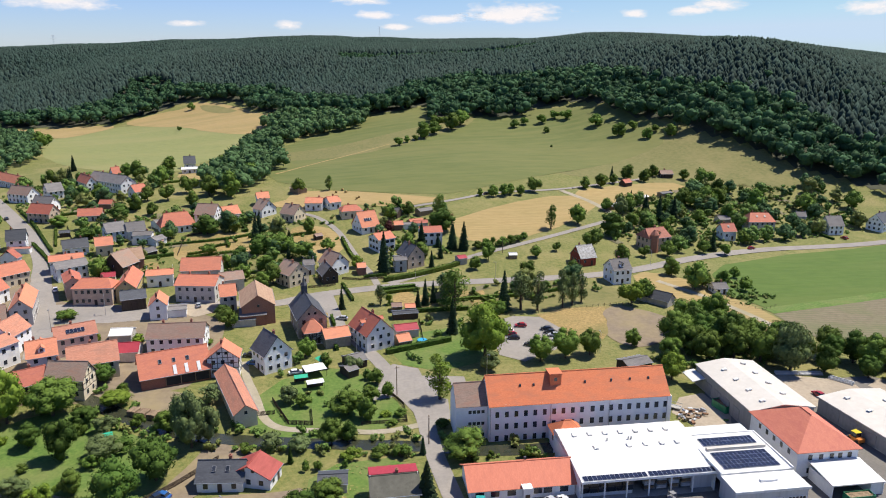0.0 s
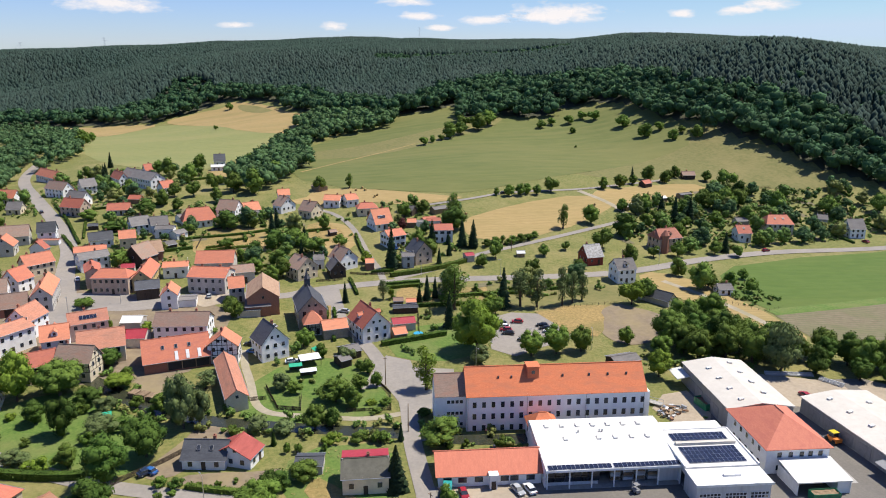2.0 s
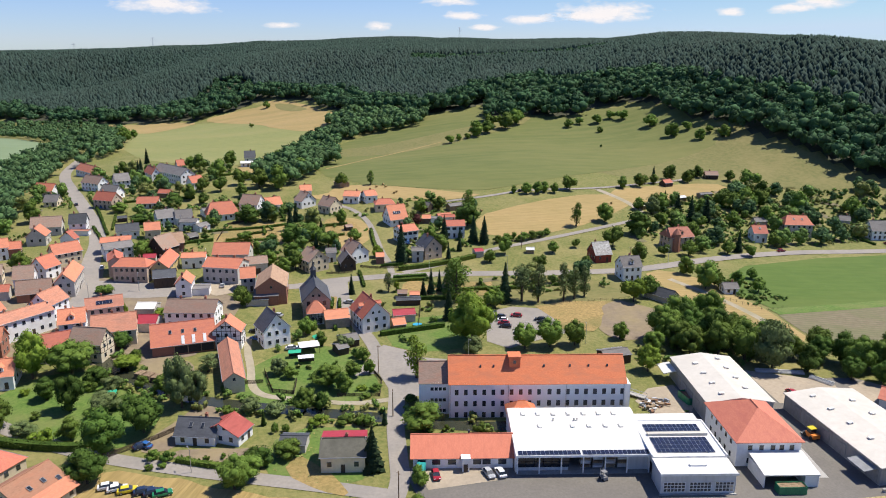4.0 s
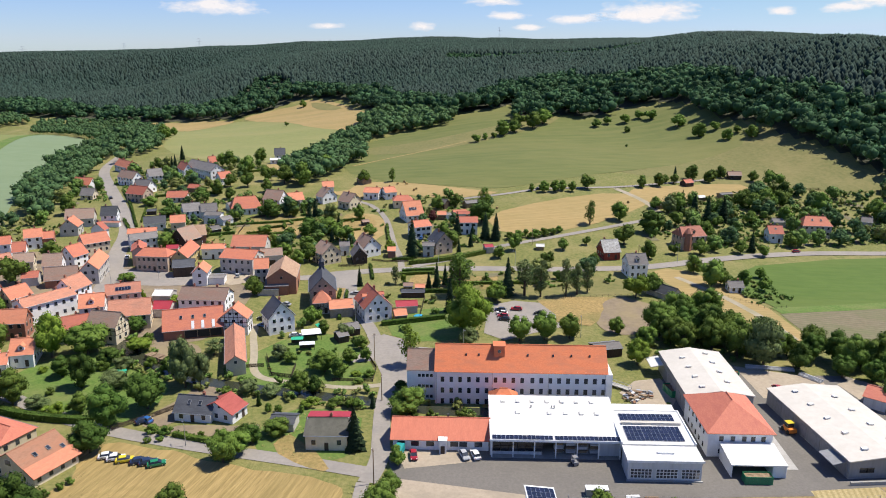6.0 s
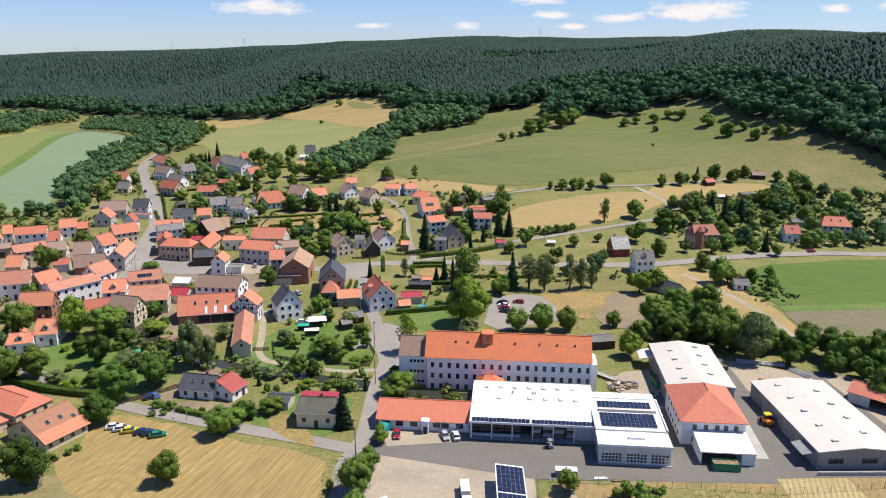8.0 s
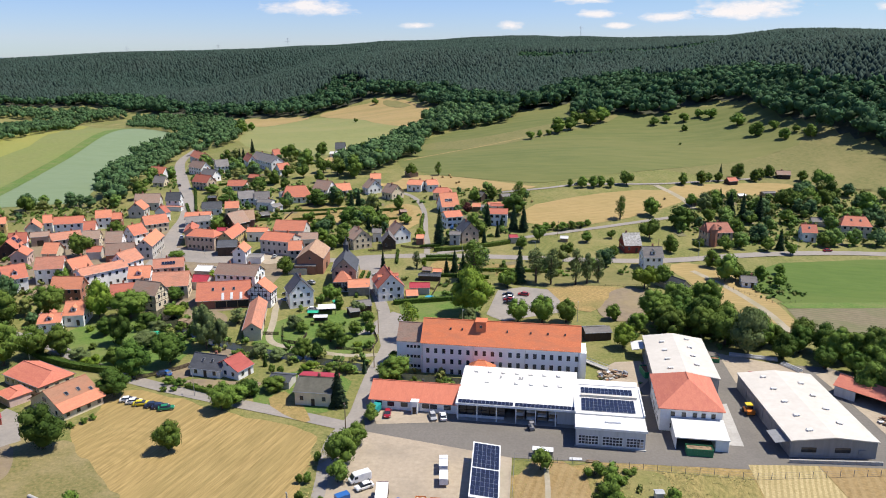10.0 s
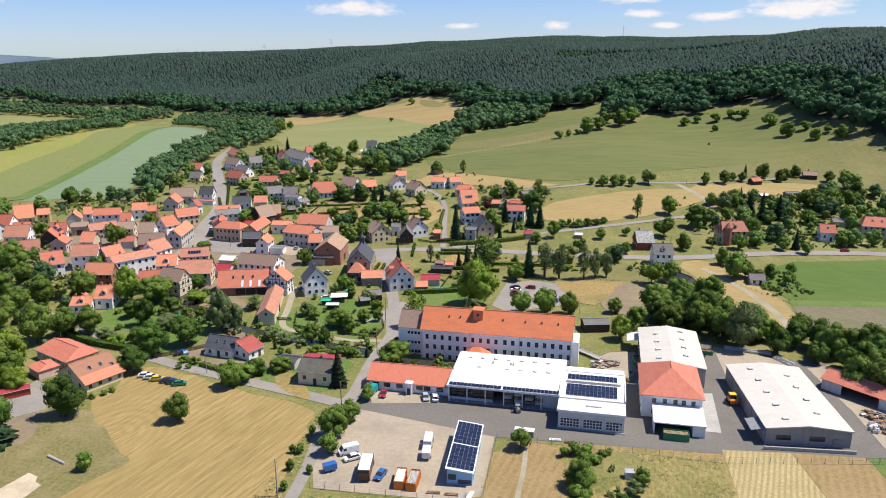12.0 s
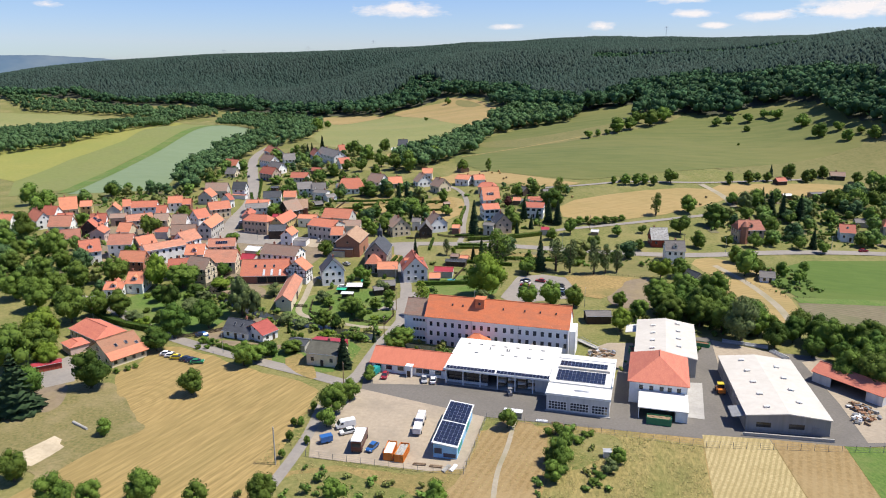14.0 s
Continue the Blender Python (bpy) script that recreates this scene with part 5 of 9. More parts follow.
house(-91.5, 296.8, 12, 5, 4.5, 2.6, 3.8, "crimson_sheet", "grey_render", "grey shed with crimson sheet roof", name="shed", category="shed", blind=True, chim=None, over=0.25)
house(-130.0, 364.6, 15, 4.5, 3.2, 2.2, 3.0, "slate", "dark_wood", "small dark wooden garden shed", name="shed", category="shed", blind=True, chim=None, over=0.25)
house(-9.7, 347.2, 30, 3.5, 3, 2.1, 2.9, "brown_tile", "dark_wood", "small weathered garden hut", name="shed", category="shed", blind=True, chim=None, over=0.25)
house(33.3, 358.2, 5, 8, 4, 2.4, 3.0, "grey_tile", "white_render", "low white outbuilding with grey roof", name="shed", category="shed", blind=True, chim=None, over=0.25)
house(41.2, 359.2, 5, 7, 4.5, 2.6, 3.6, "red_tile", "white_render", "low white outbuilding with red roof", name="shed", category="shed", blind=True, chim=None, over=0.25)
house(-49.5, 384.1, 5, 5, 3.5, 2.2, 2.8, "grey_tile", "white_render", "small white garden house", name="shed", category="shed", blind=True, chim=None, over=0.25)
house(-140.7, 339.5, 0, 9, 3.0, 2.4, 2.8, "worn_tile", "white_render", "low white outbuilding with weathered roof", name="shed", category="shed", blind=True, chim=None, over=0.25)
house(-108.5, 258.8, 104.7, 19.8, 6.7, 6.2, 9.3, "orange_tile", "grey_render", "grey rendered house with orange tiled roof")
house(-104.1, 214.6, 55.7, 17.7, 9.4, 6.8, 8.6, "worn_tile", "white_render", "white row house bending along the street under weathered tiles")
house(-101.7, 228.9, 77.4, 9.5, 8.2, 6.5, 10.3, "worn_tile", "white_render", "white row house at the street with weathered red tiles")
house(-118.5, 220.7, 64.4, 8.0, 7.7, 5.4, 8.7, "orange_tile", "brown_plaster", "brown plastered house with orange tiled roof")
house(-126.4, 215.7, 20.7, 10.2, 9.7, 6.5, 10.1, "worn_tile", "white_render", "white rendered house with weathered red tiled roof")
house(-143.2, 239.4, 11.8, 6.0, 8.6, 4.8, 8.4, "orange_tile", "cream_render", "cream rendered house with orange tiled roof")
house(-133.2, 202.7, 47.2, 7.9, 9.0, 6.1, 10.4, "red_tile", "white_render", "white rendered house with red tiled roof", dorm=1)
house(-166.8, 244.9, 109.8, 16.3, 7.4, 4.8, 8.4, "red_tile", "dark_wood", "dark wooden house with red roof and solar panels", panels=8)
house(-154.1, 233.4, 112.7, 8.7, 6.6, 4.9, 7.2, "red_tile", "pink_render", "pink rendered house with red tiled roof")
house(-168.1, 225.2, 40.4, 14.0, 8.0, 3.0, 6.6, "worn_tile", "wood", "wooden barn with weathered red tiled roof", name='barn', category='barn', blind=True, gate=1, chim=None)
house(-166.7, 262.5, 30.2, 7.6, 6.8, 4.7, 6.2, "brown_tile", "brown_plaster", "brown plastered barn with brown tiled roof", name='barn', category='barn', blind=True, gate=1, chim=None)
house(-151.8, 259.9, 45.4, 12.5, 8.0, 5.1, 7.6, "worn_tile", "grey_render", "grey rendered house with weathered red tiled roof")
house(-140.3, 263.1, 21.4, 7.0, 7.0, 5.1, 8.0, "brown_tile", "cream_render", "cream rendered house with brown tiled roof")
house(-123.9, 256.1, 17.2, 6.7, 8.4, 6.4, 10.3, "brown_tile", "white_render", "white rendered house with brown tiled roof")
house(-128.9, 247.9, 19.4, 5.9, 6.8, 3.4, 5.2, "red_tile", "grey_render", "grey rendered shed with red tiled roof", name='shed', category='shed', blind=True, chim=None, over=0.25)
house(-166.5, 283.9, 25.1, 13.1, 7.5, 6.0, 8.7, "red_tile", "white_render", "white rendered house with red tiled roof")
house(-179.5, 285.3, 34.1, 3.7, 7.9, 5.5, 8.6, "orange_tile", "white_render", "white rendered house with orange tiled roof")
house(-180.9, 276.5, 121.1, 8.7, 6.9, 4.8, 8.0, "orange_tile", "grey_render", "grey rendered house with orange tiled roof")
house(-153.0, 280.6, 23.2, 4.9, 7.8, 4.4, 7.8, "red_tile", "white_render", "white rendered house with red tiled roof")
house(-157.8, 299.4, 28.2, 7.2, 8.0, 5.8, 8.9, "orange_tile", "white_render", "white rendered house with orange tiled roof")
house(-151.9, 301.4, 22.5, 4.8, 6.7, 4.9, 7.3, "red_tile", "brick", "brick house with red tiled roof")
house(-202.8, 280.3, 33.7, 5.7, 7.8, 5.3, 7.7, "orange_tile", "yellow_render", "yellow rendered house with orange tiled roof")
house(-212.3, 277.2, 39.4, 8.6, 10.1, 4.2, 10.1, "orange_tile", "cream_render", "cream rendered house with orange tiled roof")
house(-192.6, 253.4, 30.5, 7.3, 7.8, 4.6, 7.0, "red_tile", "grey_render", "grey rendered house with red tiled roof")
house(-168.1, 249.8, 28.7, 7.0, 7.1, 5.2, 9.0, "red_tile", "white_render", "white rendered house with red tiled roof")
house(-106.0, 197.5, 9.6, 10.9, 6.4, 5.8, 9.4, "orange_tile", "brick", "brick house with orange tiled roof")
house(-84.8, 198.7, 29.9, 7.7, 8.7, 5.1, 8.0, "red_tile", "brown_plaster", "brown plastered house with red tiled roof")
house(-74.6, 199.5, -10.4, 10.5, 7.1, 5.9, 9.7, "brown_tile", "cream_render", "cream house with half-timbered front and brown tiled roof", beams=True)
house(-87.4, 215.3, 20.4, 7.7, 9.8, 5.4, 8.8, "orange_tile", "white_render", "white rendered house with orange tiled roof", dorm=1)
house(-82.1, 227.6, 25.1, 11.4, 8.5, 6.0, 8.6, "worn_tile", "pink_render", "pink rendered house with red roof and solar panels", panels=5)
house(-72.1, 211.4, 17.9, 13.0, 10.5, 5.0, 9.1, "worn_tile", "cream_render", "cream rendered house with weathered red tiled roof")
house(-64.8, 221.2, 2.3, 6.4, 7.5, 3.0, 4.8, "crimson_sheet", "grey_render", "grey rendered shed with crimson sheet roof", name='shed', category='shed', blind=True, chim=None, over=0.25)
house(-70.3, 235.3, -0.1, 6.6, 6.8, 2.6, 3.9, "white_membrane", "grey_render", "grey rendered shed with white sheet roof", name='shed', category='shed', blind=True, chim=None, over=0.25)
house(-51.1, 226.6, -1.6, 17.0, 9.7, 5.5, 8.6, "brown_tile", "white_render", "white rendered house with brown tiled roof")
house(-49.2, 208.3, 18.5, 19.0, 12.0, 3.2, 8.4, "red_tile", "brick", "long half-open barn with red tiled roof and translucent strips", sky=3, name='barn', category='barn', blind=True, gate=1, chim=None)
house(-34.9, 209.8, 91.1, 6.4, 9.2, 6.0, 9.6, "orange_tile", "white_render", "half-timbered house with orange tiled roof", beams=True)
house(-29.5, 190.7, 108.0, 28.1, 5.7, 4.1, 6.2, "worn_tile", "cream_render", "long narrow barn with orange tiled roof and stone gable", name='barn', category='barn', blind=True, gate=1, chim=None)
house(-29.4, 254.0, 98.4, 17.8, 11.1, 6.8, 10.6, "tan_tile", "brick", "tall brick barn with pale brown tiled roof", name='barn', category='barn', blind=True, gate=1, chim=None)
house(-30.3, 247.5, 7.8, 8.7, 7.0, 3.8, 5.7, "grey_tile", "brick", "brick shed with grey tiled roof", name='shed', category='shed', blind=True, chim=None, over=0.25)
house(-40.8, 263.2, 12.5, 5.4, 7.9, 5.8, 8.9, "orange_tile", "grey_render", "grey rendered house with orange tiled roof")
house(-52.4, 274.8, -10.4, 14.8, 11.3, 6.6, 9.2, "red_tile", "grey_render", "grey rendered house with red tiled roof")
house(-55.2, 297.1, 1.4, 15.1, 10.9, 5.5, 9.3, "orange_tile", "grey_render", "grey rendered barn with orange tiled roof", name='barn', category='barn', blind=True, gate=1, chim=None)
house(-42.3, 284.2, 17.0, 8.7, 7.8, 5.0, 7.1, "brown_tile", "grey_render", "grey rendered barn with brown tiled roof", name='barn', category='barn', blind=True, gate=1, chim=None)
house(-70.5, 291.6, 8.2, 9.7, 6.1, 4.9, 6.3, "orange_tile", "white_render", "white rendered house with orange tiled roof")
house(-79.1, 280.4, 95.5, 19.2, 6.8, 5.7, 8.7, "red_tile", "yellow_render", "yellow rendered house with red tiled roof")
house(-74.5, 266.2, 16.1, 8.2, 7.9, 4.4, 6.5, "slate", "dark_wood", "dark wooden barn with dark slate roof", name='barn', category='barn', blind=True, gate=1, chim=None)
house(-63.3, 256.0, 97.8, 8.7, 5.6, 5.7, 8.2, "orange_tile", "white_render", "white rendered house with orange tiled roof")
house(-89.0, 272.8, -3.6, 13.9, 8.4, 6.7, 9.2, "red_tile", "brown_plaster", "two-storey corner building of brown stone with red hipped roof", hip=2.5, gap=2.2)
house(-99.9, 281.2, 112.6, 12.4, 5.6, 7.0, 8.6, "red_tile", "brown_plaster", "brown stone wing of the corner building with red roof")
house(-107.6, 302.6, 32.8, 11.6, 7.9, 5.6, 7.5, "grey_tile", "white_render", "white rendered house with grey tiled roof")
house(-111.9, 311.9, 18.6, 12.5, 7.8, 5.7, 7.3, "orange_tile", "white_render", "white rendered house with orange tiled roof")
house(-116.5, 336.9, 22.6, 10.1, 8.9, 3.9, 6.7, "slate", "white_render", "white rendered house with dark slate roof")
house(-103.9, 335.7, 18.8, 6.9, 7.9, 4.9, 7.8, "orange_tile", "cream_render", "cream rendered house with orange tiled roof")
house(-157.2, 341.1, 15.5, 13.4, 8.5, 4.6, 8.8, "brown_tile", "grey_render", "grey rendered house with brown tiled roof")
house(-153.2, 324.1, 102.6, 9.4, 8.3, 4.8, 8.5, "orange_tile", "grey_render", "grey rendered house with orange tiled roof")
house(-136.0, 318.4, 78.5, 3.3, 7.4, 4.8, 7.9, "red_tile", "white_render", "white rendered house with red tiled roof")
house(-127.8, 296.3, 45.6, 11.2, 8.3, 5.0, 8.5, "orange_tile", "cream_render", "cream rendered house with orange tiled roof")
house(-91.9, 181.5, 14.9, 6.5, 9.0, 4.2, 7.7, "orange_tile", "white_render", "white rendered house with orange tiled roof", dorm=1)
house(-97.3, 175.0, 22.8, 6.9, 9.0, 3.4, 5.3, "orange_tile", "white_render", "white rendered house with orange tiled roof", dorm=1)
house(-205.7, 249.1, -29.3, 15.8, 8, 5, 9, "red_tile", "white_render", "white rendered house with red tiled roof", dorm=0)
house(-185.3, 243.0, 19.2, 10.8, 9, 4, 8.5, "worn_tile", "white_render", "white rendered house with weathered red tiled roof")
house(-219.8, 241.8, 8.5, 7.6, 8, 4, 8, "orange_tile", "white_render", "white rendered house with orange tiled roof")
house(-202.7, 433.1, -11.9, 12.4, 8, 4, 8, "red_tile", "white_render", "white rendered house with red tiled roof")
house(-184.1, 402.3, -0.7, 7.5, 7, 3, 6.5, "grey_tile", "cream_render", "cream rendered house with grey tiled roof")
house(-144.1, 346.2, 13.4, 7.6, 8, 5, 9, "slate", "white_render", "white rendered house with dark slate roof")
house(-125.5, 274.5, 70.0, 7.6, 8, 5, 9, "red_tile", "white_render", "white rendered house with red tiled roof")
house(-209.2, 508.9, -44.2, 31.6, 8, 4, 8, "orange_tile", "white_render", "white rendered house with orange tiled roof")
house(-177.8, 444.2, -30.1, 15.6, 8, 5, 9, "brown_tile", "white_render", "white rendered house with brown tiled roof")
house(-156.1, 416.2, -20.6, 11.3, 8, 4, 8, "grey_tile", "white_render", "white rendered house with grey tiled roof")
house(-149.4, 393.9, -20.5, 12.6, 8, 5, 9, "red_tile", "brown_plaster", "brown plastered house with red tiled roof")
house(-162.5, 446.9, 36.4, 8.5, 9, 5, 9, "grey_tile", "white_render", "white rendered house with grey tiled roof")
house(-134.1, 461.3, -42.4, 34.1, 10, 6, 10, "grey_tile", "white_render", "long white two-storey house with grey roof")
house(-113.6, 438.1, 44.3, 7.6, 8, 4, 7.5, "red_tile", "white_render", "white rendered house with red tiled roof")
house(-103.0, 540.0, 10.8, 7.6, 8, 4, 8.5, "slate", "white_render", "white rendered house with dark slate roof")
house(-98.6, 515.0, 11.3, 10.0, 7, 3, 4, "white_membrane", "white_render", "white rendered house with white roof", chim=None)
house(-150.5, 468.4, -54.0, 16.1, 6, 5, 9, "red_tile", "white_render", "white rendered house with red tiled roof")
house(-142.7, 500.5, 35.1, 4.8, 7, 4, 8, "red_tile", "white_render", "white rendered house with red tiled roof")
house(-79.3, 370.1, 22.2, 16.4, 11, 3.5, 9, "red_tile", "white_render", "white rendered house with red tiled roof", hip=3)
house(-65.6, 382.4, -16.6, 10.6, 10, 5, 9.5, "brown_tile", "white_render", "white rendered house with brown tiled roof")
house(-56.0, 387.7, 29.7, 8.5, 9, 3, 6.5, "orange_tile", "grey_render", "grey rendered house with orange tiled roof")
house(-105.2, 357.3, 30.9, 8.7, 9, 5, 8.5, "grey_tile", "white_render", "white rendered house with grey tiled roof")
house(-96.0, 359.0, 21.2, 8.0, 8, 4.5, 8, "grey_tile", "white_render", "white rendered house with grey tiled roof")
house(-126.3, 393.2, 7.6, 11.2, 7, 3, 6, "red_tile", "grey_render", "grey rendered house with red tiled roof")
house(-89.5, 307.8, 64.0, 9.5, 10, 4.5, 9.5, "brown_tile", "dark_wood", "dark wooden barn with brown tiled roof", name='barn', category='barn', blind=True, gate=1, chim=None)
house(-86.9, 315.3, 26.9, 7.6, 8, 4.5, 8.5, "tan_tile", "brick", "brick barn with pale brown tiled roof", name='barn', category='barn', blind=True, gate=1, chim=None)
house(-83.6, 330.7, 45.5, 4.7, 5, 2.6, 4, "grey_tile", "dark_wood", "dark wooden shed with grey tiled roof", name='shed', category='shed', blind=True, chim=None, over=0.25)
house(-90.7, 351.1, 2.5, 8.1, 7, 4.5, 5.5, "grey_tile", "white_render", "white rendered house with grey tiled roof")
house(53.5, 308.3, 13.6, 3.8, 5, 2.8, 3.6, "crimson_sheet", "grey_render", "grey rendered shed with crimson sheet roof", name='shed', category='shed', blind=True, chim=None, over=0.25)
house(-124.8, 416.1, -10.0, 6.8, 5, 2.6, 4.5, "red_tile", "wood", "wooden shed with red tiled roof", name='shed', category='shed', blind=True, chim=None, over=0.25)
house(30.2, 376.7, -36.8, 5.0, 5, 2.8, 5, "grey_tile", "dark_wood", "dark wooden shed with grey tiled roof", name='shed', category='shed', blind=True, chim=None, over=0.25)
house(-21.3, 212.9, -59.0, 8.5, 9, 6, 11, "slate", "white_render", "tall white house with dark slate roof")
house(9.8, 227.5, -65.4, 12.7, 10, 5.5, 10.5, "red_tile", "white_render", "white house with red half-hipped roof and dark timber gable", beams=False, sky=1, dorm=1)
house(270.1, 359.5, -2.7, 8.5, 9, 5, 9.5, "grey_tile", "white_render", "white rendered house with grey tiled roof")
house(302.2, 362.5, 27.2, 13.5, 9, 5, 9.5, "slate", "white_render", "white rendered house with dark slate roof")
house(181.0, 437.2, 28.9, 6.5, 5, 2.4, 4.2, "red_tile", "dark_wood", "dark wooden shed with red tiled roof", name='shed', category='shed', blind=True, chim=None, over=0.25)
house(217.5, 459.1, -3.4, 8.0, 6, 2.6, 4.6, "brown_tile", "dark_wood", "dark wooden hut with brown tiled roof", name='hut', category='hut')
house(153.8, 267.5, -1.0, 5.6, 6, 2.6, 4.2, "grey_tile", "white_render", "white rendered summer house with pale grey roof", name='summer_house', category='summer house')
house(88.9, 198.1, 15.1, 8.8, 6, 3, 4, "grey_tile", "dark_wood", "dark wooden shed with grey tiled roof", name='shed', category='shed', blind=True, chim=None, over=0.25)
house(198.6, 418.0, 20.9, 8.7, 4, 2.6, 3.2, "grey_tile", "wood", "wooden shed with grey tiled roof", name='shed', category='shed', blind=True, chim=None, over=0.25)
house(-116.4, 248.0, 20.5, 11.4, 8, 3.5, 7.5, "brown_tile", "brick", "brick barn with brown tiled roof", name='barn', category='barn', blind=True, gate=1, chim=None)
house(-210.7, 263.1, 7.4, 7.6, 8, 4, 8, "red_tile", "white_render", "white rendered house with red tiled roof")
house(121.9, 256.9, -51.4, 13.1, 6, 2.6, 5, "slate", "grey_render", "low grey barn with dark roof", name='barn', category='barn', blind=True, chim=None)
house(-22.5, 434.7, -58.2, 9.5, 6, 2.5, 4.5, "brown_tile", "wood", "wooden shed with brown tiled roof", name='shed', category='shed', blind=True, chim=None, over=0.25)
house(3.7, 211.8, 24.4, 5.7, 6, 2.4, 3.6, "grey_tile", "dark_wood", "dark wooden shed with grey tiled roof", name='shed', category='shed', blind=True, chim=None, over=0.25)
house(1.9, 205.4, 30.9, 3.5, 5, 2.4, 3.2, "grey_tile", "dark_wood", "dark wooden shed with grey tiled roof", name='shed', category='shed', blind=True, chim=None, over=0.25)
house(20.4, 255.3, 0.4, 3.5, 4, 2.2, 3, "brown_tile", "wood", "wooden shed with brown tiled roof", name='shed', category='shed', blind=True, chim=None, over=0.25)
house(25.2, 254.0, 0.4, 3.5, 4, 2.2, 3, "orange_tile", "wood", "wooden shed with orange tiled roof", name='shed', category='shed', blind=True, chim=None, over=0.25)
house(78.2, 313.4, -2.6, 3.5, 3, 1.8, 2.6, "white_membrane", "wood", "wooden shed with white roof", name='shed', category='shed', blind=True, chim=None, over=0.25)
house(-3.0, 147.0, -2.5, 6.3, 5.4, 2.4, 3.3, "slate", "grey_render", "grey rendered shed with dark slate roof", name='shed', category='shed', blind=True, chim=None, over=0.25)
house(45.5, 379.0, 29.3, 8.5, 5, 2.4, 3.4, "grey_tile", "wood", "wooden shed with grey tiled roof", name='shed', category='shed', blind=True, chim=None, over=0.25)
house(155.2, 389.3, 31.2, 10.8, 4, 2.2, 3, "white_membrane", "wood", "wooden shed with white roof", name='shed', category='shed', blind=True, chim=None, over=0.25)
house(181.0, 408.3, 22.6, 4.8, 4, 2.2, 3, "white_membrane", "wood", "wooden shed with white roof", name='shed', category='shed', blind=True, chim=None, over=0.25)
house(-88.9, 376.5, 37.8, 5.9, 6, 2.8, 4, "grey_tile", "white_render", "white rendered shed with grey tiled roof", name='shed', category='shed', blind=True, chim=None, over=0.25)
house(-84.1, 348.5, 52.1, 6.1, 6, 2.8, 4, "grey_tile", "white_render", "white rendered shed with grey tiled roof", name='shed', category='shed', blind=True, chim=None, over=0.25)
# ---- the works ----
def panel_field(ob, x, y, z, cols, rows, pitch=0.0, gapx=1.03, gapy=1.7):
    """Solar panels in a grid, each a part; x, y, z the corner nearest the front left."""
    for i in range(cols):
        for j in range(rows):
            share("solar_panel", PANEL, ob, pose(x + (i + 0.5) * gapx, y + (j + 0.5) * gapy * math.cos(radians(pitch)), z + (j + 0.5) * gapy * math.sin(radians(pitch)), pitch, 0, 0))


bm = boxes((-0.55, 0.55, -0.75, 0.75, 0, 0.32))
bmesh.ops.bevel(bm, geom=bm.edges[:], offset=0.1, segments=2, affect="EDGES")
DOME = part("roof_light", bm, "white_membrane").data
bpy.data.objects.remove(bpy.data.objects["roof_light"])

# the old factory
fac = thing("factory_building", pose(59.1, 167.3, 0), "long white three-storey old factory with orange tiled roof", "factory")
L, W, EA, RI = 47.0, 11.6, 10.0, 15.5
part("wall", solid(((-W / 2, -3), (W / 2, -3), (W / 2, EA), (0, RI - 0.15), (-W / 2, EA)), -L / 2, L / 2), "factory_render", fac)
part("roof", gable_roof(L, W, EA, RI, 0.35, 0.18, 0, 0.25), "factory_tile", fac)
part("plinth", boxes((-L / 2 - 0.06, L / 2 + 0.06, -W / 2 - 0.08, W / 2 + 0.08, -3, -1.2)), "concrete", fac, "grey concrete plinth above the stream")
part("cornice", boxes((-L / 2 - 0.04, L / 2 + 0.04, -W / 2 - 0.14, W / 2 + 0.14, EA - 0.55, EA - 0.22)), "factory_render", fac)
for k in range(4):
    part("drainpipe", tube(bmesh.new(), (-L / 2 + 0.3 + k * 15.4, -W / 2 - 0.1, -1.5), (-L / 2 + 0.3 + k * 15.4, -W / 2 - 0.1, EA - 0.2), 0.07, 0.07, 6), "steel", fac)
sash = window_mesh(1.05, 1.6, 1, "frame_white")
dark_sash = window_mesh(0.95, 1.55, 1, "frame_white")
for s in (-1, 1):
    for fl, z in enumerate((0.1, 3.35, 6.6)):
        for i in range(19):
            u = -L / 2 + 2.0 + i * 2.43 + (0.35 if i > 9 else 0)
            share("window", dark_sash if i < 10 else sash, fac, pose(u, s * W / 2, z, 0, 0, 0 if s > 0 else 180))
for s in (-1, 1):
    for z in (0.1, 3.35, 6.6):
        for u in (-3, 0, 3):
            share("window", sash, fac, pose(s * L / 2, u, z, 0, 0, -90 if s > 0 else 90))
tower = part("roof_tower", boxes((-7.4, -4.4, -2.7, 0.6, 11.6, 15.9)), "factory_tile", fac, "tile-hung lift tower on the roof")
part("tower_roof", boxes((-7.65, -4.15, -2.95, 0.85, 15.9, 16.15)), "factory_tile", tower)
share("window", WINDOW["small"], tower, pose(-5.9, -2.7, 14.1, 0, 0, 180))
for u in (-15, -11.5, 2, 9, 14, 19):
    part("roof_vent", boxes((u - 0.2, u + 0.2, -2.6, -2.2, 12.8, 13.7)), "slate", fac)
wing = thing("factory_wing", pose(31.6, 168.2, 0), "white factory wing with grey-brown tiled roof", "factory")
part("wall", solid(((-4.6, -3), (4.6, -3), (4.6, 9.3), (0, 13.3), (-4.6, 9.3)), -4.0, 3.98), "factory_render", wing)
part("roof", gable_roof(7.6, 9.2, 9.3, 13.5, 0.3, 0.18), "brown_tile", wing)
for z, wd in ((0.3, "small"), (3.4, "small"), (6.6, "small")):
    for u in (-0.5, 0.6, 1.7, 2.8):
        share("window", WINDOW[wd], wing, pose(u, -4.6, z + 0.4, 0, 0, 180))
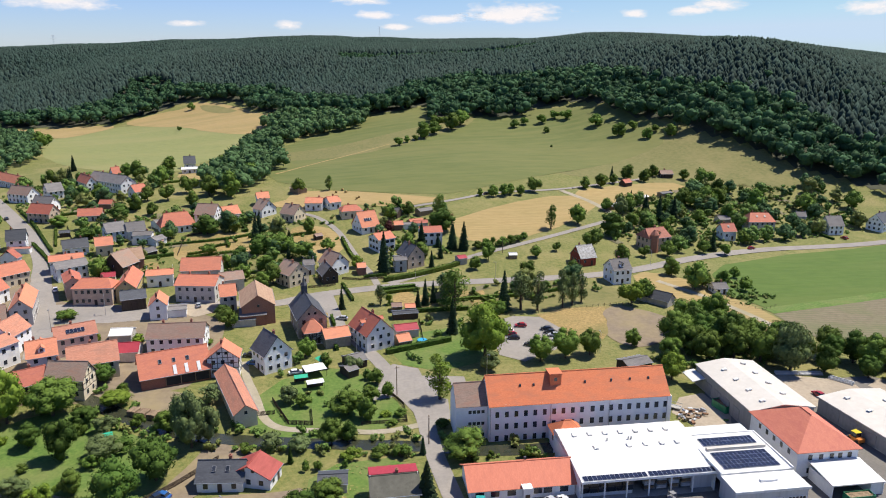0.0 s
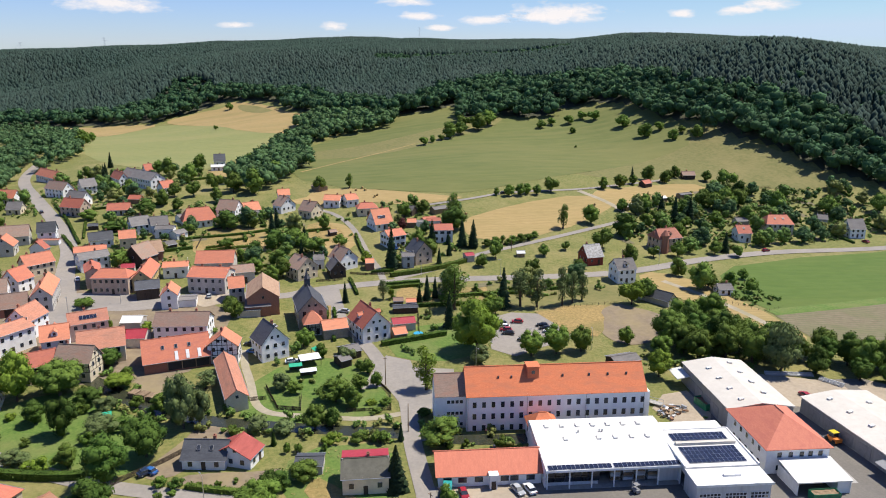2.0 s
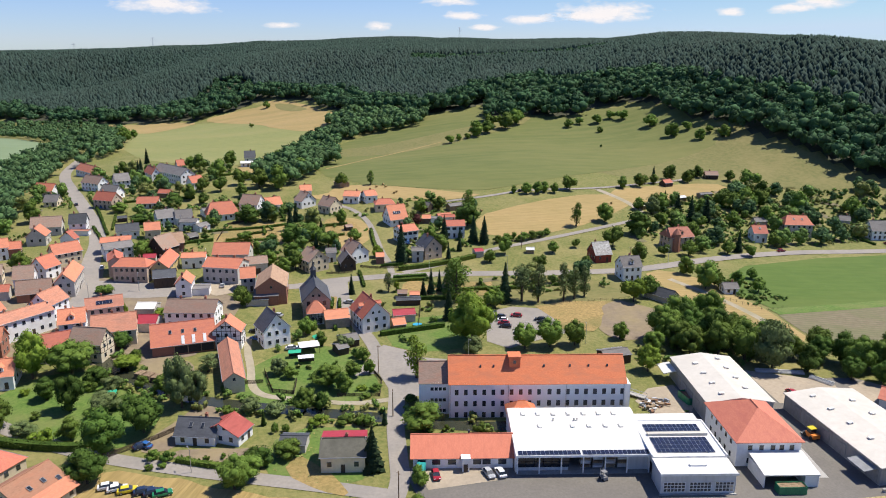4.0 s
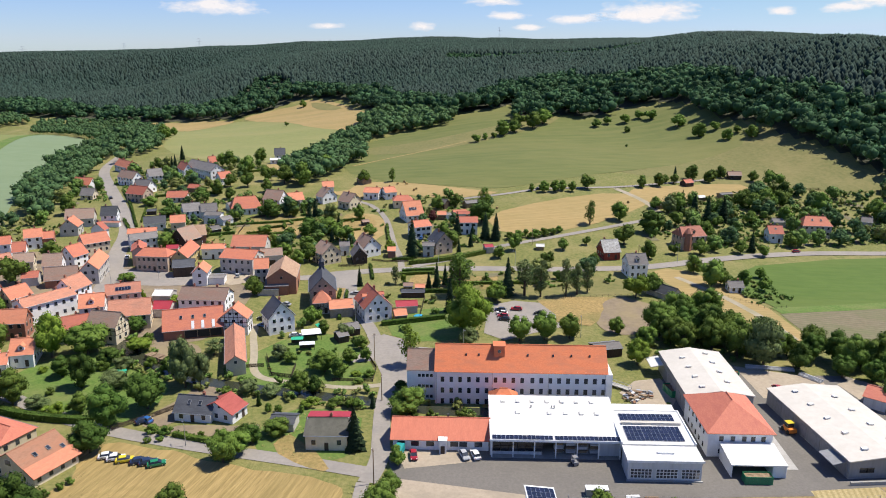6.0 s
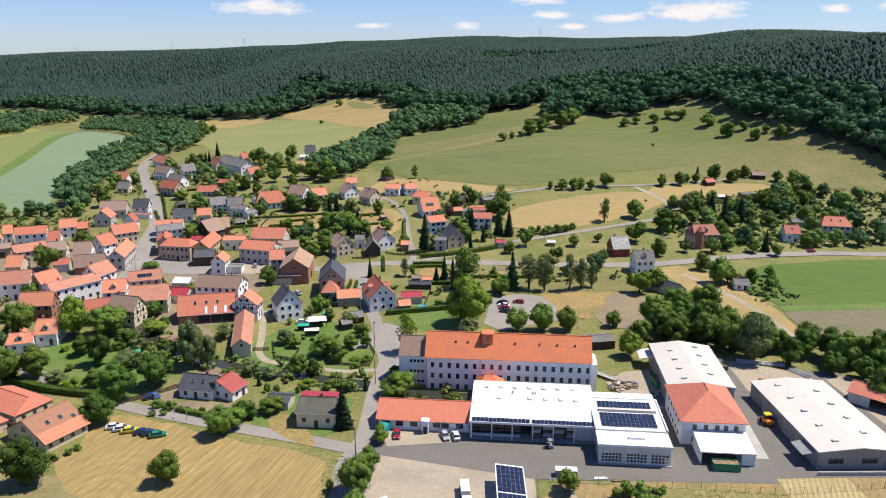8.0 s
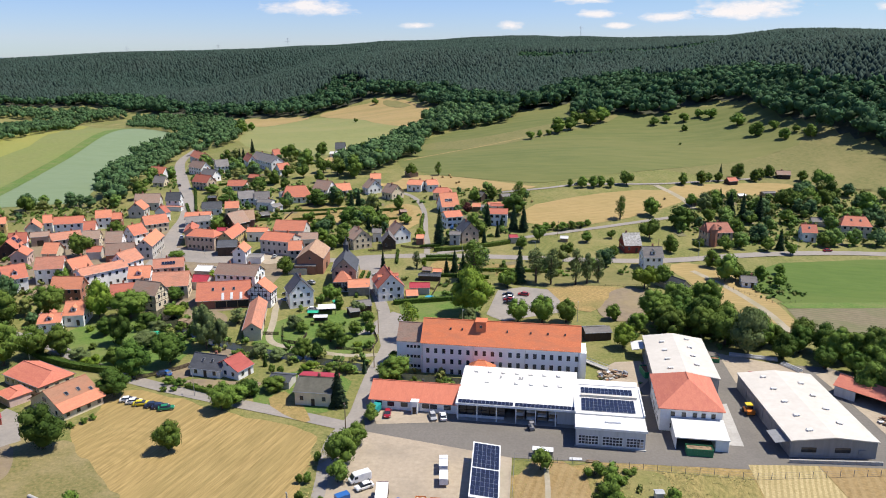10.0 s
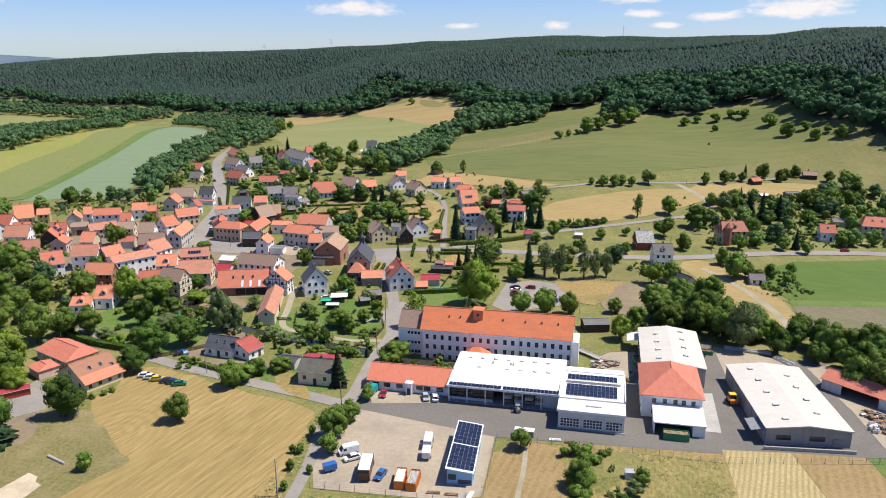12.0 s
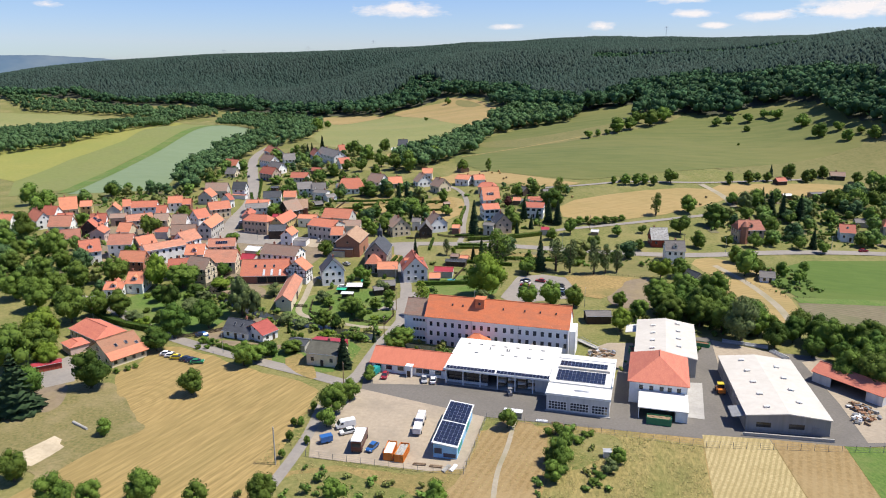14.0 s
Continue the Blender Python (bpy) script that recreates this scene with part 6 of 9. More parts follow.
part("stair_block", boxes((23.55, 25.4, -3.6, 4.2, -3, 8.4)), "factory_render", fac, "white stair block at the gable end")
annex = thing("annex_building", pose(54.2, 156.5, 0), "small white annex with hipped orange roof", "annex")
part("wall", boxes((-3.6, 3.6, -3.8, 3.8, -1, 4.6)), "factory_render", annex)
part("roof", gable_roof(7.2, 7.6, 4.6, 7.4, 0.4, 0.16, 3.0), "factory_tile", annex)
share("window", WINDOW["house"], annex, pose(-3.6, 0, 2.2, 0, 0, 90))

# the low orange-roofed building
low = thing("workshop_building", pose(38.0, 141.9, 0), "long low white building with orange-red roof", "workshop")
part("wall", solid(((-5.2, -0.5), (5.2, -0.5), (5.2, 3.3), (0, 6.0), (-5.2, 3.3)), -11.6, 11.8), "white_render", low)
part("roof", gable_roof(23.4, 10.4, 3.3, 6.2, 0.6, 0.16), "salmon_sheet", low, "salmon-red sheet tile roof")
for u in (-9.6, -6.2, -2.5, 3.4, 5.6, 9.3):
    share("window", WINDOW["grey"], low, pose(u, -5.2, 1.1, 0, 0, 180))
porch = part("entrance_porch", boxes((-0.2, 1.5, -6.9, -5.2, -0.5, 3.5), (-0.45, 1.75, -7.1, -5.1, 3.5, 3.7)), "white_render", low, "white entrance porch")
share("door", DOOR, porch, pose(0.65, -6.9, 0.0, 0, 0, 180))
part("chimney", boxes((1.5, 2.0, 0.2, 0.7, 5.5, 6.9)), "slate", low)

# the white hall with its open front
hall = thing("storage_hall", pose(65.8, 133.2, 0), "wide hall with white roof and open storage front", "hall")
prof = ((0, 5.2), (9.0, 6.1), (18.5, 6.9), (20.6, 6.7), (21.4, 6.0))
part("roof", solid(list(prof) + [(21.4, 5.6), (0, 4.9)], -15.8, 15.8), "white_membrane", hall)
part("wall", boxes((-15.6, 15.6, 21.0, 21.3, -0.5, 5.8), (-15.7, -15.4, 1.5, 21.0, -0.5, 5.0), (15.4, 15.7, 1.5, 21.0, -0.5, 5.0)), "white_render", hall)
part("eaves_board", boxes((-15.9, 15.9, -0.12, 0.02, 4.75, 5.3)), "frame_white", hall, "white board along the eaves")
for k in range(7):
    u = -15.3 + k * 5.1
    part("post", boxes((u - 0.14, u + 0.14, 0.7, 0.98, 0, 4.9)), "frame_white", hall, "white steel post")
wall2 = part("front_wall", boxes((-15.4, -3.2, 2.2, 2.45, 0, 0.9)), "pale_panel", hall)
part("front_wall", boxes((-15.4, -3.2, 2.2, 2.45, 3.9, 4.9)), "pale_panel", hall)
part("front_wall", boxes((10.6, 15.4, 2.2, 2.45, 0, 4.9)), "pale_panel", hall)
for k in range(6):
    share("window", WINDOW["grey"], wall2, pose(-14.2 + 2.05 * k, 2.2, 2.5, 0, 0, 180))
    share("window", WINDOW["grey"], wall2, pose(-14.2 + 2.05 * k, 2.2, 1.0, 0, 0, 180))
part("floor_slab", boxes((-15.4, 15.4, 0.5, 21, 0.02, 0.12)), "concrete", hall)
for k, u in enumerate((-13.6, -9.8, -6.0, -2.2, 1.6, 5.4, 9.2)):
    share("roof_light", DOME, hall, pose(u + 1.5, 17.0, 6.75, 4, 0, 0))
for u in (-8.6, -0.6, 3.4, 7.4, 11.2):
    share("roof_light", DOME, hall, pose(u, 11.6, 6.3, 5, 0, 0))
for u in (-5.0, 0.2, 0.9):
    part("roof_vent", tube(bmesh.new(), (u, 14, 6.4), (u, 14, 7.2), 0.22, 0.22, 8), "steel", hall)
panel_field(hall, -15.2, 0.1, 5.28, 14, 1, 5.5, 1.03, 1.7)
panel_field(hall, -0.3, 0.1, 5.28, 15, 1, 5.5, 1.03, 1.7)
# racks of stored lengths in the open bays
for k in range(4):
    rack = thing("storage_rack", pose(66.8 + k * 2.9, 136.2, 0.12), "steel storage rack loaded with pale lengths of timber", "rack", "racks in the hall")
    for u in (-1.1, 1.1):
        part("rack_post", boxes((u - 0.06, u + 0.06, -0.06, 0.06, 0, 3.6)), "steel", rack)
    for z in (0.5, 1.5, 2.5, 3.3):
        part("shelf", boxes((-1.3, 1.3, -0.6, 1.2, z - 0.08, z)), "steel", rack)
        part("load", boxes((-1.25, 0.9, -0.5, 0.9, z, z + 0.32), (-1.1, 1.2, -0.3, 0.7, z + 0.32, z + 0.5)), "pale_panel" if (k + int(z)) % 2 else "wood", rack)
lift = thing("forklift_truck", pose(70.0, 131.3, 0.12, 0, 0, 20), "dark grey forklift truck parked before the hall", "forklift")
part("body", boxes((-0.55, 0.55, -0.9, 0.9, 0.25, 1.0)), "frame_grey", lift)
part("cab_frame", boxes((-0.55, -0.47, -0.6, -0.52, 1.0, 2.1), (0.47, 0.55, -0.6, -0.52, 1.0, 2.1), (-0.55, -0.47, 0.4, 0.48, 1.0, 2.1), (0.47, 0.55, 0.4, 0.48, 1.0, 2.1), (-0.6, 0.6, -0.65, 0.55, 2.1, 2.18)), "frame_grey", lift)
part("mast", boxes((-0.4, -0.28, 0.9, 1.05, 0.1, 2.3), (0.28, 0.4, 0.9, 1.05, 0.1, 2.3)), "steel", lift)
for u in (-0.55, 0.55):
    for v in (-0.6, 0.6):
        part("wheel", tube(bmesh.new(), (u - 0.1, v, 0.28), (u + 0.1, v, 0.28), 0.28, 0.28, 12), "rubber", lift)

# the office hall with solar panels
off = thing("office_building", pose(89.4, 125.2, 0), "flat-roofed white workshop with rows of solar panels", "workshop")
part("wall", boxes((-8.3, 8.3, 0, 0.3, -0.3, 5.0), (-8.3, 8.3, 22.0, 22.3, -0.3, 5.2), (-8.3, -8.0, 0.3, 6.5, -0.3, 5.0), (-8.3, -8.0, 11.0, 22, -0.3, 5.2), (-8.3, -8.0, 6.5, 11.0, 3.8, 5.0), (8.0, 8.3, 0.3, 22, -0.3, 5.2)), "pale_panel", off)
part("roof", solid(((-0.3, 5.0), (-0.3, 5.3), (6.2, 5.4), (6.2, 5.75), (22.5, 5.95), (22.5, 5.1)), -8.6, 8.6), "white_membrane", off)
part("parapet", boxes((-8.7, -8.4, 6.2, 22.5, 5.7, 6.15), (8.4, 8.7, 6.2, 22.5, 5.7, 6.15), (-8.7, 8.7, 22.4, 22.7, 5.7, 6.15), (-8.7, 8.7, -0.45, -0.3, 4.85, 5.42)), "frame_white", off)
part("floor_slab", boxes((-8, 8, 0.3, 22, 0.0, 0.14)), "concrete", off)
for g0, g1 in ((-7.7, -2.9), (-1.9, 2.9), (3.8, 7.9)):
    lit = part("window", boxes((g0, g1, -0.03, 0.0, 0.75, 3.1)), "glass", off, "large dark grid window")
    n = round((g1 - g0) / 0.82)
    for k in range(n + 1):
        u = g0 + (g1 - g0) * k / n
        part("glazing_bar", boxes((u - 0.07, u + 0.07, -0.09, -0.03, 0.68, 3.17)), "frame_white", lit)
    for z in (0.75, 1.55, 2.35, 3.1):
        part("glazing_bar", boxes((g0 - 0.07, g1 + 0.07, -0.10, -0.035, z - 0.07, z + 0.07)), "frame_white", lit)
part("plinth", boxes((-8.6, 8.6, -0.5, 0.0, -0.2, 0.3)), "concrete", off)
part("blind", boxes((6.9, 7.8, -0.035, -0.03, 0.9, 2.3)), "cream_render", off, "drawn cream blind")
panel_field(off, -6.9, 7.6, 5.85, 13, 4, 0.7, 1.03, 1.7)
panel_field(off, -6.9, 17.2, 5.97, 13, 2, 0.7, 1.03, 1.7)
part("roof_light", boxes((-7.0, 7.4, 15.2, 16.2, 5.9, 6.5)), "cream_membrane", off, "long cream roof light")
part("roof_light", boxes((-1.2, 2.6, 2.6, 3.4, 5.3, 5.8)), "frame_white", off)
ext = part("back_annex", boxes((-7.5, 8.3, 22.7, 28.0, -1, 4.6)), "white_render", off, "low white annex")
part("annex_roof", boxes((-7.8, 8.6, 22.7, 28.3, 4.6, 4.9)), "white_membrane", ext)

# the square villa with its hipped roof
vil = thing("villa", pose(109.9, 146.0, 0), "square white villa with red hipped roof", "house")
part("wall", boxes((-7.6, 7.6, -9.8, 9.8, -0.5, 6.9)), "white_render", vil)
r = part("roof", gable_roof(19.6, 15.2, 6.9, 11.4, 0.6, 0.18, 8.2), "rose_tile", vil, "red hipped tile roof")
r.matrix_basis = pose(0, 0, 0, 0, 0, 90)
part("cornice", boxes((-7.75, 7.75, -9.95, 9.95, 6.3, 6.7)), "frame_white", vil)
for u in (-4.5, -1.8, 0.9, 3.0, 5.4):
    for z in (1.0, 4.3):
        share("window", WINDOW["house"], vil, pose(u, -9.8, z, 0, 0, 180))
for u in (-6.5, -3.5, -0.5, 2.5, 5.5):
    for z in (1.0, 4.3):
        share("window", WINDOW["house"], vil, pose(7.6, u, z, 0, 0, -90))
        share("window", WINDOW["house"], vil, pose(-7.6, u, z, 0, 0, 90))
can = thing("canopy", pose(111.3, 131.7, 0), "white sloping canopy on posts before the villa", "canopy")
part("canopy_roof", solid(((-4.6, 3.1), (-4.6, 3.35), (4.3, 4.2), (4.3, 3.95)), -6.4, 6.4), "white_membrane", can)
for u in (-6.1, 6.1):
    for v in (-4.3, 3.9):
        part("post", boxes((u - 0.1, u + 0.1, v - 0.1, v + 0.1, 0, 3.2 if v < 0 else 4.0)), "frame_white", can)
part("side_wall", boxes((3.2, 6.2, -4.2, 3.9, 0, 3.1)), "white_render", can)
part("side_wall", boxes((-6.2, -6.0, -4.2, 3.9, 0, 3.1)), "white_render", can)


def hall_shed(x, y, turn, L, W, eave, ridge, roof, wall, label, lights=0):
    """A low-pitched metal hall, its ridge along its own x."""
    ob = thing("industrial_hall", pose(x, y, 0, 0, 0, turn), label, "hall")
    part("wall", solid(((-W / 2, -1), (W / 2, -1), (W / 2, eave), (0, ridge - 0.1), (-W / 2, eave)), -L / 2, L / 2), wall, ob)
    part("roof", gable_roof(L, W, eave + 0.1, ridge + 0.1, 0.35, 0.25, 0, 0.35, False), roof, ob)
    part("base_strip", boxes((-L / 2 - 0.05, L / 2 + 0.05, -W / 2 - 0.05, W / 2 + 0.05, -1, 0.35)), "concrete", ob)
    p = math.degrees(math.atan2(ridge - eave, W / 2))
    for k in range(lights):
        s = -1 if k % 2 else 1
        share("roof_light", DOME, ob, pose(-L / 2 + (k + 1) * L / (lights + 1), s * W * 0.22, eave + (ridge - eave) * 0.56 + 0.2, -s * p, 0, 0))
    return ob


h1 = hall_shed(111.9, 171.9, 90, 29.4, 17.6, 6.0, 7.3, "cream_membrane", "grey_panel", "grey metal hall with cream low-pitched roof", 8)
part("lean_to", solid(((-12.6, 3.2), (-8.9, 3.9), (-8.9, 4.1), (-12.6, 3.4)), -16, -9), "white_membrane", h1).matrix_basis = pose(0, 0, 0, 0, 0, 180)
for u in (-8, -3, 2, 7):
    part("sliding_door", boxes((u - 1.6, u + 1.6, 8.8, 8.92, 0.1, 3.6)), "frame_grey", h1)
h2 = hall_shed(139.5, 147.3, 96.3, 37.5, 20.0, 4.6, 5.6, "cream_membrane", "grey_panel", "large grey metal hall with cream low-pitched roof", 9)
for u in (-16, -11, -5, 1, 7, 13):
    part("sliding_door", boxes((u - 1.9, u + 1.9, 10.0, 10.12, 0.1, 3.5)), "frame_grey", h2)
for v in (6.6, 5.0, -1.2, -3.0):
    share("window", WINDOW["grey"], h2, pose(-18.75, v, 1.5, 0, 0, 90))
part("gate", boxes((-18.9, -18.75, -7.5, -5.8, 0, 2.3)), "frame_grey", h2)
part("awning", solid(((10.0, 3.5), (13.2, 3.0), (13.2, 3.15), (10.0, 3.7)), -17.5, -11.5), "grey_panel", h2)
h3 = thing("open_shed", pose(163.5, 160.5, 0, 0, 0, -41), "open-fronted pale shed with red roof", "shed")
part("wall", solid(((3.6, -1), (3.9, -1), (3.9, 3.4), (3.6, 3.4)), -10, 10), "pale_panel", h3)
part("gable_wall", solid(((-3.9, -1), (3.6, -1), (3.6, 3.4), (0, 5.2), (-3.9, 3.4)), 9.7, 10.0), "pale_panel", h3)
part("gable_wall", solid(((-3.9, -1), (3.6, -1), (3.6, 3.4), (0, 5.2), (-3.9, 3.4)), -10.0, -9.7), "pale_panel", h3)
part("front_wall", boxes((-9.7, -4.5, -3.9, -3.7, -1, 3.3)), "pale_panel", h3)
part("front_wall", boxes((5.5, 9.7, -3.9, -3.7, -1, 3.3)), "pale_panel", h3)
part("roof", gable_roof(20, 7.8, 3.4, 5.3, 0.4, 0.15), "rose_tile", h3, "salmon-red sheet roof")
share("window", WINDOW["grey"], h3, pose(10.0, 0, 1.4, 0, 0, -90))

# the garage with solar roof and painted walls
gar = thing("garage_building", pose(60.8, 104.9, 0, 0, 0, 3.8), "garage with solar panel roof and blue painted walls", "garage")
part("wall", boxes((-2.85, 2.85, -10.6, 10.6, -0.3, 3.2)), "paint_sky", gar, "wall painted with a blue mural")
roof_ob = part("roof", boxes((-3.25, 3.25, -11.2, 11.2, 0, 0.22)), "frame_white", gar, "white edged sloping roof")
roof_ob.matrix_basis = pose(0, 0, 3.72, 0, 7.0, 0)
for j in range(2):
    for i in range(6):
        for k in range(6):
            share("solar_panel", PANEL, roof_ob, pose(-2.5 + i * 1.0, -9.6 + j * 10.75 + k * 1.72, 0.2) @ Matrix.Diagonal((1.0, 1.03, 1, 1)))
part("upper_wall", solid(((-2.8, 3.2), (2.8, 3.2), (2.8, 3.35), (-2.8, 4.02)), -10.6, 10.6), "paint_sky", gar).matrix_basis = Matrix(((0, 1, 0, 0), (1, 0, 0, 0), (0, 0, 1, 0), (0, 0, 0, 1)))
part("mural", boxes((-2.6, -0.8, -10.66, -10.6, 1.2, 2.6), (-0.4, 2.6, -10.66, -10.6, 0.4, 1.4)), "paint_navy", gar, "dark blue shapes of the mural")
part("mural", boxes((2.85, 2.91, -9, -4, 0.6, 2.8), (2.85, 2.91, 2, 6, 0.5, 2.4)), "paint_teal", gar, "teal shapes of the mural")

# the nursery with its broad roofs
nur = thing("nursery_building", upright(-56.7, 125.3, 67.5), "large building with broad weathered tiled roof", "building")
part("wall", solid(((-7.6, -1), (7.6, -1), (7.6, 2.7), (0, 6.7), (-7.6, 2.7)), -5.75, 5.75), "cream_render", nur)
part("roof", gable_roof(11.5, 15.6, 2.7, 7.0, 0.5, 0.18), "umber_tile", nur)
part("lower_roof", solid(((-8.45, 2.5), (-8.45, 2.62), (-5.3, 4.36), (-5.3, 4.24)), -6.3, 6.3), "orange_tile", nur, "newer orange strip of roof")
for u in (-1.8, 1.6):
    share("skylight", SKYLIGHT, nur, pose(u, -3.4, 5.28, 28.9, 0, 0))
share("skylight", SKYLIGHT, nur, pose(4.4, -4.6, 4.62, 28.9, 0, 0))
for u in (-4.5, -1.5, 1.5, 4.5):
    share("window", WINDOW["house"], nur, pose(u, -7.6, 0.9, 0, 0, 180))
for u in (-4.5, 0.0, 4.0):
    share("window", WINDOW["house"], nur, pose(-5.75, u, 0.9, 0, 0, 90))
share("window", WINDOW["wide"], nur, pose(-5.75, 0.5, 3.6, 0, 0, 90))
house(-73.9, 136.9, -21.9, 17.5, 10.5, 3.2, 5.6, "rose_tile", "cream_render", "single-storey wing with broad red tiled roof", hip=2.0, chim=None, name="nursery_wing", category="building")
house(-73.1, 125.7, -26.7, 6.7, 5.9, 2.8, 3.7, "rose_tile", "pink_render", "small pink pavilion with shallow red roof", hip=1.5, chim=None, name="pavilion", category="pavilion", blind=True)
house(-70.5, 110.8, 48, 8.0, 3.2, 2.2, 2.7, "crimson_sheet", "red_wood", "low red wooden hut with dark red roof", chim=None, name="hut", category="hut", blind=True, gate=0, over=0.2)

kerb = thing("kerb_wall", pose(141.5, 126.0, 0, 0, 0, 5.6), "low pale concrete wall before the metal hall", "wall")
for k in range(7):
    part("wall_block", boxes((-10.7 + 3.05 * k, -7.7 + 3.05 * k, -0.2, 0.2, -0.3, 0.95)), "concrete", kerb)
# trees and shrubs
tree(-13.3, 129.3, 8.5, 9.0)
tree(-10.9, 138.2, 6.0, 5.6, "broad", "leaf_dark")
tree(-47.0, 132.1, 10.0, 9.4, "broad", "leaf_dark")
tree(-74.9, 115.0, 7.8, 7.2, "broad", "leaf_bright")
tree(-57.0, 86.3, 14.1, 17.0, "conifer", "needle")
tree(-17.1, 107.7, 7.7, 8.8)
tree(-85.8, 184.7, 11.0, 15.8, "broad", "leaf_bright")
tree(-75.9, 187.9, 14.8, 11.6)
tree(-76.3, 172.9, 7.0, 7.1, "broad", "leaf_dark")
tree(-66.8, 167.1, 8.4, 12.2, "broad", "leaf_dark")
tree(-74.1, 162.7, 3.5, 2.3, "bush", "leaf")
tree(-72.3, 152.9, 7.1, 5.0, "broad", "leaf_grey")
tree(-67.9, 150.9, 4.5, 3.4, "bush", "leaf_bright")
tree(-64.6, 150.6, 5.1, 4.6, "bush", "leaf_bright")
tree(-59.7, 151.6, 6.3, 6.7)
tree(-48.6, 143.6, 11.6, 13.2, "broad", "leaf_dark")
tree(-42.8, 155.2, 11.4, 12.0, "broad", "leaf_dark")
tree(-37.4, 168.7, 9.6, 17.0, "broad", "leaf_grey")
tree(-33.6, 170.2, 6.8, 12.0, "broad", "leaf_grey")
tree(-40.0, 171.2, 6.4, 13.0, "broad", "leaf_grey")
tree(-61.6, 192.3, 9.1, 5.1, "broad", "leaf_bright")
tree(-67.7, 205.3, 7.1, 6.6, "broad", "leaf_dark")
tree(-60.8, 198.6, 4.7, 3.9, "bush", "leaf")
tree(-66.4, 182.0, 7.8, 6.4, "broad", "leaf_dark")
tree(-60.2, 178.6, 6.7, 5.2, "broad", "leaf_grey")
tree(-57.1, 166.9, 9.2, 6.5, "broad", "leaf_grey")
tree(-58.7, 162.9, 4.7, 4.0, "bush", "leaf")
tree(-53.6, 170.3, 6.4, 3.2, "bush", "leaf_dark")
tree(-45.1, 177.5, 7.2, 6.8)
tree(-52.9, 181.0, 4.3, 4.3, "bush", "leaf")
tree(-36.7, 191.1, 5.8, 5.9, "column", "leaf_grey")
tree(-32.2, 141.4, 3.6, 3.1, "bush", "leaf_dark")
tree(-15.2, 193.7, 4.4, 3.2, "bush", "leaf")
tree(-64.3, 228.7, 5.2, 4.3, "broad", "leaf_bright")
tree(-23.7, 165.0, 3.9, 3.1, "bush", "leaf")
tree(-66.6, 178.4, 4.4, 3.9, "bush", "leaf")
tree(-83.5, 175.1, 3.4, 2.4, "bush", "leaf_bright")
tree(28.9, 155.7, 11.0, 7.9)
tree(30.6, 153.8, 3.2, 2.5, "bush", "leaf_dark")
tree(34.4, 154.4, 2.6, 2.3, "bush", "leaf")
tree(43.4, 153.8, 4.1, 3.3, "bush", "leaf")
tree(-3.9, 142.6, 7.6, 5.0)
tree(-9.2, 154.6, 2.3, 3.4, "bush", "leaf")
tree(-6.8, 154.4, 2.6, 3.1, "bush", "leaf")
tree(-11.7, 133.3, 8.5, 6.4)
tree(-9.5, 138.4, 5.7, 5.3, "broad", "leaf_dark")
tree(-0.1, 154.6, 1.9, 2.7, "bush", "leaf")
tree(1.4, 158.7, 5.3, 3.1, "bush", "leaf_bright")
tree(8.6, 158.9, 5.9, 3.1, "bush", "leaf")
tree(13.3, 157.3, 4.5, 4.2, "bush", "leaf")
tree(18.6, 158.2, 1.8, 5.2, "conifer", "needle")
tree(26.8, 186.4, 7.0, 13.6, "column", "leaf_bright")
tree(44.9, 203.7, 7.2, 6.7, "broad", "leaf_grey")
tree(9.5, 198.4, 4.6, 5.3)
tree(7.7, 188.4, 5.2, 5.1)
tree(12.3, 189.8, 3.7, 5.1)
tree(-14.8, 189.6, 6.0, 5.9, "broad", "leaf_grey")
tree(-10.9, 187.0, 4.5, 4.3)
tree(1.0, 180.9, 10.1, 7.6)
tree(5.7, 177.5, 5.7, 6.8)
tree(-3.4, 166.1, 6.8, 7.5)
tree(1.1, 166.5, 4.1, 6.4, "broad", "leaf_dark")
tree(-18.1, 165.7, 5.8, 4.6, "broad", "leaf_grey")
tree(-11.2, 164.0, 5.8, 4.2, "broad", "leaf_grey")
tree(-13.0, 158.4, 1.7, 4.8, "conifer", "leaf_dark")
tree(6.4, 184.4, 2.9, 1.6, "bush", "leaf")
tree(10.8, 178.7, 3.6, 1.9, "bush", "leaf_bright")
tree(15.0, 178.4, 3.6, 2.7, "bush", "leaf")
tree(12.3, 173.4, 3.5, 1.9, "bush", "leaf")
tree(-5.1, 211.1, 4.9, 5.1)
tree(25.1, 170.5, 4.1, 2.8, "broad", "leaf_dark")
tree(3.0, 207.3, 5.6, 5.9, "broad", "leaf_grey")
tree(-93.1, 146.0, 13.1, 15.1)
tree(-87.7, 153.5, 9.9, 11.4)
tree(-80.6, 155.6, 9.9, 11.4)
tree(-104.2, 183.6, 11.1, 12.8)
tree(-132.7, 174.3, 11.1, 12.7)
tree(-114.5, 173.8, 11.3, 13.0)
tree(-118.0, 165.9, 10.0, 11.5)
tree(-113.2, 151.6, 12.6, 14.5)
tree(-130.0, 157.7, 10.9, 12.5)
tree(-47.9, 103.5, 11.1, 12.7, "broad", "leaf_dark")
tree(-58.5, 90.0, 11.6, 13.4, "broad", "leaf_dark")
tree(-71.6, 112.2, 7.8, 9.0, "broad", "leaf_bright")
tree(-84.0, 123.8, 13.8, 15.9, "broad", "leaf_bright")
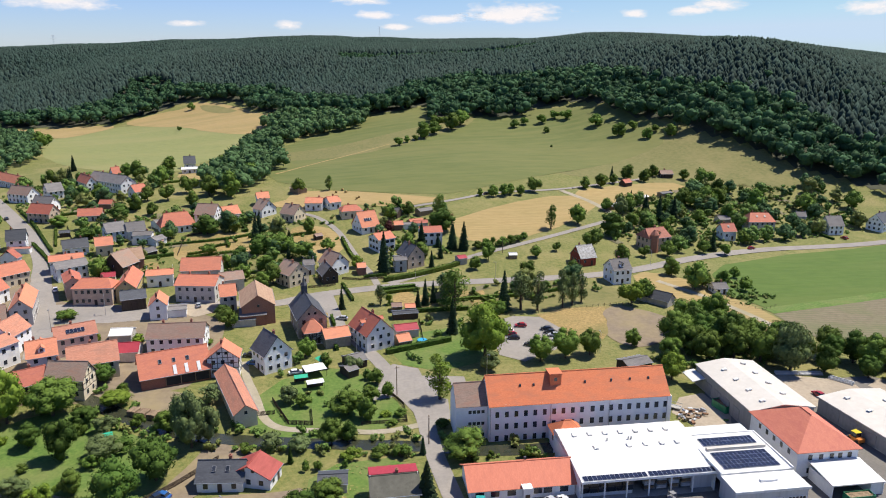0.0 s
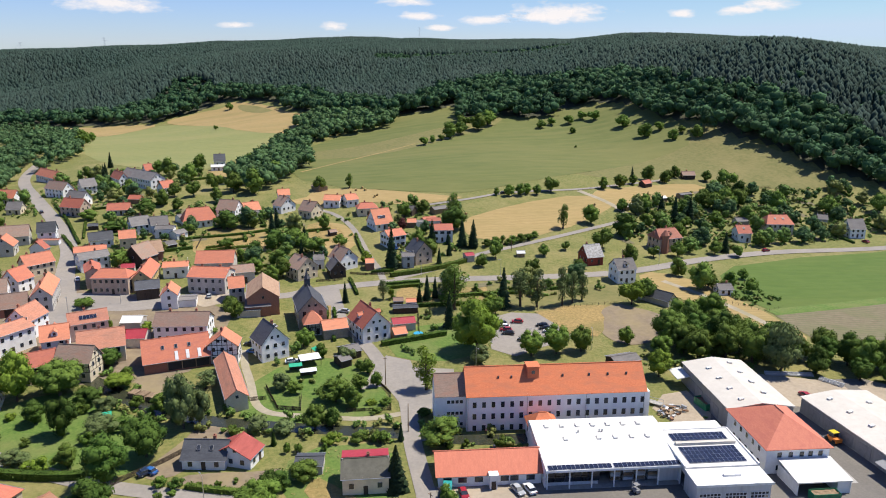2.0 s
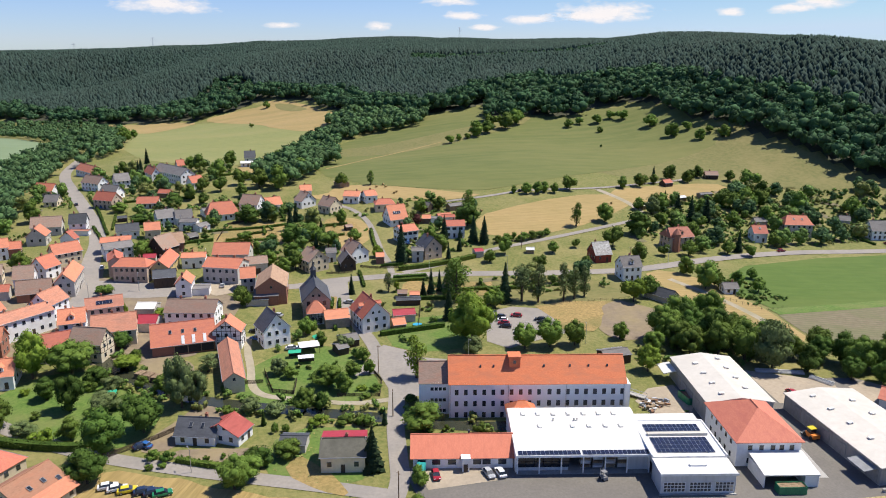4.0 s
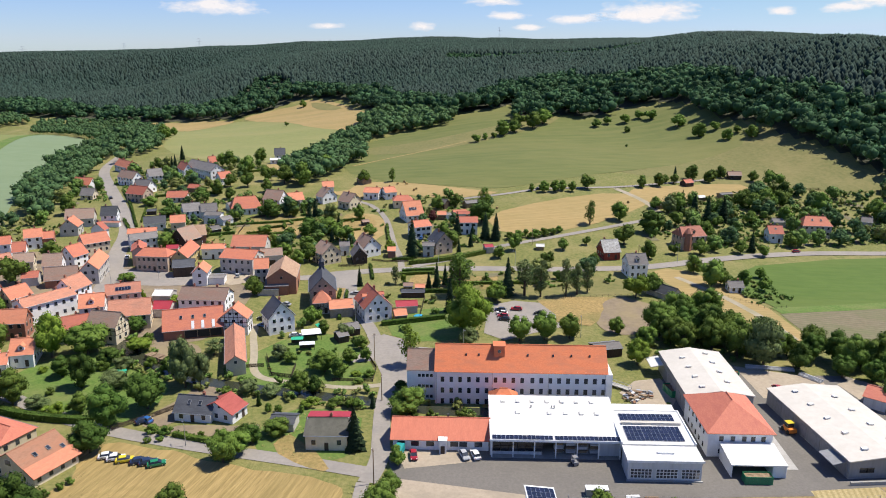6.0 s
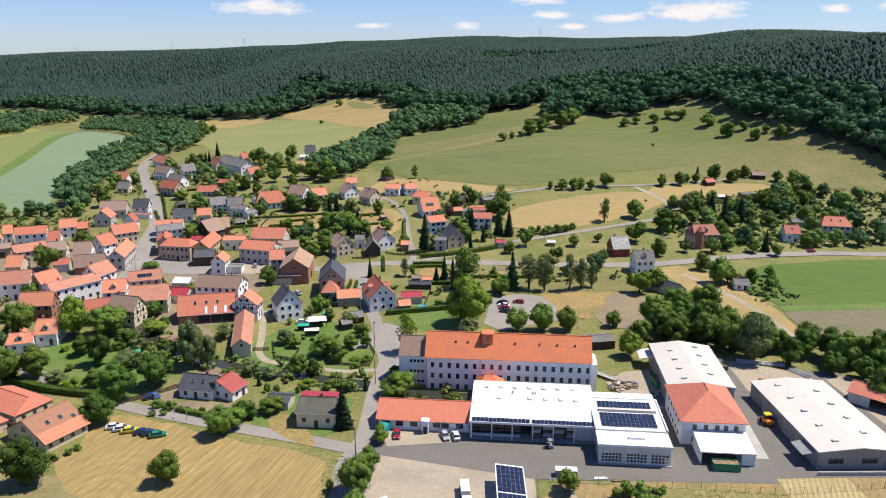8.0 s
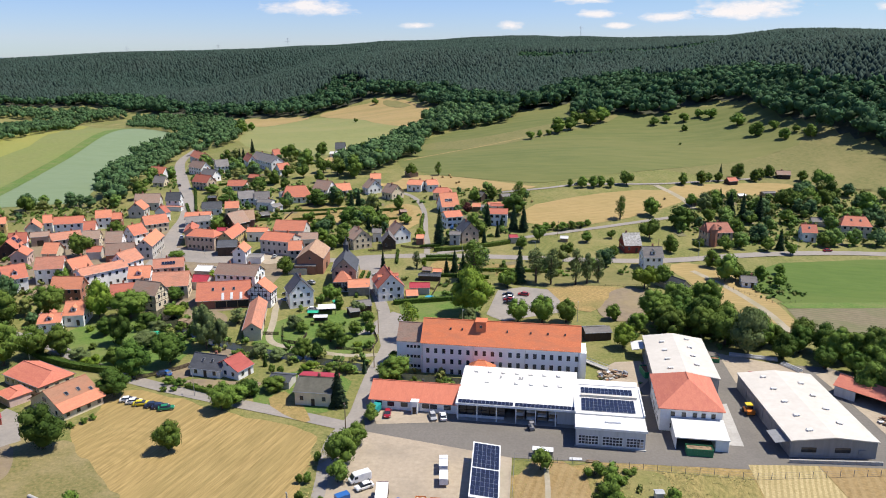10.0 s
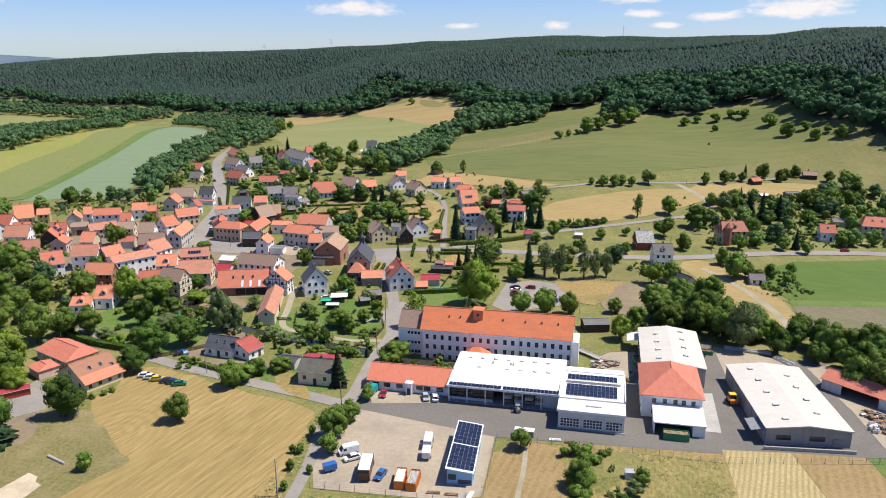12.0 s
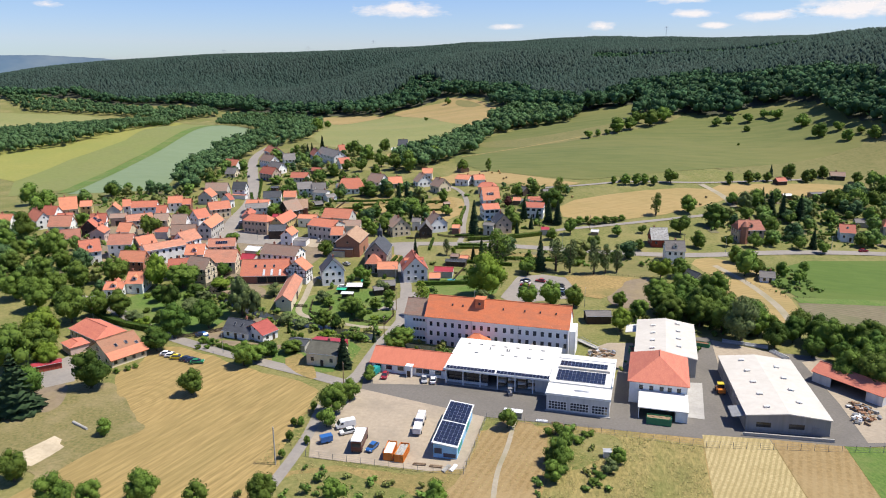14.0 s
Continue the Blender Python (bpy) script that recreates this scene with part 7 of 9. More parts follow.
tree(44.9, 212.5, 17.2, 19.8, "broad", "leaf_bright")
tree(97.3, 189.9, 8.2, 9.4, "broad", "leaf_bright")
tree(110.5, 253.4, 9.5, 10.9, "broad", "leaf_bright")
tree(136.4, 190.9, 14.0, 15.4, "willow", "leaf_grey")
tree(-260.9, 297.9, 12.4, 14.3)
tree(-222.3, 270.0, 14.6, 16.7)
tree(-221.7, 322.3, 9.9, 11.4)
tree(-135.3, 247.5, 10.7, 12.4)
tree(-137.4, 278.1, 9.2, 10.5)
tree(-151.8, 200.5, 14.1, 16.3)
tree(-193.2, 226.5, 12.9, 14.8)
tree(-181.2, 252.2, 8.3, 9.5)
tree(25.1, 353.9, 6.3, 5.8, "broad", "leaf_copper")
tree(-94.4, 253.7, 8.5, 4.6, "bush", "leaf")
tree(-77.5, 232.1, 2.7, 5.5, "bush", "leaf_bright")
tree(-96.9, 301.6, 8.8, 8.8)
tree(-93.7, 306.0, 6.8, 5.4)
tree(-63.2, 361.5, 13.6, 9.8, "broad", "leaf_dark")
tree(-57.3, 328.8, 6.5, 6.1)
tree(-43.1, 317.3, 7.8, 7.8, "broad", "leaf_dark")
tree(54.1, 247.6, 6.3, 6.6, "broad", "leaf_bright")
tree(-41.9, 252.1, 6.4, 4.9, "broad", "leaf_dark")
tree(-78.2, 331.9, 4.4, 4.0, "bush", "leaf_dark")
tree(-138.7, 382.3, 9.8, 5.9)
tree(-119.5, 361.0, 11.0, 5.7, "broad", "leaf_dark")
tree(-111.6, 390.0, 13.0, 9.1, "broad", "leaf_dark")
tree(14.8, 261.4, 3.9, 7.9, "column", "leaf_grey")
tree(18.0, 261.3, 3.0, 5.7, "bush", "leaf_bright")
tree(-14.3, 356.4, 5.7, 8.6)
tree(-36.1, 328.8, 10.7, 9.4, "broad", "leaf_dark")
tree(-26.1, 332.1, 10.8, 9.5)
tree(-16.3, 319.2, 10.4, 9.2)
tree(-31.0, 304.9, 8.5, 7.6)
tree(-39.1, 294.3, 7.3, 7.3)
tree(-5.2, 330.2, 6.9, 6.8)
tree(35.8, 315.4, 9.2, 7.9)
tree(51.1, 351.7, 13.1, 12.5, "broad", "leaf_dark")
tree(31.6, 327.3, 6.9, 8.7)
tree(66.2, 310.2, 6.7, 9.2)
tree(58.0, 299.6, 5.9, 6.4)
tree(-2.1, 306.7, 2.5, 5.1, "bush", "leaf")
tree(7.7, 306.0, 5.5, 6.4, "broad", "leaf_bright")
tree(-43.8, 228.9, 5.1, 2.4, "bush", "leaf")
tree(37.7, 232.8, 4.7, 13.5, "conifer", "needle")
tree(39.8, 304.1, 3.0, 7.7, "conifer", "needle")
tree(45.3, 314.9, 3.1, 8.0, "conifer", "needle")
tree(-23.1, 344.3, 4.4, 6.2, "conifer", "needle")
tree(-22.1, 319.7, 3.1, 7.1, "conifer", "needle")
tree(-175.9, 362.8, 10.5, 12.0)
tree(-184.6, 207.4, 10.6, 12.2)
tree(-165.1, 194.5, 10.1, 11.6)
tree(-156.4, 182.8, 8.7, 10.0)
tree(-137.9, 191.4, 8.8, 10.1)
tree(-121.2, 213.7, 6.7, 7.7)
tree(-182.9, 316.2, 4.4, 10.2, "conifer", "needle")
tree(-192.3, 356.5, 5.2, 12.0, "conifer", "needle")
tree(-194.0, 365.4, 5.7, 13.1, "conifer", "needle")
tree(-188.8, 364.6, 5.3, 12.1, "conifer", "needle")
tree(-11.4, 218.5, 6.2, 7.1)
tree(27.7, 116.0, 6.3, 7.2)
tree(26.8, 107.8, 8.7, 10.0)
tree(27.7, 132.2, 3.7, 4.3)
tree(61.9, 207.9, 8.6, 9.9)
tree(70.5, 209.2, 9.8, 11.3)
tree(79.0, 210.6, 8.5, 9.8)
tree(55.7, 243.7, 6.8, 7.8)
tree(95.5, 215.8, 6.0, 6.9)
tree(103.0, 203.7, 7.7, 8.9)
tree(109.8, 214.0, 12.5, 14.4)
tree(119.0, 224.5, 12.9, 14.8)
tree(130.2, 228.0, 12.9, 14.8)
tree(123.9, 201.9, 11.8, 13.6)
tree(134.5, 218.3, 8.3, 9.5)
tree(156.0, 200.2, 9.9, 11.4)
tree(162.2, 189.4, 10.8, 12.5)
tree(169.5, 189.6, 10.8, 12.4)
tree(176.1, 193.8, 10.9, 12.5)
tree(172.4, 175.9, 8.5, 9.7)
tree(114.4, 201.5, 10.0, 11.5)
tree(118.6, 259.5, 8.6, 9.9)
tree(145.4, 270.8, 10.9, 12.5)
tree(150.5, 274.3, 7.3, 8.4)
tree(160.9, 276.6, 6.1, 7.0)
tree(166.8, 268.6, 5.9, 6.8)
tree(155.9, 270.8, 4.8, 5.5)
tree(146.6, 188.8, 8.5, 9.7, "broad", "leaf_dark")
tree(156.7, 182.8, 7.1, 8.2, "broad", "leaf_dark")
tree(164.3, 180.4, 7.0, 8.0, "broad", "leaf_dark")
tree(41.0, 249.8, 9.9, 16.9, "column")
tree(16.9, 136.8, 5.9, 11.2, "conifer", "needle")
tree(72.9, 112.8, 5.5, 6.3)
tree(88.0, 98.5, 6.8, 7.9)
tree(88.3, 107.6, 5.0, 5.7)
tree(101.3, 102.8, 4.0, 4.6)
tree(64.9, 75.2, 6.0, 6.9)
tree(43.5, 71.1, 5.6, 6.4)
tree(-25.0, 82.2, 4.3, 5.0)
tree(-29.7, 58.5, 7.6, 8.8)
tree(3.9, 59.5, 7.9, 9.0)
tree(15.6, 61.4, 5.5, 6.4)
tree(28.8, 65.6, 7.2, 8.3)
tree(-12.8, 52.2, 8.3, 9.6)
tree(-6.7, 55.5, 6.0, 6.9)
tree(87.7, 91.6, 5.1, 5.8)
tree(20.7, 108.0, 2.1, 3.2)
tree(21.1, 99.4, 2.1, 3.1)
tree(21.8, 92.0, 2.1, 3.2)
tree(26.9, 91.5, 1.8, 2.7)
tree(19.3, 99.1, 1.8, 2.6)
tree(23.8, 84.0, 2.0, 3.0)
tree(-180.1, 499.1, 9.4, 10.8)
tree(-127.0, 492.7, 11.4, 13.1)
tree(-107.8, 470.2, 10.9, 12.5)
tree(-60.6, 430.9, 13.9, 16.0)
tree(-73.6, 435.4, 12.1, 13.9)
tree(-53.3, 470.0, 12.7, 14.6)
tree(-22.1, 432.3, 8.6, 9.9)
tree(-86.4, 444.2, 10.3, 11.8)
tree(-77.2, 519.0, 11.6, 13.3)
tree(-26.7, 288.7, 8.7, 10.0)
tree(-30.7, 283.0, 6.3, 7.3)
tree(26.6, 373.1, 7.4, 8.6)
tree(36.7, 378.0, 6.8, 7.8)
tree(-261.6, 703.6, 14.0, 16.0)
tree(-272.7, 755.6, 8.1, 9.3)
tree(-153.6, 768.2, 4.6, 5.3)
tree(-164.5, 899.3, 9.0, 10.4)
tree(-96.7, 397.8, 6.9, 7.9)
tree(-38.5, 243.2, 7.3, 8.4)
tree(-107.9, 407.1, 8.6, 9.9)
tree(-132.9, 432.9, 9.1, 10.5)
tree(-94.9, 426.8, 8.8, 10.2)
tree(-106.2, 427.8, 8.1, 9.3)
tree(-80.5, 354.4, 6.3, 7.2)
tree(-50.4, 363.1, 7.7, 8.8)
tree(-78.9, 413.2, 7.8, 8.9)
tree(-46.8, 308.1, 6.2, 7.1)
tree(-136.3, 503.9, 9.3, 10.7)
tree(-114.2, 524.4, 9.5, 10.9)
tree(-187.4, 558.6, 5.2, 11.9, "conifer", "needle")
tree(-39.0, 347.4, 5.7, 13.1, "conifer", "needle")
tree(-168.9, 492.1, 4.6, 10.7, "conifer", "needle")
tree(-173.4, 508.8, 4.3, 9.9, "conifer", "needle")
tree(38.6, 332.0, 5.2, 12.0, "conifer", "needle")
tree(52.5, 327.1, 6.0, 13.8, "conifer", "needle")
tree(57.6, 325.2, 6.0, 13.7, "conifer", "needle")
tree(-38.3, 360.0, 4.8, 11.0, "conifer", "needle")
tree(52.3, 369.5, 6.6, 13.2, "column")
tree(107.5, 352.6, 6.1, 12.3, "column")
tree(-4.5, 435.7, 4.7, 9.3, "column")
tree(49.4, 580.1, 8.2, 7.7)
tree(57.2, 588.8, 6.3, 6.0)
tree(72.7, 601.2, 14.7, 13.9)
tree(82.7, 612.5, 12.9, 12.2)
tree(98.9, 625.5, 16.0, 15.2)
tree(109.3, 640.7, 16.2, 15.4)
tree(154.8, 627.4, 8.8, 8.4)
tree(165.9, 635.0, 7.9, 7.5)
tree(180.1, 632.6, 9.8, 9.3)
tree(194.3, 640.1, 8.8, 8.4)
tree(202.1, 631.8, 10.6, 10.1)
tree(177.1, 604.5, 5.6, 5.4)
tree(166.6, 554.3, 2.2, 2.1)
tree(217.0, 597.5, 12.7, 12.1)
tree(223.3, 561.2, 12.0, 11.4)
tree(237.4, 567.4, 8.6, 8.2)
tree(238.6, 541.3, 9.0, 8.6)
tree(249.3, 549.7, 6.6, 6.3)
tree(254.7, 533.8, 10.4, 9.9)
tree(64.4, 593.7, 5.8, 5.5)
tree(88.4, 638.4, 12.8, 12.1)
tree(81.6, 407.6, 4.2, 4.8)
tree(88.5, 405.4, 6.3, 7.2)
tree(95.5, 406.6, 6.9, 8.0)
tree(100.2, 409.9, 5.9, 6.8)
tree(105.3, 408.2, 5.5, 6.4)
tree(115.5, 415.1, 8.7, 10.0)
tree(150.1, 424.8, 7.0, 8.0)
tree(162.1, 430.5, 7.7, 8.9)
tree(167.8, 439.7, 5.3, 6.1)
tree(173.8, 440.0, 5.7, 6.5)
tree(187.8, 453.0, 8.7, 10.0)
tree(197.5, 448.0, 7.1, 8.2)
tree(202.3, 453.4, 6.5, 7.4)
tree(209.2, 459.6, 7.2, 8.3)
tree(235.0, 439.3, 12.0, 13.8)
tree(227.7, 452.6, 7.1, 8.1)
tree(124.5, 361.4, 9.3, 10.7)
tree(149.1, 384.4, 7.1, 8.1)
tree(119.8, 324.0, 10.0, 11.5)
tree(161.3, 384.1, 9.6, 11.0)
tree(164.5, 342.4, 8.7, 10.0)
tree(201.9, 401.9, 9.1, 10.4)
tree(209.2, 412.2, 7.9, 9.1)
tree(215.8, 399.9, 12.7, 14.7)
tree(196.9, 370.4, 7.9, 9.0)
tree(174.7, 321.0, 6.8, 7.8)
tree(154.0, 315.9, 7.6, 8.8)
tree(141.6, 313.9, 5.5, 6.3)
tree(127.9, 306.7, 7.6, 8.7)
tree(100.7, 294.5, 5.4, 6.2)
tree(88.8, 313.4, 5.7, 6.5)
tree(101.3, 321.5, 4.3, 5.0)
tree(184.9, 318.9, 5.9, 6.8)
tree(205.5, 337.6, 7.0, 8.0)
tree(163.3, 368.2, 7.4, 8.5)
tree(153.8, 358.7, 7.9, 9.1)
tree(176.8, 361.9, 6.0, 6.9)
tree(190.8, 380.6, 6.8, 7.9)
tree(218.1, 377.5, 9.1, 10.5)
tree(227.0, 405.7, 11.2, 12.9)
tree(177.5, 452.7, 3.6, 8.4, "conifer", "needle")
tree(181.7, 325.1, 4.7, 10.7, "conifer", "needle")
tree(165.7, 391.1, 4.5, 10.4, "conifer", "needle")
tree(64.4, 326.2, 5.4, 4.6, "bush")
tree(68.7, 328.2, 6.0, 5.1, "bush")
tree(73.0, 329.2, 6.0, 5.1, "bush")
tree(77.3, 330.2, 6.0, 5.1, "bush")
tree(81.6, 332.2, 6.0, 5.1, "bush")
tree(85.8, 335.0, 5.4, 4.6, "bush")
tree(90.0, 338.8, 4.8, 4.1, "bush")
tree(248.4, 399.4, 11.5, 13.2)
tree(234.5, 421.0, 10.5, 12.1)
tree(276.0, 393.7, 11.5, 13.2)
tree(307.7, 394.2, 11.6, 13.3)
tree(208.3, 398.3, 10.0, 11.5)
tree(186.4, 388.6, 7.8, 8.9)
tree(143.5, 288.8, 7.4, 8.5)
tree(171.3, 286.0, 5.0, 5.7)
tree(130.9, 198.3, 12.4, 14.3)
tree(142.3, 197.6, 8.9, 10.3)
tree(-18.6, 152.2, 3.5, 2.9, "bush")
tree(-35.9, 141.8, 3.8, 3.2, "bush")
tree(-9.7, 223.1, 4.8, 4.1, "bush")
tree(-27.1, 141.3, 1.9, 1.6, "bush")
tree(-23.0, 141.5, 1.9, 1.6, "bush")
tree(-19.4, 142.4, 1.9, 1.6, "bush")
tree(-35.3, 137.6, 2.2, 1.9, "bush")
tree(-32.6, 138.4, 2.2, 1.9, "bush")
tree(-46.1, 116.8, 2.4, 2.1, "bush")
tree(-45.0, 119.2, 2.4, 2.1, "bush")
tree(-48.0, 114.1, 2.4, 2.0, "bush")
tree(-50.2, 113.1, 2.7, 2.3, "bush")
tree(27.8, 100.7, 5.5, 6.3)
tree(28.2, 129.3, 4.0, 4.6)
tree(-78.3, 105.4, 15.2, 17.5)
tree(-79.0, 116.4, 11.7, 13.5)
tree(169.1, 161.0, 11.7, 13.5)
tree(163.0, 165.0, 9.8, 11.2)
tree(59.9, 251.2, 6.3, 16.0, "conifer", "needle")
tree(66.7, 252.5, 7.7, 14.3, "column", "leaf_grey")
tree(72.8, 251.2, 5.9, 15.3, "column", "leaf_grey")
tree(83.0, 252.8, 5.5, 15.2, "column", "leaf_grey")
tree(87.6, 255.3, 5.1, 13.6, "column", "leaf_grey")
tree(92.3, 258.5, 4.7, 12.8, "column", "leaf_grey")
tree(41.2, 262.3, 8.4, 11.6, "column", "leaf_grey")
tree(34.9, 262.4, 3.0, 9.2, "conifer", "needle")
tree(31.6, 260.0, 3.9, 10.4, "conifer", "needle")
tree(28.5, 256.9, 3.2, 7.4, "conifer", "needle")
tree(0.4, 258.2, 3.0, 8.4, "conifer", "needle")
tree(18.7, 298.4, 7.0, 18.1, "conifer", "needle")
tree(79.5, 291.8, 6.1, 7.3)
tree(138.3, 344.9, 13.9, 12.4, "broad", "leaf_dark")
tree(168.4, 376.5, 7.3, 12.7, "conifer", "needle")
tree(173.8, 370.6, 6.2, 14.4, "conifer", "needle")
tree(182.5, 371.1, 6.3, 14.4, "conifer", "needle")
tree(154.9, 378.7, 8.6, 10.5, "broad", "leaf_grey")
tree(74.3, 264.2, 6.1, 3.7, "bush")
tree(46.2, 330.2, 3.4, 6.4, "conifer", "needle")
# the thicket in the weedy plot
for x, y, wide, high, leaf in ((85.0, 112.5, 5.4, 4.2, "leaf"), (87.4, 106.5, 6.0, 4.6, "leaf_dark"), (86.6, 98.5, 6.4, 5.0, "leaf"), (89.2, 102.8, 4.2, 3.0, "leaf"), (88.4, 95.2, 4.4, 3.4, "leaf_dark"), (91.2, 110.2, 3.6, 2.2, "leaf"), (93.6, 114.3, 3.8, 1.9, "leaf"), (99.8, 99.2, 5.0, 3.6, "leaf_grey"), (97.0, 92.6, 3.4, 2.0, "leaf"), (97.5, 96.5, 3.6, 1.7, "leaf_dark")):
    tree(x, y, wide, high, "bush", leaf)
# ---- church and villas ----
ch = house(-11.2, 240.6, -78, 16.5, 9.6, 6.6, 11.6, "slate", "stone", "old stone village church with steep slate roof", name="church", category="church", chim=None, win="tall", gap=4.0)
tw = part("turret", boxes((-6.9, -4.9, -1.0, 1.0, 10.6, 13.8)), "slate", ch, "slate-hung bell turret")
bm = bmesh.new()
tube(bm, (-5.9, 0, 13.8), (-5.9, 0, 14.9), 1.45, 0.6, 4)
tube(bm, (-5.9, 0, 14.9), (-5.9, 0, 17.4), 0.55, 0.04, 8)
part("spire", bm, "slate", tw)
house(-9.4, 230.0, 12, 6.2, 6.0, 4.4, 7.6, "orange_tile", "white_render", "small half-timbered church porch with hipped orange roof", hip=2.9, beams=False, chim=None, name="church_porch", category="porch", win="small", gap=3.0)
bm = bmesh.new()
for u in np.linspace(-3.0, 3.0, 6):
    box(bm, u - 0.1, u + 0.1, -3.06, 3.06, 0.3, 4.3)
for v in np.linspace(-2.9, 2.9, 6):
    box(bm, -3.16, 3.16, v - 0.1, v + 0.1, 0.3, 4.3)
for z in (1.2, 2.6, 4.1):
    box(bm, -3.17, 3.17, -3.07, 3.07, z, z + 0.18)
tf = part("timber_frame", bm, "dark_wood", bpy.data.objects["church_porch"], "dark timbers of a half-timbered wall")

v2 = house(151.8, 327.5, 15, 12.5, 10.0, 6.4, 10.2, "worn_tile", "brown_plaster", "old brown villa with red mansard roof and corner turret", name="villa", hip=1.2, dorm=1, win="tall", gap=2.6)
bm = bmesh.new()
tube(bm, (-3.6, -5.2, -1.5), (-3.6, -5.2, 8.2), 1.9, 1.9, 8)
tr = part("turret", bm, "brick", v2, "brick corner turret")
part("turret_roof", tube(bmesh.new(), (-3.6, -5.2, 8.2), (-3.6, -5.2, 10.6), 2.2, 0.5, 8), "worn_tile", tr)
part("gable", solid(((-2.2, 6.0), (2.2, 6.0), (0, 9.4)), -6.4, 6.4), "worn_tile", v2)


# the open front of the long barn, with clear strips in its roof
lean = thing("lean_to", upright(-49.2, 208.3, 18.5), "open lean-to front with clear roofing strips on a barn, inner shade a dark panel", "lean-to")
for u in (-0.6, 2.6, 6.0):
    part("clear_strip", solid(((-6.25, 3.12), (-6.25, 3.17), (-4.0, 5.12), (-4.0, 5.07)), u, u + 0.95), "pale_panel", lean, "clear roofing strip")
# dark panel before the wall stands for the shade inside the open front
part("dark_front", boxes((-3.0, 9.2, -6.15, -6.02, 0, 2.7)), "dark", lean)
for u in (-2.9, 1.2, 5.2, 9.1):
    part("post", boxes((u - 0.12, u + 0.12, -6.35, -6.15, -0.3, 2.75)), "wood", lean)
part("gutter_board", boxes((-3.1, 9.3, -6.38, -6.2, 2.55, 2.75)), "wood", lean)

# ---- vehicles ----
CARS = {}


def car(x, y, turn, colour, kind="car", lift=0.0, label=""):
    """A parked vehicle, its nose along its own +y."""
    m = upright(x, y, turn, lift + 0.12)
    key = (kind, colour)
    if key in CARS:
        ob = copy_thing(CARS[key], m)
        return tagged(ob, label) if label else ob
    words = colour.replace("paint_", "")
    ob = thing("van" if kind == "van" else "car", m, label or words + (" delivery van parked on the ground" if kind == "van" else " passenger car parked on the ground"), "van" if kind == "van" else "car", "parked vehicles")
    CARS[key] = ob
    if kind == "van":
        prof = ((-2.55, 0.35), (2.5, 0.35), (2.6, 0.95), (2.1, 1.15), (1.45, 2.05), (1.0, 2.2), (-2.5, 2.2), (-2.58, 1.6))
        wide, wz = 0.98, (1.7, -1.65)
    else:
        prof = ((-2.1, 0.3), (2.05, 0.3), (2.15, 0.6), (1.95, 0.82), (0.95, 0.93), (-1.55, 0.95), (-2.1, 0.9), (-2.18, 0.6))
        wide, wz = 0.87, (1.3, -1.3)
    bm = solid(prof, -wide, wide)
    bmesh.ops.bevel(bm, geom=bm.edges[:], offset=0.07, segments=2, affect="EDGES")
    body = part("body", bm, colour, ob)
    if kind == "van":
        part("windscreen", solid(((1.5, 2.0), (2.08, 1.2), (2.16, 1.2), (1.58, 2.02)), -0.85, 0.85), "glass", ob)
        for s in (-1, 1):
            part("side_window", boxes((s * 0.985 - 0.01, s * 0.985 + 0.01, 0.75, 1.55, 1.25, 1.85)), "glass", ob)
    else:
        bm = bmesh.new()
        low = [bm.verts.new(p) for p in ((-0.8, -1.75, 0.92), (0.8, -1.75, 0.92), (0.8, 1.15, 0.92), (-0.8, 1.15, 0.92))]
        top = [bm.verts.new(p) for p in ((-0.62, -1.25, 1.4), (0.62, -1.25, 1.4), (0.62, 0.35, 1.4), (-0.62, 0.35, 1.4))]
        for i in range(4):
            bm.faces.new((low[i], low[(i + 1) % 4], top[(i + 1) % 4], top[i]))
        bm.faces.new(top)
        part("cabin_glass", bm, "glass", ob)
        bm = boxes((-0.64, 0.64, -1.3, 0.38, 1.39, 1.46))
        bmesh.ops.bevel(bm, geom=bm.edges[:], offset=0.03, segments=1, affect="EDGES")
        part("car_roof", bm, colour, ob)
    for s in (-1, 1):
        for v in wz:
            w = part("wheel", tube(bmesh.new(), (s * (wide - 0.2), v, 0.32), (s * (wide + 0.01), v, 0.32), 0.32, 0.32, 14), "rubber", ob)
            part("rim", tube(bmesh.new(), (s * (wide + 0.01), v, 0.32), (s * (wide + 0.025), v, 0.32), 0.19, 0.17, 10), "steel", w)
        end = prof[2][0]
        part("headlight", boxes((s * wide * 0.72 - 0.16, s * wide * 0.72 + 0.16, end - 0.12, end + 0.0, 0.62, 0.76)), "frame_white", ob)
        part("tail_light", boxes((s * wide * 0.75 - 0.14, s * wide * 0.75 + 0.14, prof[-1][0] - 0.02, prof[-1][0] + 0.08, 0.68, 0.82)), "paint_red", ob)
    return ob


car(32.6, 101.9, 128, "paint_white", "van", label="white and yellow delivery van on gravel")
part("stripe", boxes((0.985, 1.0, -1.6, 1.2, 0.6, 1.3)), "paint_yellow", CARS[("van", "paint_white")], "yellow side panel")
car(34.4, 99.2, 130, "paint_white", label="white pick-up car on gravel")
car(-154.8, 343.9, 20, "paint_white", label="white car beside a house")
car(-151.4, 391.3, -60, "paint_blue", label="dark blue car parked on the street")
car(-160.9, 409.0, -60, "paint_silver", label="silver car parked on the street")
car(-51.6, 264.5, 10, "paint_silver", label="silver car in a farmyard")
car(-25.9, 216.1, 70, "paint_silver", label="silver car in a house yard")
car(-27.0, 213.8, 70, "paint_blue", label="dark blue car in a house yard")
car(-20.2, 211.3, 10, "paint_white", label="white car on a lawn edge")
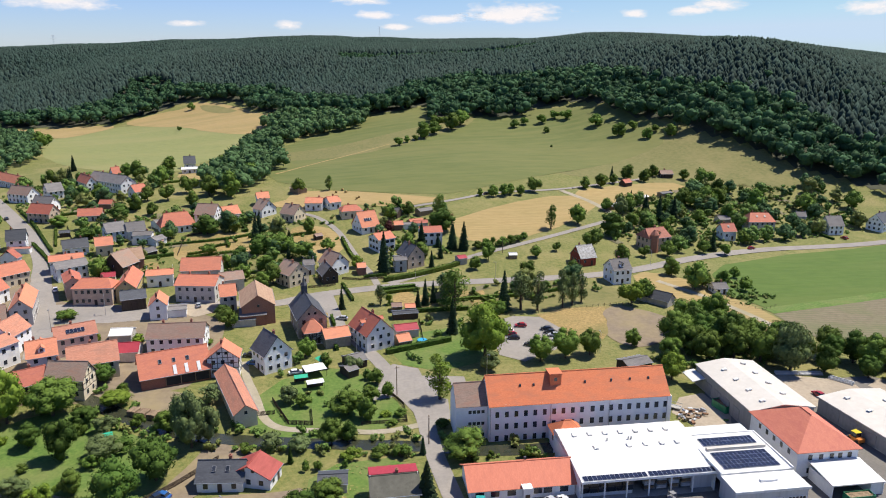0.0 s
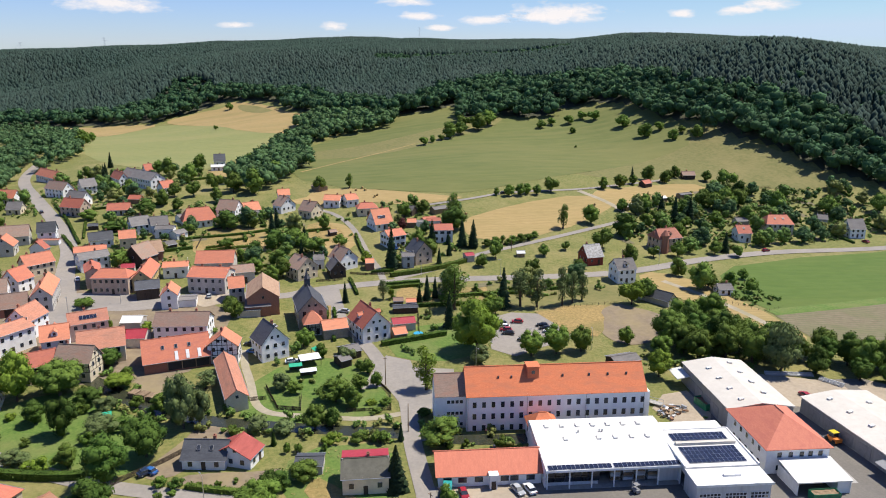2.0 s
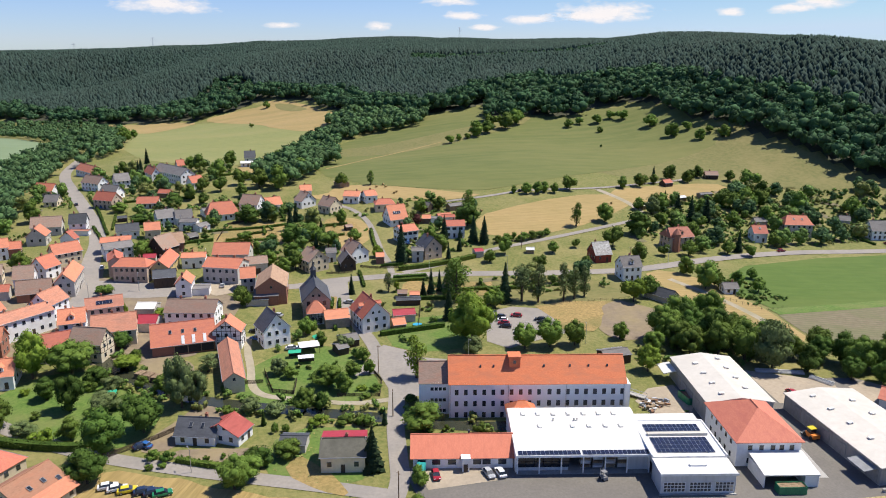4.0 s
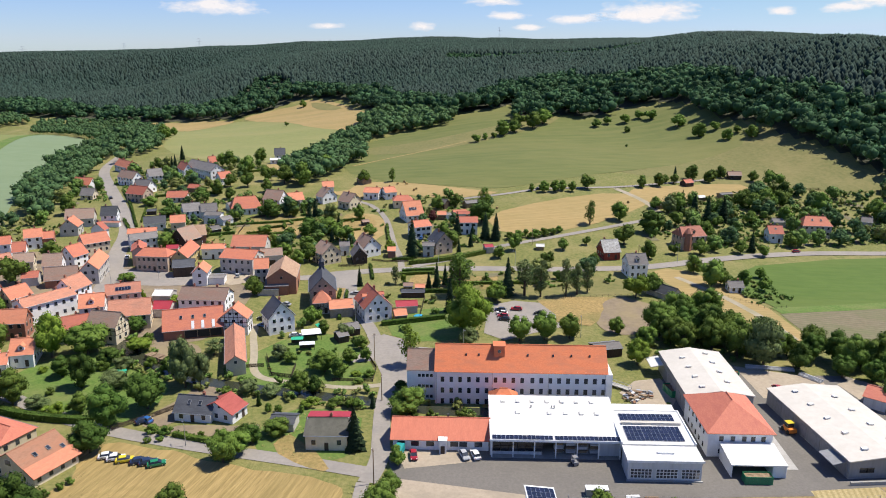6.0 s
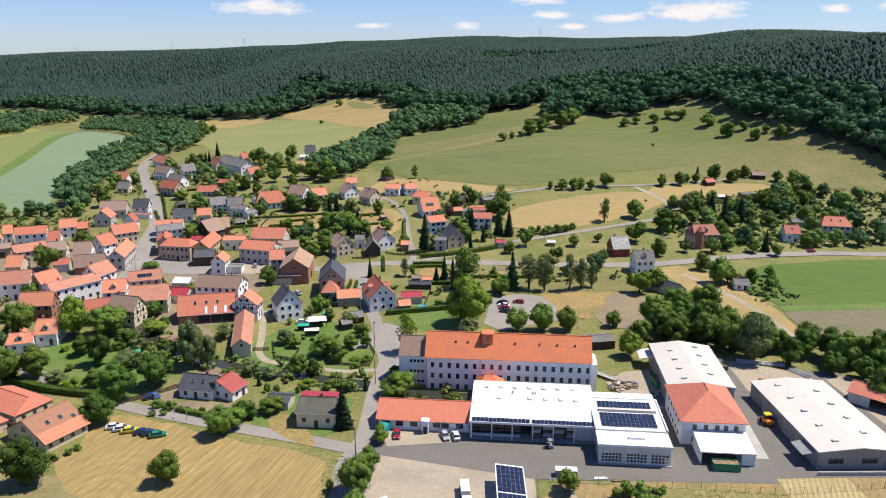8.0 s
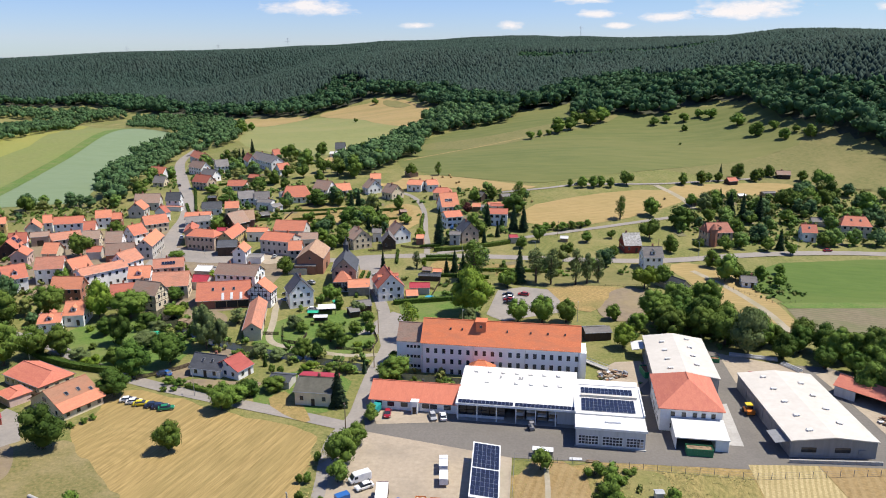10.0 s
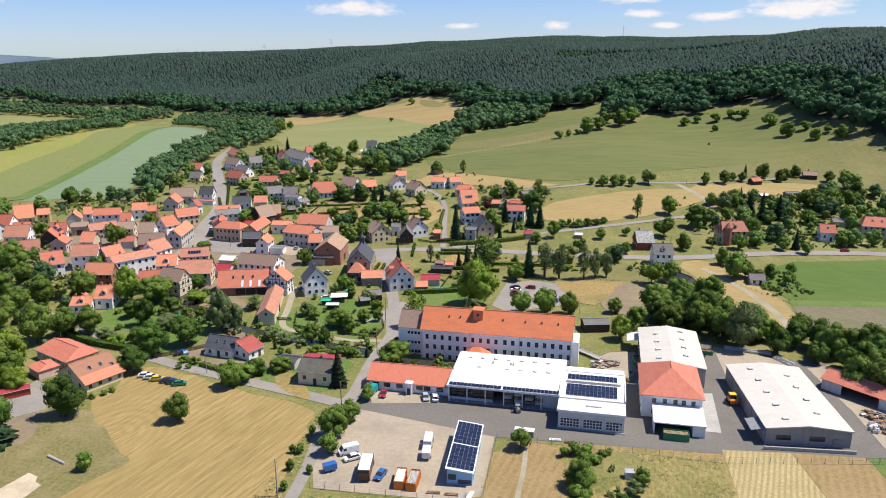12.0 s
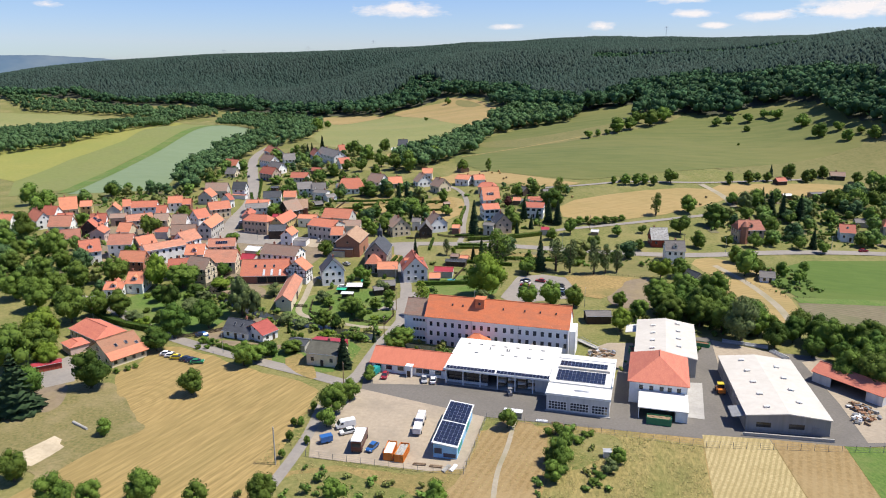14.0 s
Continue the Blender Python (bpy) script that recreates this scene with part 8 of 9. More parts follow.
car(20.9, 324.9, 5, "paint_blue", label="blue car beside a house")
car(0.3, 247.4, 75, "paint_silver", label="grey car beside the church")
car(43.2, 93.6, 172, "paint_blue")
car(-40.0, 147.9, 60, "paint_blue", label="dark blue car on a drive")
car(31.7, 133.2, -172, "paint_red")
car(43.9, 133.6, -160, "paint_silver", label="pale beige car before the low building")
car(46.6, 133.9, 15, "paint_white")
car(28.0, 133.5, 170, "paint_teal", "van", label="green and grey small truck before the low building")
for x, y, turn, colour in ((-41.6, 130.0, -70, "paint_white"), (-39.2, 129.2, -70, "paint_white"), (-36.7, 128.5, -70, "paint_yellow"), (-33.0, 128.1, -66, "paint_navy"), (-30.7, 127.7, -66, "paint_navy"), (-28.5, 127.1, -66, "paint_green"), (-40.5, 147.5, -50, "paint_navy"),
                           (56.4, 234.6, 80, "paint_navy"), (56.9, 231.6, 80, "paint_white"), (57.2, 228.8, 80, "paint_red"), (57.5, 225.9, 80, "paint_black"), (62.5, 236.0, 85, "paint_red"), (70.8, 232.2, 78, "paint_black"), (71.3, 229.4, 78, "paint_black"), (72.0, 226.7, 78, "paint_silver"), (72.5, 223.0, 78, "paint_navy"), (61.7, 219.6, 60, "paint_black"),
                           (205.0, 329.5, -70, "paint_red"), (-23.7, 233.3, 60, "paint_silver"), (-28.6, 219.5, 80, "paint_black"), (-26.2, 215.2, 80, "paint_green"), (-14.0, 207.0, -80, "paint_white"), (134.0, 173.5, 5, "paint_red"),
                           (-10.0, 404.0, 60, "paint_silver"), (-170.0, 400.0, 30, "paint_black"), (-108.0, 286.0, 20, "paint_white"), (-90.0, 233.0, 20, "paint_silver"), (86.0, 410.0, -70, "paint_black"), (270.0, 348.0, 10, "paint_red")):
    car(x, y, turn, colour)

# the white lorry with its trailer
lor = thing("lorry", pose(50.6, 109.4, 0.12, 0, 0, 8), "white flatbed lorry with canvas back", "lorry", "parked vehicles")
part("cab", boxes((-1.0, 1.0, 1.0, 2.6, 0.5, 2.3)), "paint_white", lor)
part("windscreen", boxes((-0.9, 0.9, 2.6, 2.63, 1.4, 2.1)), "glass", lor)
part("load_box", boxes((-1.0, 1.0, -2.2, 0.85, 0.8, 2.3)), "paint_white", lor)
for s in (-1, 1):
    for v in (1.9, -1.4):
        part("wheel", tube(bmesh.new(), (s * 0.8, v, 0.45), (s * 1.12, v, 0.45), 0.45, 0.45, 14), "rubber", lor)
trl = thing("box_trailer", pose(51.5, 104.0, 0.12, 0, 0, 9), "white covered trailer behind the lorry", "trailer", "parked vehicles")
part("cover", boxes((-1.0, 1.0, -1.9, 1.9, 0.7, 2.2)), "paint_white", trl)
part("drawbar", boxes((-0.06, 0.06, 1.9, 2.9, 0.5, 0.62)), "steel", trl)
for s in (-1, 1):
    part("wheel", tube(bmesh.new(), (s * 0.8, -0.3, 0.4), (s * 1.12, -0.3, 0.4), 0.4, 0.4, 14), "rubber", trl)
bus = thing("works_bus", pose(39.6, 94.4, 0.12, 0, 0, 10), "long maroon box lorry with white roof", "lorry", "parked vehicles")
bm = boxes((-1.25, 1.25, -4.0, 2.8, 0.6, 3.2))
part("body", bm, "paint_maroon", bus)
part("roof", boxes((-1.3, 1.3, -4.05, 2.85, 3.2, 3.35)), "frame_white", bus)
part("cab", boxes((-1.2, 1.2, 2.8, 4.2, 0.5, 2.7)), "paint_maroon", bus)
for v in (-3.1, -1.4, 0.3, 2.0):
    part("side_window", boxes((1.25, 1.27, v - 0.6, v + 0.6, 1.9, 2.7)), "glass", bus)
part("back_window", boxes((-1.0, 1.0, -4.03, -4.0, 1.7, 2.7)), "glass", bus)
for s in (-1, 1):
    for v in (-3.0, 3.6):
        part("wheel", tube(bmesh.new(), (s * 0.95, v, 0.48), (s * 1.27, v, 0.48), 0.48, 0.48, 14), "rubber", bus)
tr2 = thing("small_trailer", pose(31.0, 93.6, 0.1, 0, 0, 130), "small blue tarpaulin trailer on gravel", "trailer", "parked vehicles")
part("cover", boxes((-0.9, 0.9, -1.5, 1.5, 0.5, 1.9)), "paint_blue", tr2)
part("drawbar", boxes((-0.05, 0.05, 1.5, 2.6, 0.4, 0.5)), "steel", tr2)
for s in (-1, 1):
    part("wheel", tube(bmesh.new(), (s * 0.75, 0, 0.32), (s * 0.98, 0, 0.32), 0.32, 0.32, 12), "rubber", tr2)
dig = thing("wheel_loader", pose(127.0, 149.0, 0.12, 0, 0, 10), "small yellow-orange wheel loader in the yard", "loader")
part("body", boxes((-1.0, 1.0, -2.0, 1.0, 0.6, 1.6)), "paint_orange", dig)
part("cab", boxes((-0.8, 0.8, -0.8, 0.8, 1.6, 2.7)), "glass", dig)
part("cab_roof", boxes((-0.9, 0.9, -0.9, 0.9, 2.7, 2.85)), "paint_yellow", dig)
part("bucket", solid(((1.6, 0.2), (2.6, 0.2), (2.6, 0.35), (1.8, 0.4), (1.7, 1.1), (1.55, 1.1)), -1.1, 1.1), "frame_grey", dig)
for s in (-1, 1):
    for v in (-1.3, 1.0):
        part("wheel", tube(bmesh.new(), (s * 0.7, v, 0.6), (s * 1.1, v, 0.6), 0.6, 0.6, 14), "rubber", dig)


def skip(x, y, turn, L, W, H, colour, label, fill="rust"):
    ob = thing("skip_container", upright(x, y, turn, 0.12), label, "container", "waste containers")
    part("side_wall", boxes((-W / 2, -W / 2 + 0.08, -L / 2, L / 2, 0.1, H)), colour, ob)
    part("side_wall", boxes((W / 2 - 0.08, W / 2, -L / 2, L / 2, 0.1, H)), colour, ob)
    part("end_wall", boxes((-W / 2 + 0.08, W / 2 - 0.08, -L / 2, -L / 2 + 0.08, 0.1, H)), colour, ob)
    part("end_wall", boxes((-W / 2 + 0.08, W / 2 - 0.08, L / 2 - 0.08, L / 2, 0.1, H)), colour, ob)
    part("floor", boxes((-W / 2, W / 2, -L / 2, L / 2, 0.0, 0.1)), colour, ob)
    for k in range(int(L / 0.8)):
        v = -L / 2 + 0.4 + 0.8 * k
        for s in (-1, 1):
            part("rib", boxes((s * (W / 2 + 0.035) - 0.035, s * (W / 2 + 0.035) + 0.035, v - 0.05, v + 0.05, 0.1, H - 0.05)), colour, ob)
    for k in range(3):
        u = -W / 2 + 0.4 + k * (W - 0.8) / 2
        part("rib", boxes((u - 0.05, u + 0.05, -L / 2 - 0.07, -L / 2, 0.1, H - 0.05)), colour, ob)
    bm = bmesh.new()
    bmesh.ops.create_grid(bm, x_segments=8, y_segments=10, size=0.5)
    for v in bm.verts:
        v.co = Vector((v.co.x * (W - 0.2), v.co.y * (L - 0.2), H * 0.82 + 0.35 * noise.noise(v.co * 7 + Vector((x, y, 0)))))
    part("load", bm, fill, ob)
    return ob


skip(48.3, 92.5, 8, 5.8, 2.3, 2.0, "paint_orange", "orange waste container with mixed scrap", "paint_white")
skip(51.3, 92.4, 3, 5.8, 2.3, 2.0, "paint_orange", "orange waste container with pale rubble", "concrete")
skip(110.4, 125.6, 90, 6.2, 2.4, 1.9, "paint_green", "dark green waste container before the villa", "wood")
skip(102.5, 170.0, 12, 5.5, 2.3, 2.0, "paint_green", "green container beside the metal hall", "rust")
skip(124.0, 183.5, 80, 4.5, 2.0, 1.2, "paint_green", "low green container at the yard edge", "rust")


# ---- hedges, fences, poles ----
def leafy_bar(name, line, wide, high, leaf, label, category="hedge"):
    """A clipped hedge along a line: a dense core with leaves standing out of it."""
    pts = rounded(line, 2, closed=False)
    rng = np.random.RandomState(int(abs(line[0][0] * 9)))
    vs, fs = [], []
    for a, b in zip(pts, pts[1:]):
        n = int((b - a).length * 42) + 4
        k = rng.uniform(0, 1, n)
        d = (b - a).normalized()
        s = np.array([-d.y, d.x, 0])
        side, h = rng.uniform(-0.5, 0.5, n) * wide, rng.uniform(0.1, 1.04, n) * high
        face = rng.randint(0, 3, n)
        side = np.where(face == 0, -wide / 2, np.where(face == 1, wide / 2, side)) * rng.uniform(0.9, 1.12, n)
        h = np.where(face == 2, high * rng.uniform(0.96, 1.1, n), h)
        p = np.array(a)[None] * (1 - k)[:, None] + np.array(b)[None] * k[:, None] + s[None] * side[:, None]
        p[:, 2] = ground(p[:, 0], p[:, 1]) + h
        e1, e2 = rng.normal(size=(n, 3)) * 0.2, rng.normal(size=(n, 3)) * 0.2
        at = len(vs) * 3
        vs.extend(np.stack([p, p + e1, p + e2], 1))
        fs.extend(np.arange(n * 3).reshape(n, 3) + at)
    ob = thing(name, Matrix(), label, category)
    leaves = new("leaves", from_arrays("leaves", np.concatenate(vs), np.array(fs), leaf))
    leaves.parent = ob
    bm, last = bmesh.new(), None
    for i, p in enumerate(pts):
        d = (pts[min(i + 1, len(pts) - 1)] - pts[max(i - 1, 0)]).normalized()
        s = Vector((-d.y, d.x, 0)) * wide * 0.46
        z = float(ground(p.x, p.y))
        row = [bm.verts.new((*(p + s * k).xy, z + h)) for k, h in ((-1, -0.2), (-0.95, high * 0.93), (0.95, high * 0.95), (1, -0.2))]
        if last:
            for k in range(3):
                bm.faces.new((last[k], last[k + 1], row[k + 1], row[k]))
        else:
            bm.faces.new(row)
        last = row
    bm.faces.new(last[::-1])
    bmesh.ops.recalc_face_normals(bm, faces=bm.faces[:])
    part("core", bm, leaf, ob)
    return ob


leafy_bar("hedge", [(-112, 160), (-95, 158), (-80, 150), (-60, 146.5), (-54, 147)], 2.0, 1.9, "leaf_dark", "long dark clipped hedge beside the lane")
leafy_bar("hedge", [(-30, 141), (-22, 138.5), (-14, 137)], 1.4, 1.3, "leaf", "green garden hedge beside the lane")
leafy_bar("hedge", [(18, 288), (30, 292), (44, 300), (52, 306)], 2.0, 1.9, "leaf", "thick green hedge along the climbing lane")
leafy_bar("hedge", [(15, 273), (30, 276.5)], 1.6, 1.3, "leaf", "green hedge beside the main road")
leafy_bar("hedge", [(14, 218.5), (24, 222), (36, 226.5)], 1.8, 1.7, "leaf_dark", "dark clipped hedge round a garden")
leafy_bar("hedge", [(-6, 236), (-1.5, 222)], 1.0, 1.4, "leaf_dark", "row of clipped hedge by the church")
leafy_bar("hedge", [(36, 262), (60, 266), (78, 267)], 1.4, 1.4, "leaf", "garden hedge behind the birches")
leafy_bar("hedge", [(-118, 312), (-124, 326), (-140, 352)], 1.2, 1.2, "leaf_dark", "hedge along the village street")
leafy_bar("hedge", [(-80, 345), (-50, 352), (-38, 360)], 1.2, 1.2, "leaf_dark", "hedge between garden plots")


def fence(name, line, high, post, rails, label, gap=2.5, boards=0.0):
    """Posts, rails and, if boards is given, upright boards at that spacing."""
    ob = thing(name, Matrix(), label, "fence")
    mat = post
    total = [Vector((*p, 0)) for p in line]
    bm_p = boxes((-0.04, 0.04, -0.04, 0.04, -0.2, high))
    sample = part("post", bm_p, mat)
    me = sample.data
    bpy.data.objects.remove(sample)
    for a, b in zip(total, total[1:]):
        n = max(1, int((b - a).length / gap))
        turn = math.degrees(math.atan2(b.y - a.y, b.x - a.x))
        for k in range(n):
            p, q = a.lerp(b, k / n), a.lerp(b, (k + 1) / n)
            share("post", me, ob, upright(p.x, p.y, turn))
        za, zb = float(ground(a.x, a.y)), float(ground(b.x, b.y))
        for z in rails:
            bm = bmesh.new()
            tube(bm, (a.x, a.y, za + z), (b.x, b.y, zb + z), 0.016, 0.016, 4)
            part("rail", bm, mat, ob)
        if boards:
            n = int((b - a).length / boards)
            bm = bmesh.new()
            for k in range(n):
                p = a.lerp(b, (k + 0.5) / n)
                z = float(ground(p.x, p.y))
                d = (b - a).normalized() * boards * 0.36
                w = Vector((-d.y, d.x, 0)).normalized() * 0.02
                c = [p - d - w, p + d - w, p + d + w, p - d + w]
                lo, hi = [bm.verts.new((v.x, v.y, z + 0.08)) for v in c], [bm.verts.new((v.x, v.y, z + high)) for v in c]
                for i in range(4):
                    bm.faces.new((lo[i], lo[(i + 1) % 4], hi[(i + 1) % 4], hi[i]))
                bm.faces.new(hi)
            tagged(part("boarding", bm, mat, ob), kind="stuff")
    return ob


fence("fence", [(29.0, 86.2), (43, 86.6), (57, 87.2), (67.5, 88.8), (66.6, 116.4), (87, 116.6), (121.6, 116.2), (156, 123.4), (175, 128)], 1.8, "frame_grey", (0.1, 0.6, 1.1, 1.75), "grey wire mesh fence round the works yard", 3.0)
fence("wooden_fence", [(-25.5, 182.7), (-18.4, 183.6)], 1.3, "dark_wood", (0.3, 1.0), "brown wooden garden fence", 2.0, 0.3)
fence("wooden_fence", [(-19.7, 191.3), (-14.6, 177.6), (-8.2, 176.2), (-8.9, 185.4)], 1.3, "dark_wood", (0.3, 1.0), "brown wooden garden fence", 2.0, 0.3)
fence("wooden_fence", [(13, 192.2), (16.4, 184), (16.4, 174.6), (4.2, 174.7)], 1.0, "dark_wood", (0.3, 0.8), "weathered garden fence along the path", 2.2, 0.3)
fence("wooden_fence", [(-47, 143), (-38, 152), (-30, 162)], 1.4, "dark_wood", (0.3, 1.0), "dark board fence beside the drive", 2.0, 0.25)
leafy_bar("hedge", [(16.0, 276.0), (22.4, 277.7), (29.8, 279.3)], 1.6, 1.8, "leaf_dark", "clipped dark hedge along the main road")
leafy_bar("hedge", [(19.6, 251.1), (29.2, 252.9), (38.8, 253.6), (47.0, 253.8)], 1.2, 1.5, "leaf_dark", "clipped hedge at the end of a garden")
leafy_bar("hedge", [(1.1, 284.9), (4.7, 266.3)], 1.0, 1.2, "leaf_dark", "clipped hedge beside the churchyard lane")
leafy_bar("hedge", [(-6.1, 250.6), (-5.3, 241.2)], 0.9, 1.4, "leaf_dark", "clipped dark green churchyard hedge")
leafy_bar("hedge", [(-3.4, 249.9), (-2.4, 241.1)], 0.9, 1.4, "leaf_dark", "clipped dark green churchyard hedge")
leafy_bar("hedge", [(-170.6, 418.7), (-152.1, 387.0), (-133.1, 349.8), (-127.2, 338.8)], 1.1, 1.3, "leaf_dark", "dark hedge on the wall beside the street")
leafy_bar("hedge", [(1.8, 346.1), (5.3, 321.4), (8.2, 312.0)], 1.2, 1.4, "leaf", "green hedge beside the climbing lane")
leafy_bar("hedge", [(-138.3, 377.1), (-128.6, 347.7)], 0.9, 1.2, "leaf", "green hedge between gardens")
leafy_bar("hedge", [(-42.8, 352.4), (-31.1, 358.3), (-25.9, 363.1)], 1.2, 1.6, "leaf_dark", "loose hedge at an orchard edge")
leafy_bar("hedge", [(-66.9, 325.4), (-55.2, 329.5), (-44.1, 332.0)], 1.0, 1.3, "leaf", "loose hedge beside a dry meadow")
leafy_bar("hedge", [(9.9, 292.8), (19.5, 295.1)], 1.0, 1.2, "leaf_dark", "clipped hedge before a house")
leafy_bar("hedge", [(-5.7, 303.2), (-2.0, 299.3)], 1.0, 1.2, "leaf", "green hedge beside a house")
fence("wooden_fence", [(-12.5, 282.2), (-5.1, 283.2), (-1.7, 285.1)], 1.1, "dark_wood", (0.3, 0.9), "wooden garden fence beside the main road", 2.2, 0.3)
fence("wooden_fence", [(1.0, 291.9), (7.5, 290.1), (19.3, 290.9)], 1.1, "dark_wood", (0.3, 0.9), "wooden front garden fence", 2.2, 0.3)
fence("wooden_fence", [(-29.9, 248.8), (-28.3, 260.4), (-26.1, 263.4)], 1.2, "dark_wood", (0.3, 0.9), "brown wooden fence beside the church", 2.2, 0.3)
fence("wooden_fence", [(-71.5, 329.8), (-73.4, 357.8), (-60.3, 365.8)], 1.1, "dark_wood", (0.3, 0.9), "wooden fence round a dry meadow", 2.2, 0.3)
fence("wooden_fence", [(27.6, 246.1), (26.9, 226.3)], 1.1, "dark_wood", (0.3, 0.9), "wooden fence between gardens", 2.2, 0.3)
fence("wooden_fence", [(19.0, 238.6), (26.7, 235.8)], 1.0, "dark_wood", (0.3, 0.9), "wooden fence between gardens", 2.2, 0.3)
fence("wooden_fence", [(-114.8, 338.2), (-126.3, 361.5), (-134.4, 381.8)], 1.0, "dark_wood", (0.3, 0.9), "wooden fence between gardens", 2.2, 0.3)
fence("pasture_fence", [(133, 418.5), (164, 435), (203, 453), (224, 462)], 1.2, "dark_wood", (0.6, 1.1), "wooden pasture fence along the farm track", 3.0)
fence("pasture_fence", [(145, 262), (160, 245), (170, 250)], 1.2, "dark_wood", (0.5, 1.0), "garden fence of the allotment", 2.5)
fence("pasture_fence", [(70, 248), (100, 254), (120, 256)], 1.1, "dark_wood", (0.5, 1.0), "low fence beside the bare ground", 2.5)


def lamp_post(x, y, high, kind="lamp"):
    ob = thing("street_lamp" if kind == "lamp" else "utility_pole", upright(x, y, (x * 13) % 360), "tall grey street lamp beside the road" if kind == "lamp" else "weathered wooden utility pole", "street lamp" if kind == "lamp" else "pole", "poles along the lanes")
    if kind == "twin":
        tagged(ob, "pale twin-legged utility pole with a crossarm")
        part("pole", tube(bmesh.new(), (0.75, 0, -0.3), (0.35, 0, high), 0.16, 0.12, 8), "paving", ob)
    part("pole", tube(bmesh.new(), (0, 0, -0.3), (0, 0, high), 0.11 if kind == "lamp" else 0.15, 0.06 if kind == "lamp" else 0.11, 8), "steel" if kind == "lamp" else "paving" if kind == "twin" else "wood", ob)
    if kind == "lamp":
        a = part("arm", tube(bmesh.new(), (0, 0, high - 0.05), (0, 1.2, high + 0.15), 0.04, 0.035, 6), "steel", ob)
        part("lamp_head", boxes((-0.14, 0.14, 1.0, 1.7, high + 0.05, high + 0.2)), "frame_grey", a)
    else:
        part("crossarm", boxes((-0.7, 0.7, -0.06, 0.06, high - 0.6, high - 0.48)), "wood", ob)
        for u in (-0.6, 0.6):
            part("insulator", tube(bmesh.new(), (u, 0, high - 0.48), (u, 0, high - 0.28), 0.05, 0.03, 6), "frame_white", ob)
    return ob


for x, y, h, k in ((15.0, 190.5, 9, "pole"), (20.6, 162.5, 8, "pole"), (23.6, 121.5, 9, "pole"), (23.4, 81.6, 9.5, "twin"), (-87.7, 150.5, 9, "lamp"), (-50, 146.5, 6, "lamp"), (-25, 136.2, 6, "lamp"), (4.6, 219, 7, "lamp"), (43, 200, 7, "lamp"), (64, 214, 7, "lamp"), (83, 212, 7, "lamp"), (121, 298, 9, "pole"), (75, 320, 8, "pole"), (-96, 246, 7, "lamp"), (-82, 258, 7, "lamp"), (31, 289, 7, "lamp"), (65, 288.8, 7, "lamp"), (140, 303, 7, "lamp"), (190, 326, 7, "lamp")):
    lamp_post(x, y, h, k)

# ---- loose things ----
bm = bmesh.new()
tube(bm, (-0.6, 0, 0.65), (0.6, 0, 0.65), 0.65, 0.65, 16)
bmesh.ops.bevel(bm, geom=[e for e in bm.edges if abs(e.verts[0].co.x - e.verts[1].co.x) < 0.01], offset=0.08, segments=2, affect="EDGES")
bale = tagged(part("straw_bale", bm, "straw"), "round pale straw bale on the stubble", "bale", "straw bales")
first = True
for x, y, a in ((-0.4, 428.0, 20), (3.3, 432.6, 70), (5.2, 427.0, 40), (12.3, 414.0, 0), (11.0, 411.2, 90), (59.8, 374.0, 30), (135.4, 391.7, 60), (131.6, 377.1, 15)):
    m = upright(x, y, a, 0.14)
    if first:
        bale.matrix_basis, first = m, False
    else:
        copy_thing(bale, m)

# timber stacks
for x, y, turn in ((-55.4, 187.2, -20), (-52.6, 186.2, -20), (-50.0, 185.0, -20)):
    ob = thing("timber_stack", upright(x, y, turn, 0.05), "stack of sawn pale timber in a farmyard", "timber stack", "timber stacks")
    for k in range(7):
        for j in range(4):
            part("board", boxes((-1.2 + 0.6 * j, -0.66 + 0.6 * j, -1.5 + 0.1 * ((k * 3 + j) % 3), 1.5, 0.22 * k, 0.22 * k + 0.19)), "wood", ob)
for x, y, turn, n in ((162.0, 149.0, 30, 9), (161.5, 141.5, 80, 9), (164, 145, 10, 7), (91.0, 166.5, 50, 10), (94, 168, 0, 8)):
    ob = thing("scrap_heap", upright(x, y, turn, 0.1), "heap of pallets, blocks and scrap metal", "scrap heap", "heaps of scrap")
    rr = random.Random(int(x * 3 + y))
    for k in range(n * 3):
        bm = boxes((-rr.uniform(0.3, 1.1), rr.uniform(0.3, 1.1), -rr.uniform(0.15, 0.5), rr.uniform(0.15, 0.5), 0, rr.uniform(0.15, 0.7)))
        part("block", bm, rr.choice(("concrete", "rust", "wood", "pale_panel", "steel")), ob).matrix_basis = pose(rr.uniform(-2.6, 2.6), rr.uniform(-2.2, 2.2), rr.uniform(0, 0.5), rr.uniform(-12, 12), rr.uniform(-12, 12), rr.uniform(0, 180))
for x, y, turn in ((134, 188.6, -8), (141, 187.4, -8), (147, 181.5, -55)):
    ob = thing("pipe_stack", upright(x, y, turn, 0.12), "stack of long pale steel lengths on the ground", "pipe stack", "stacks of steel")
    for k in range(6):
        part("bar", boxes((-3.6, 3.4, -0.9 + 0.3 * k, -0.66 + 0.3 * k, 0, 0.3 + 0.22 * (k % 3))), "pale_panel" if k % 2 else "steel", ob)
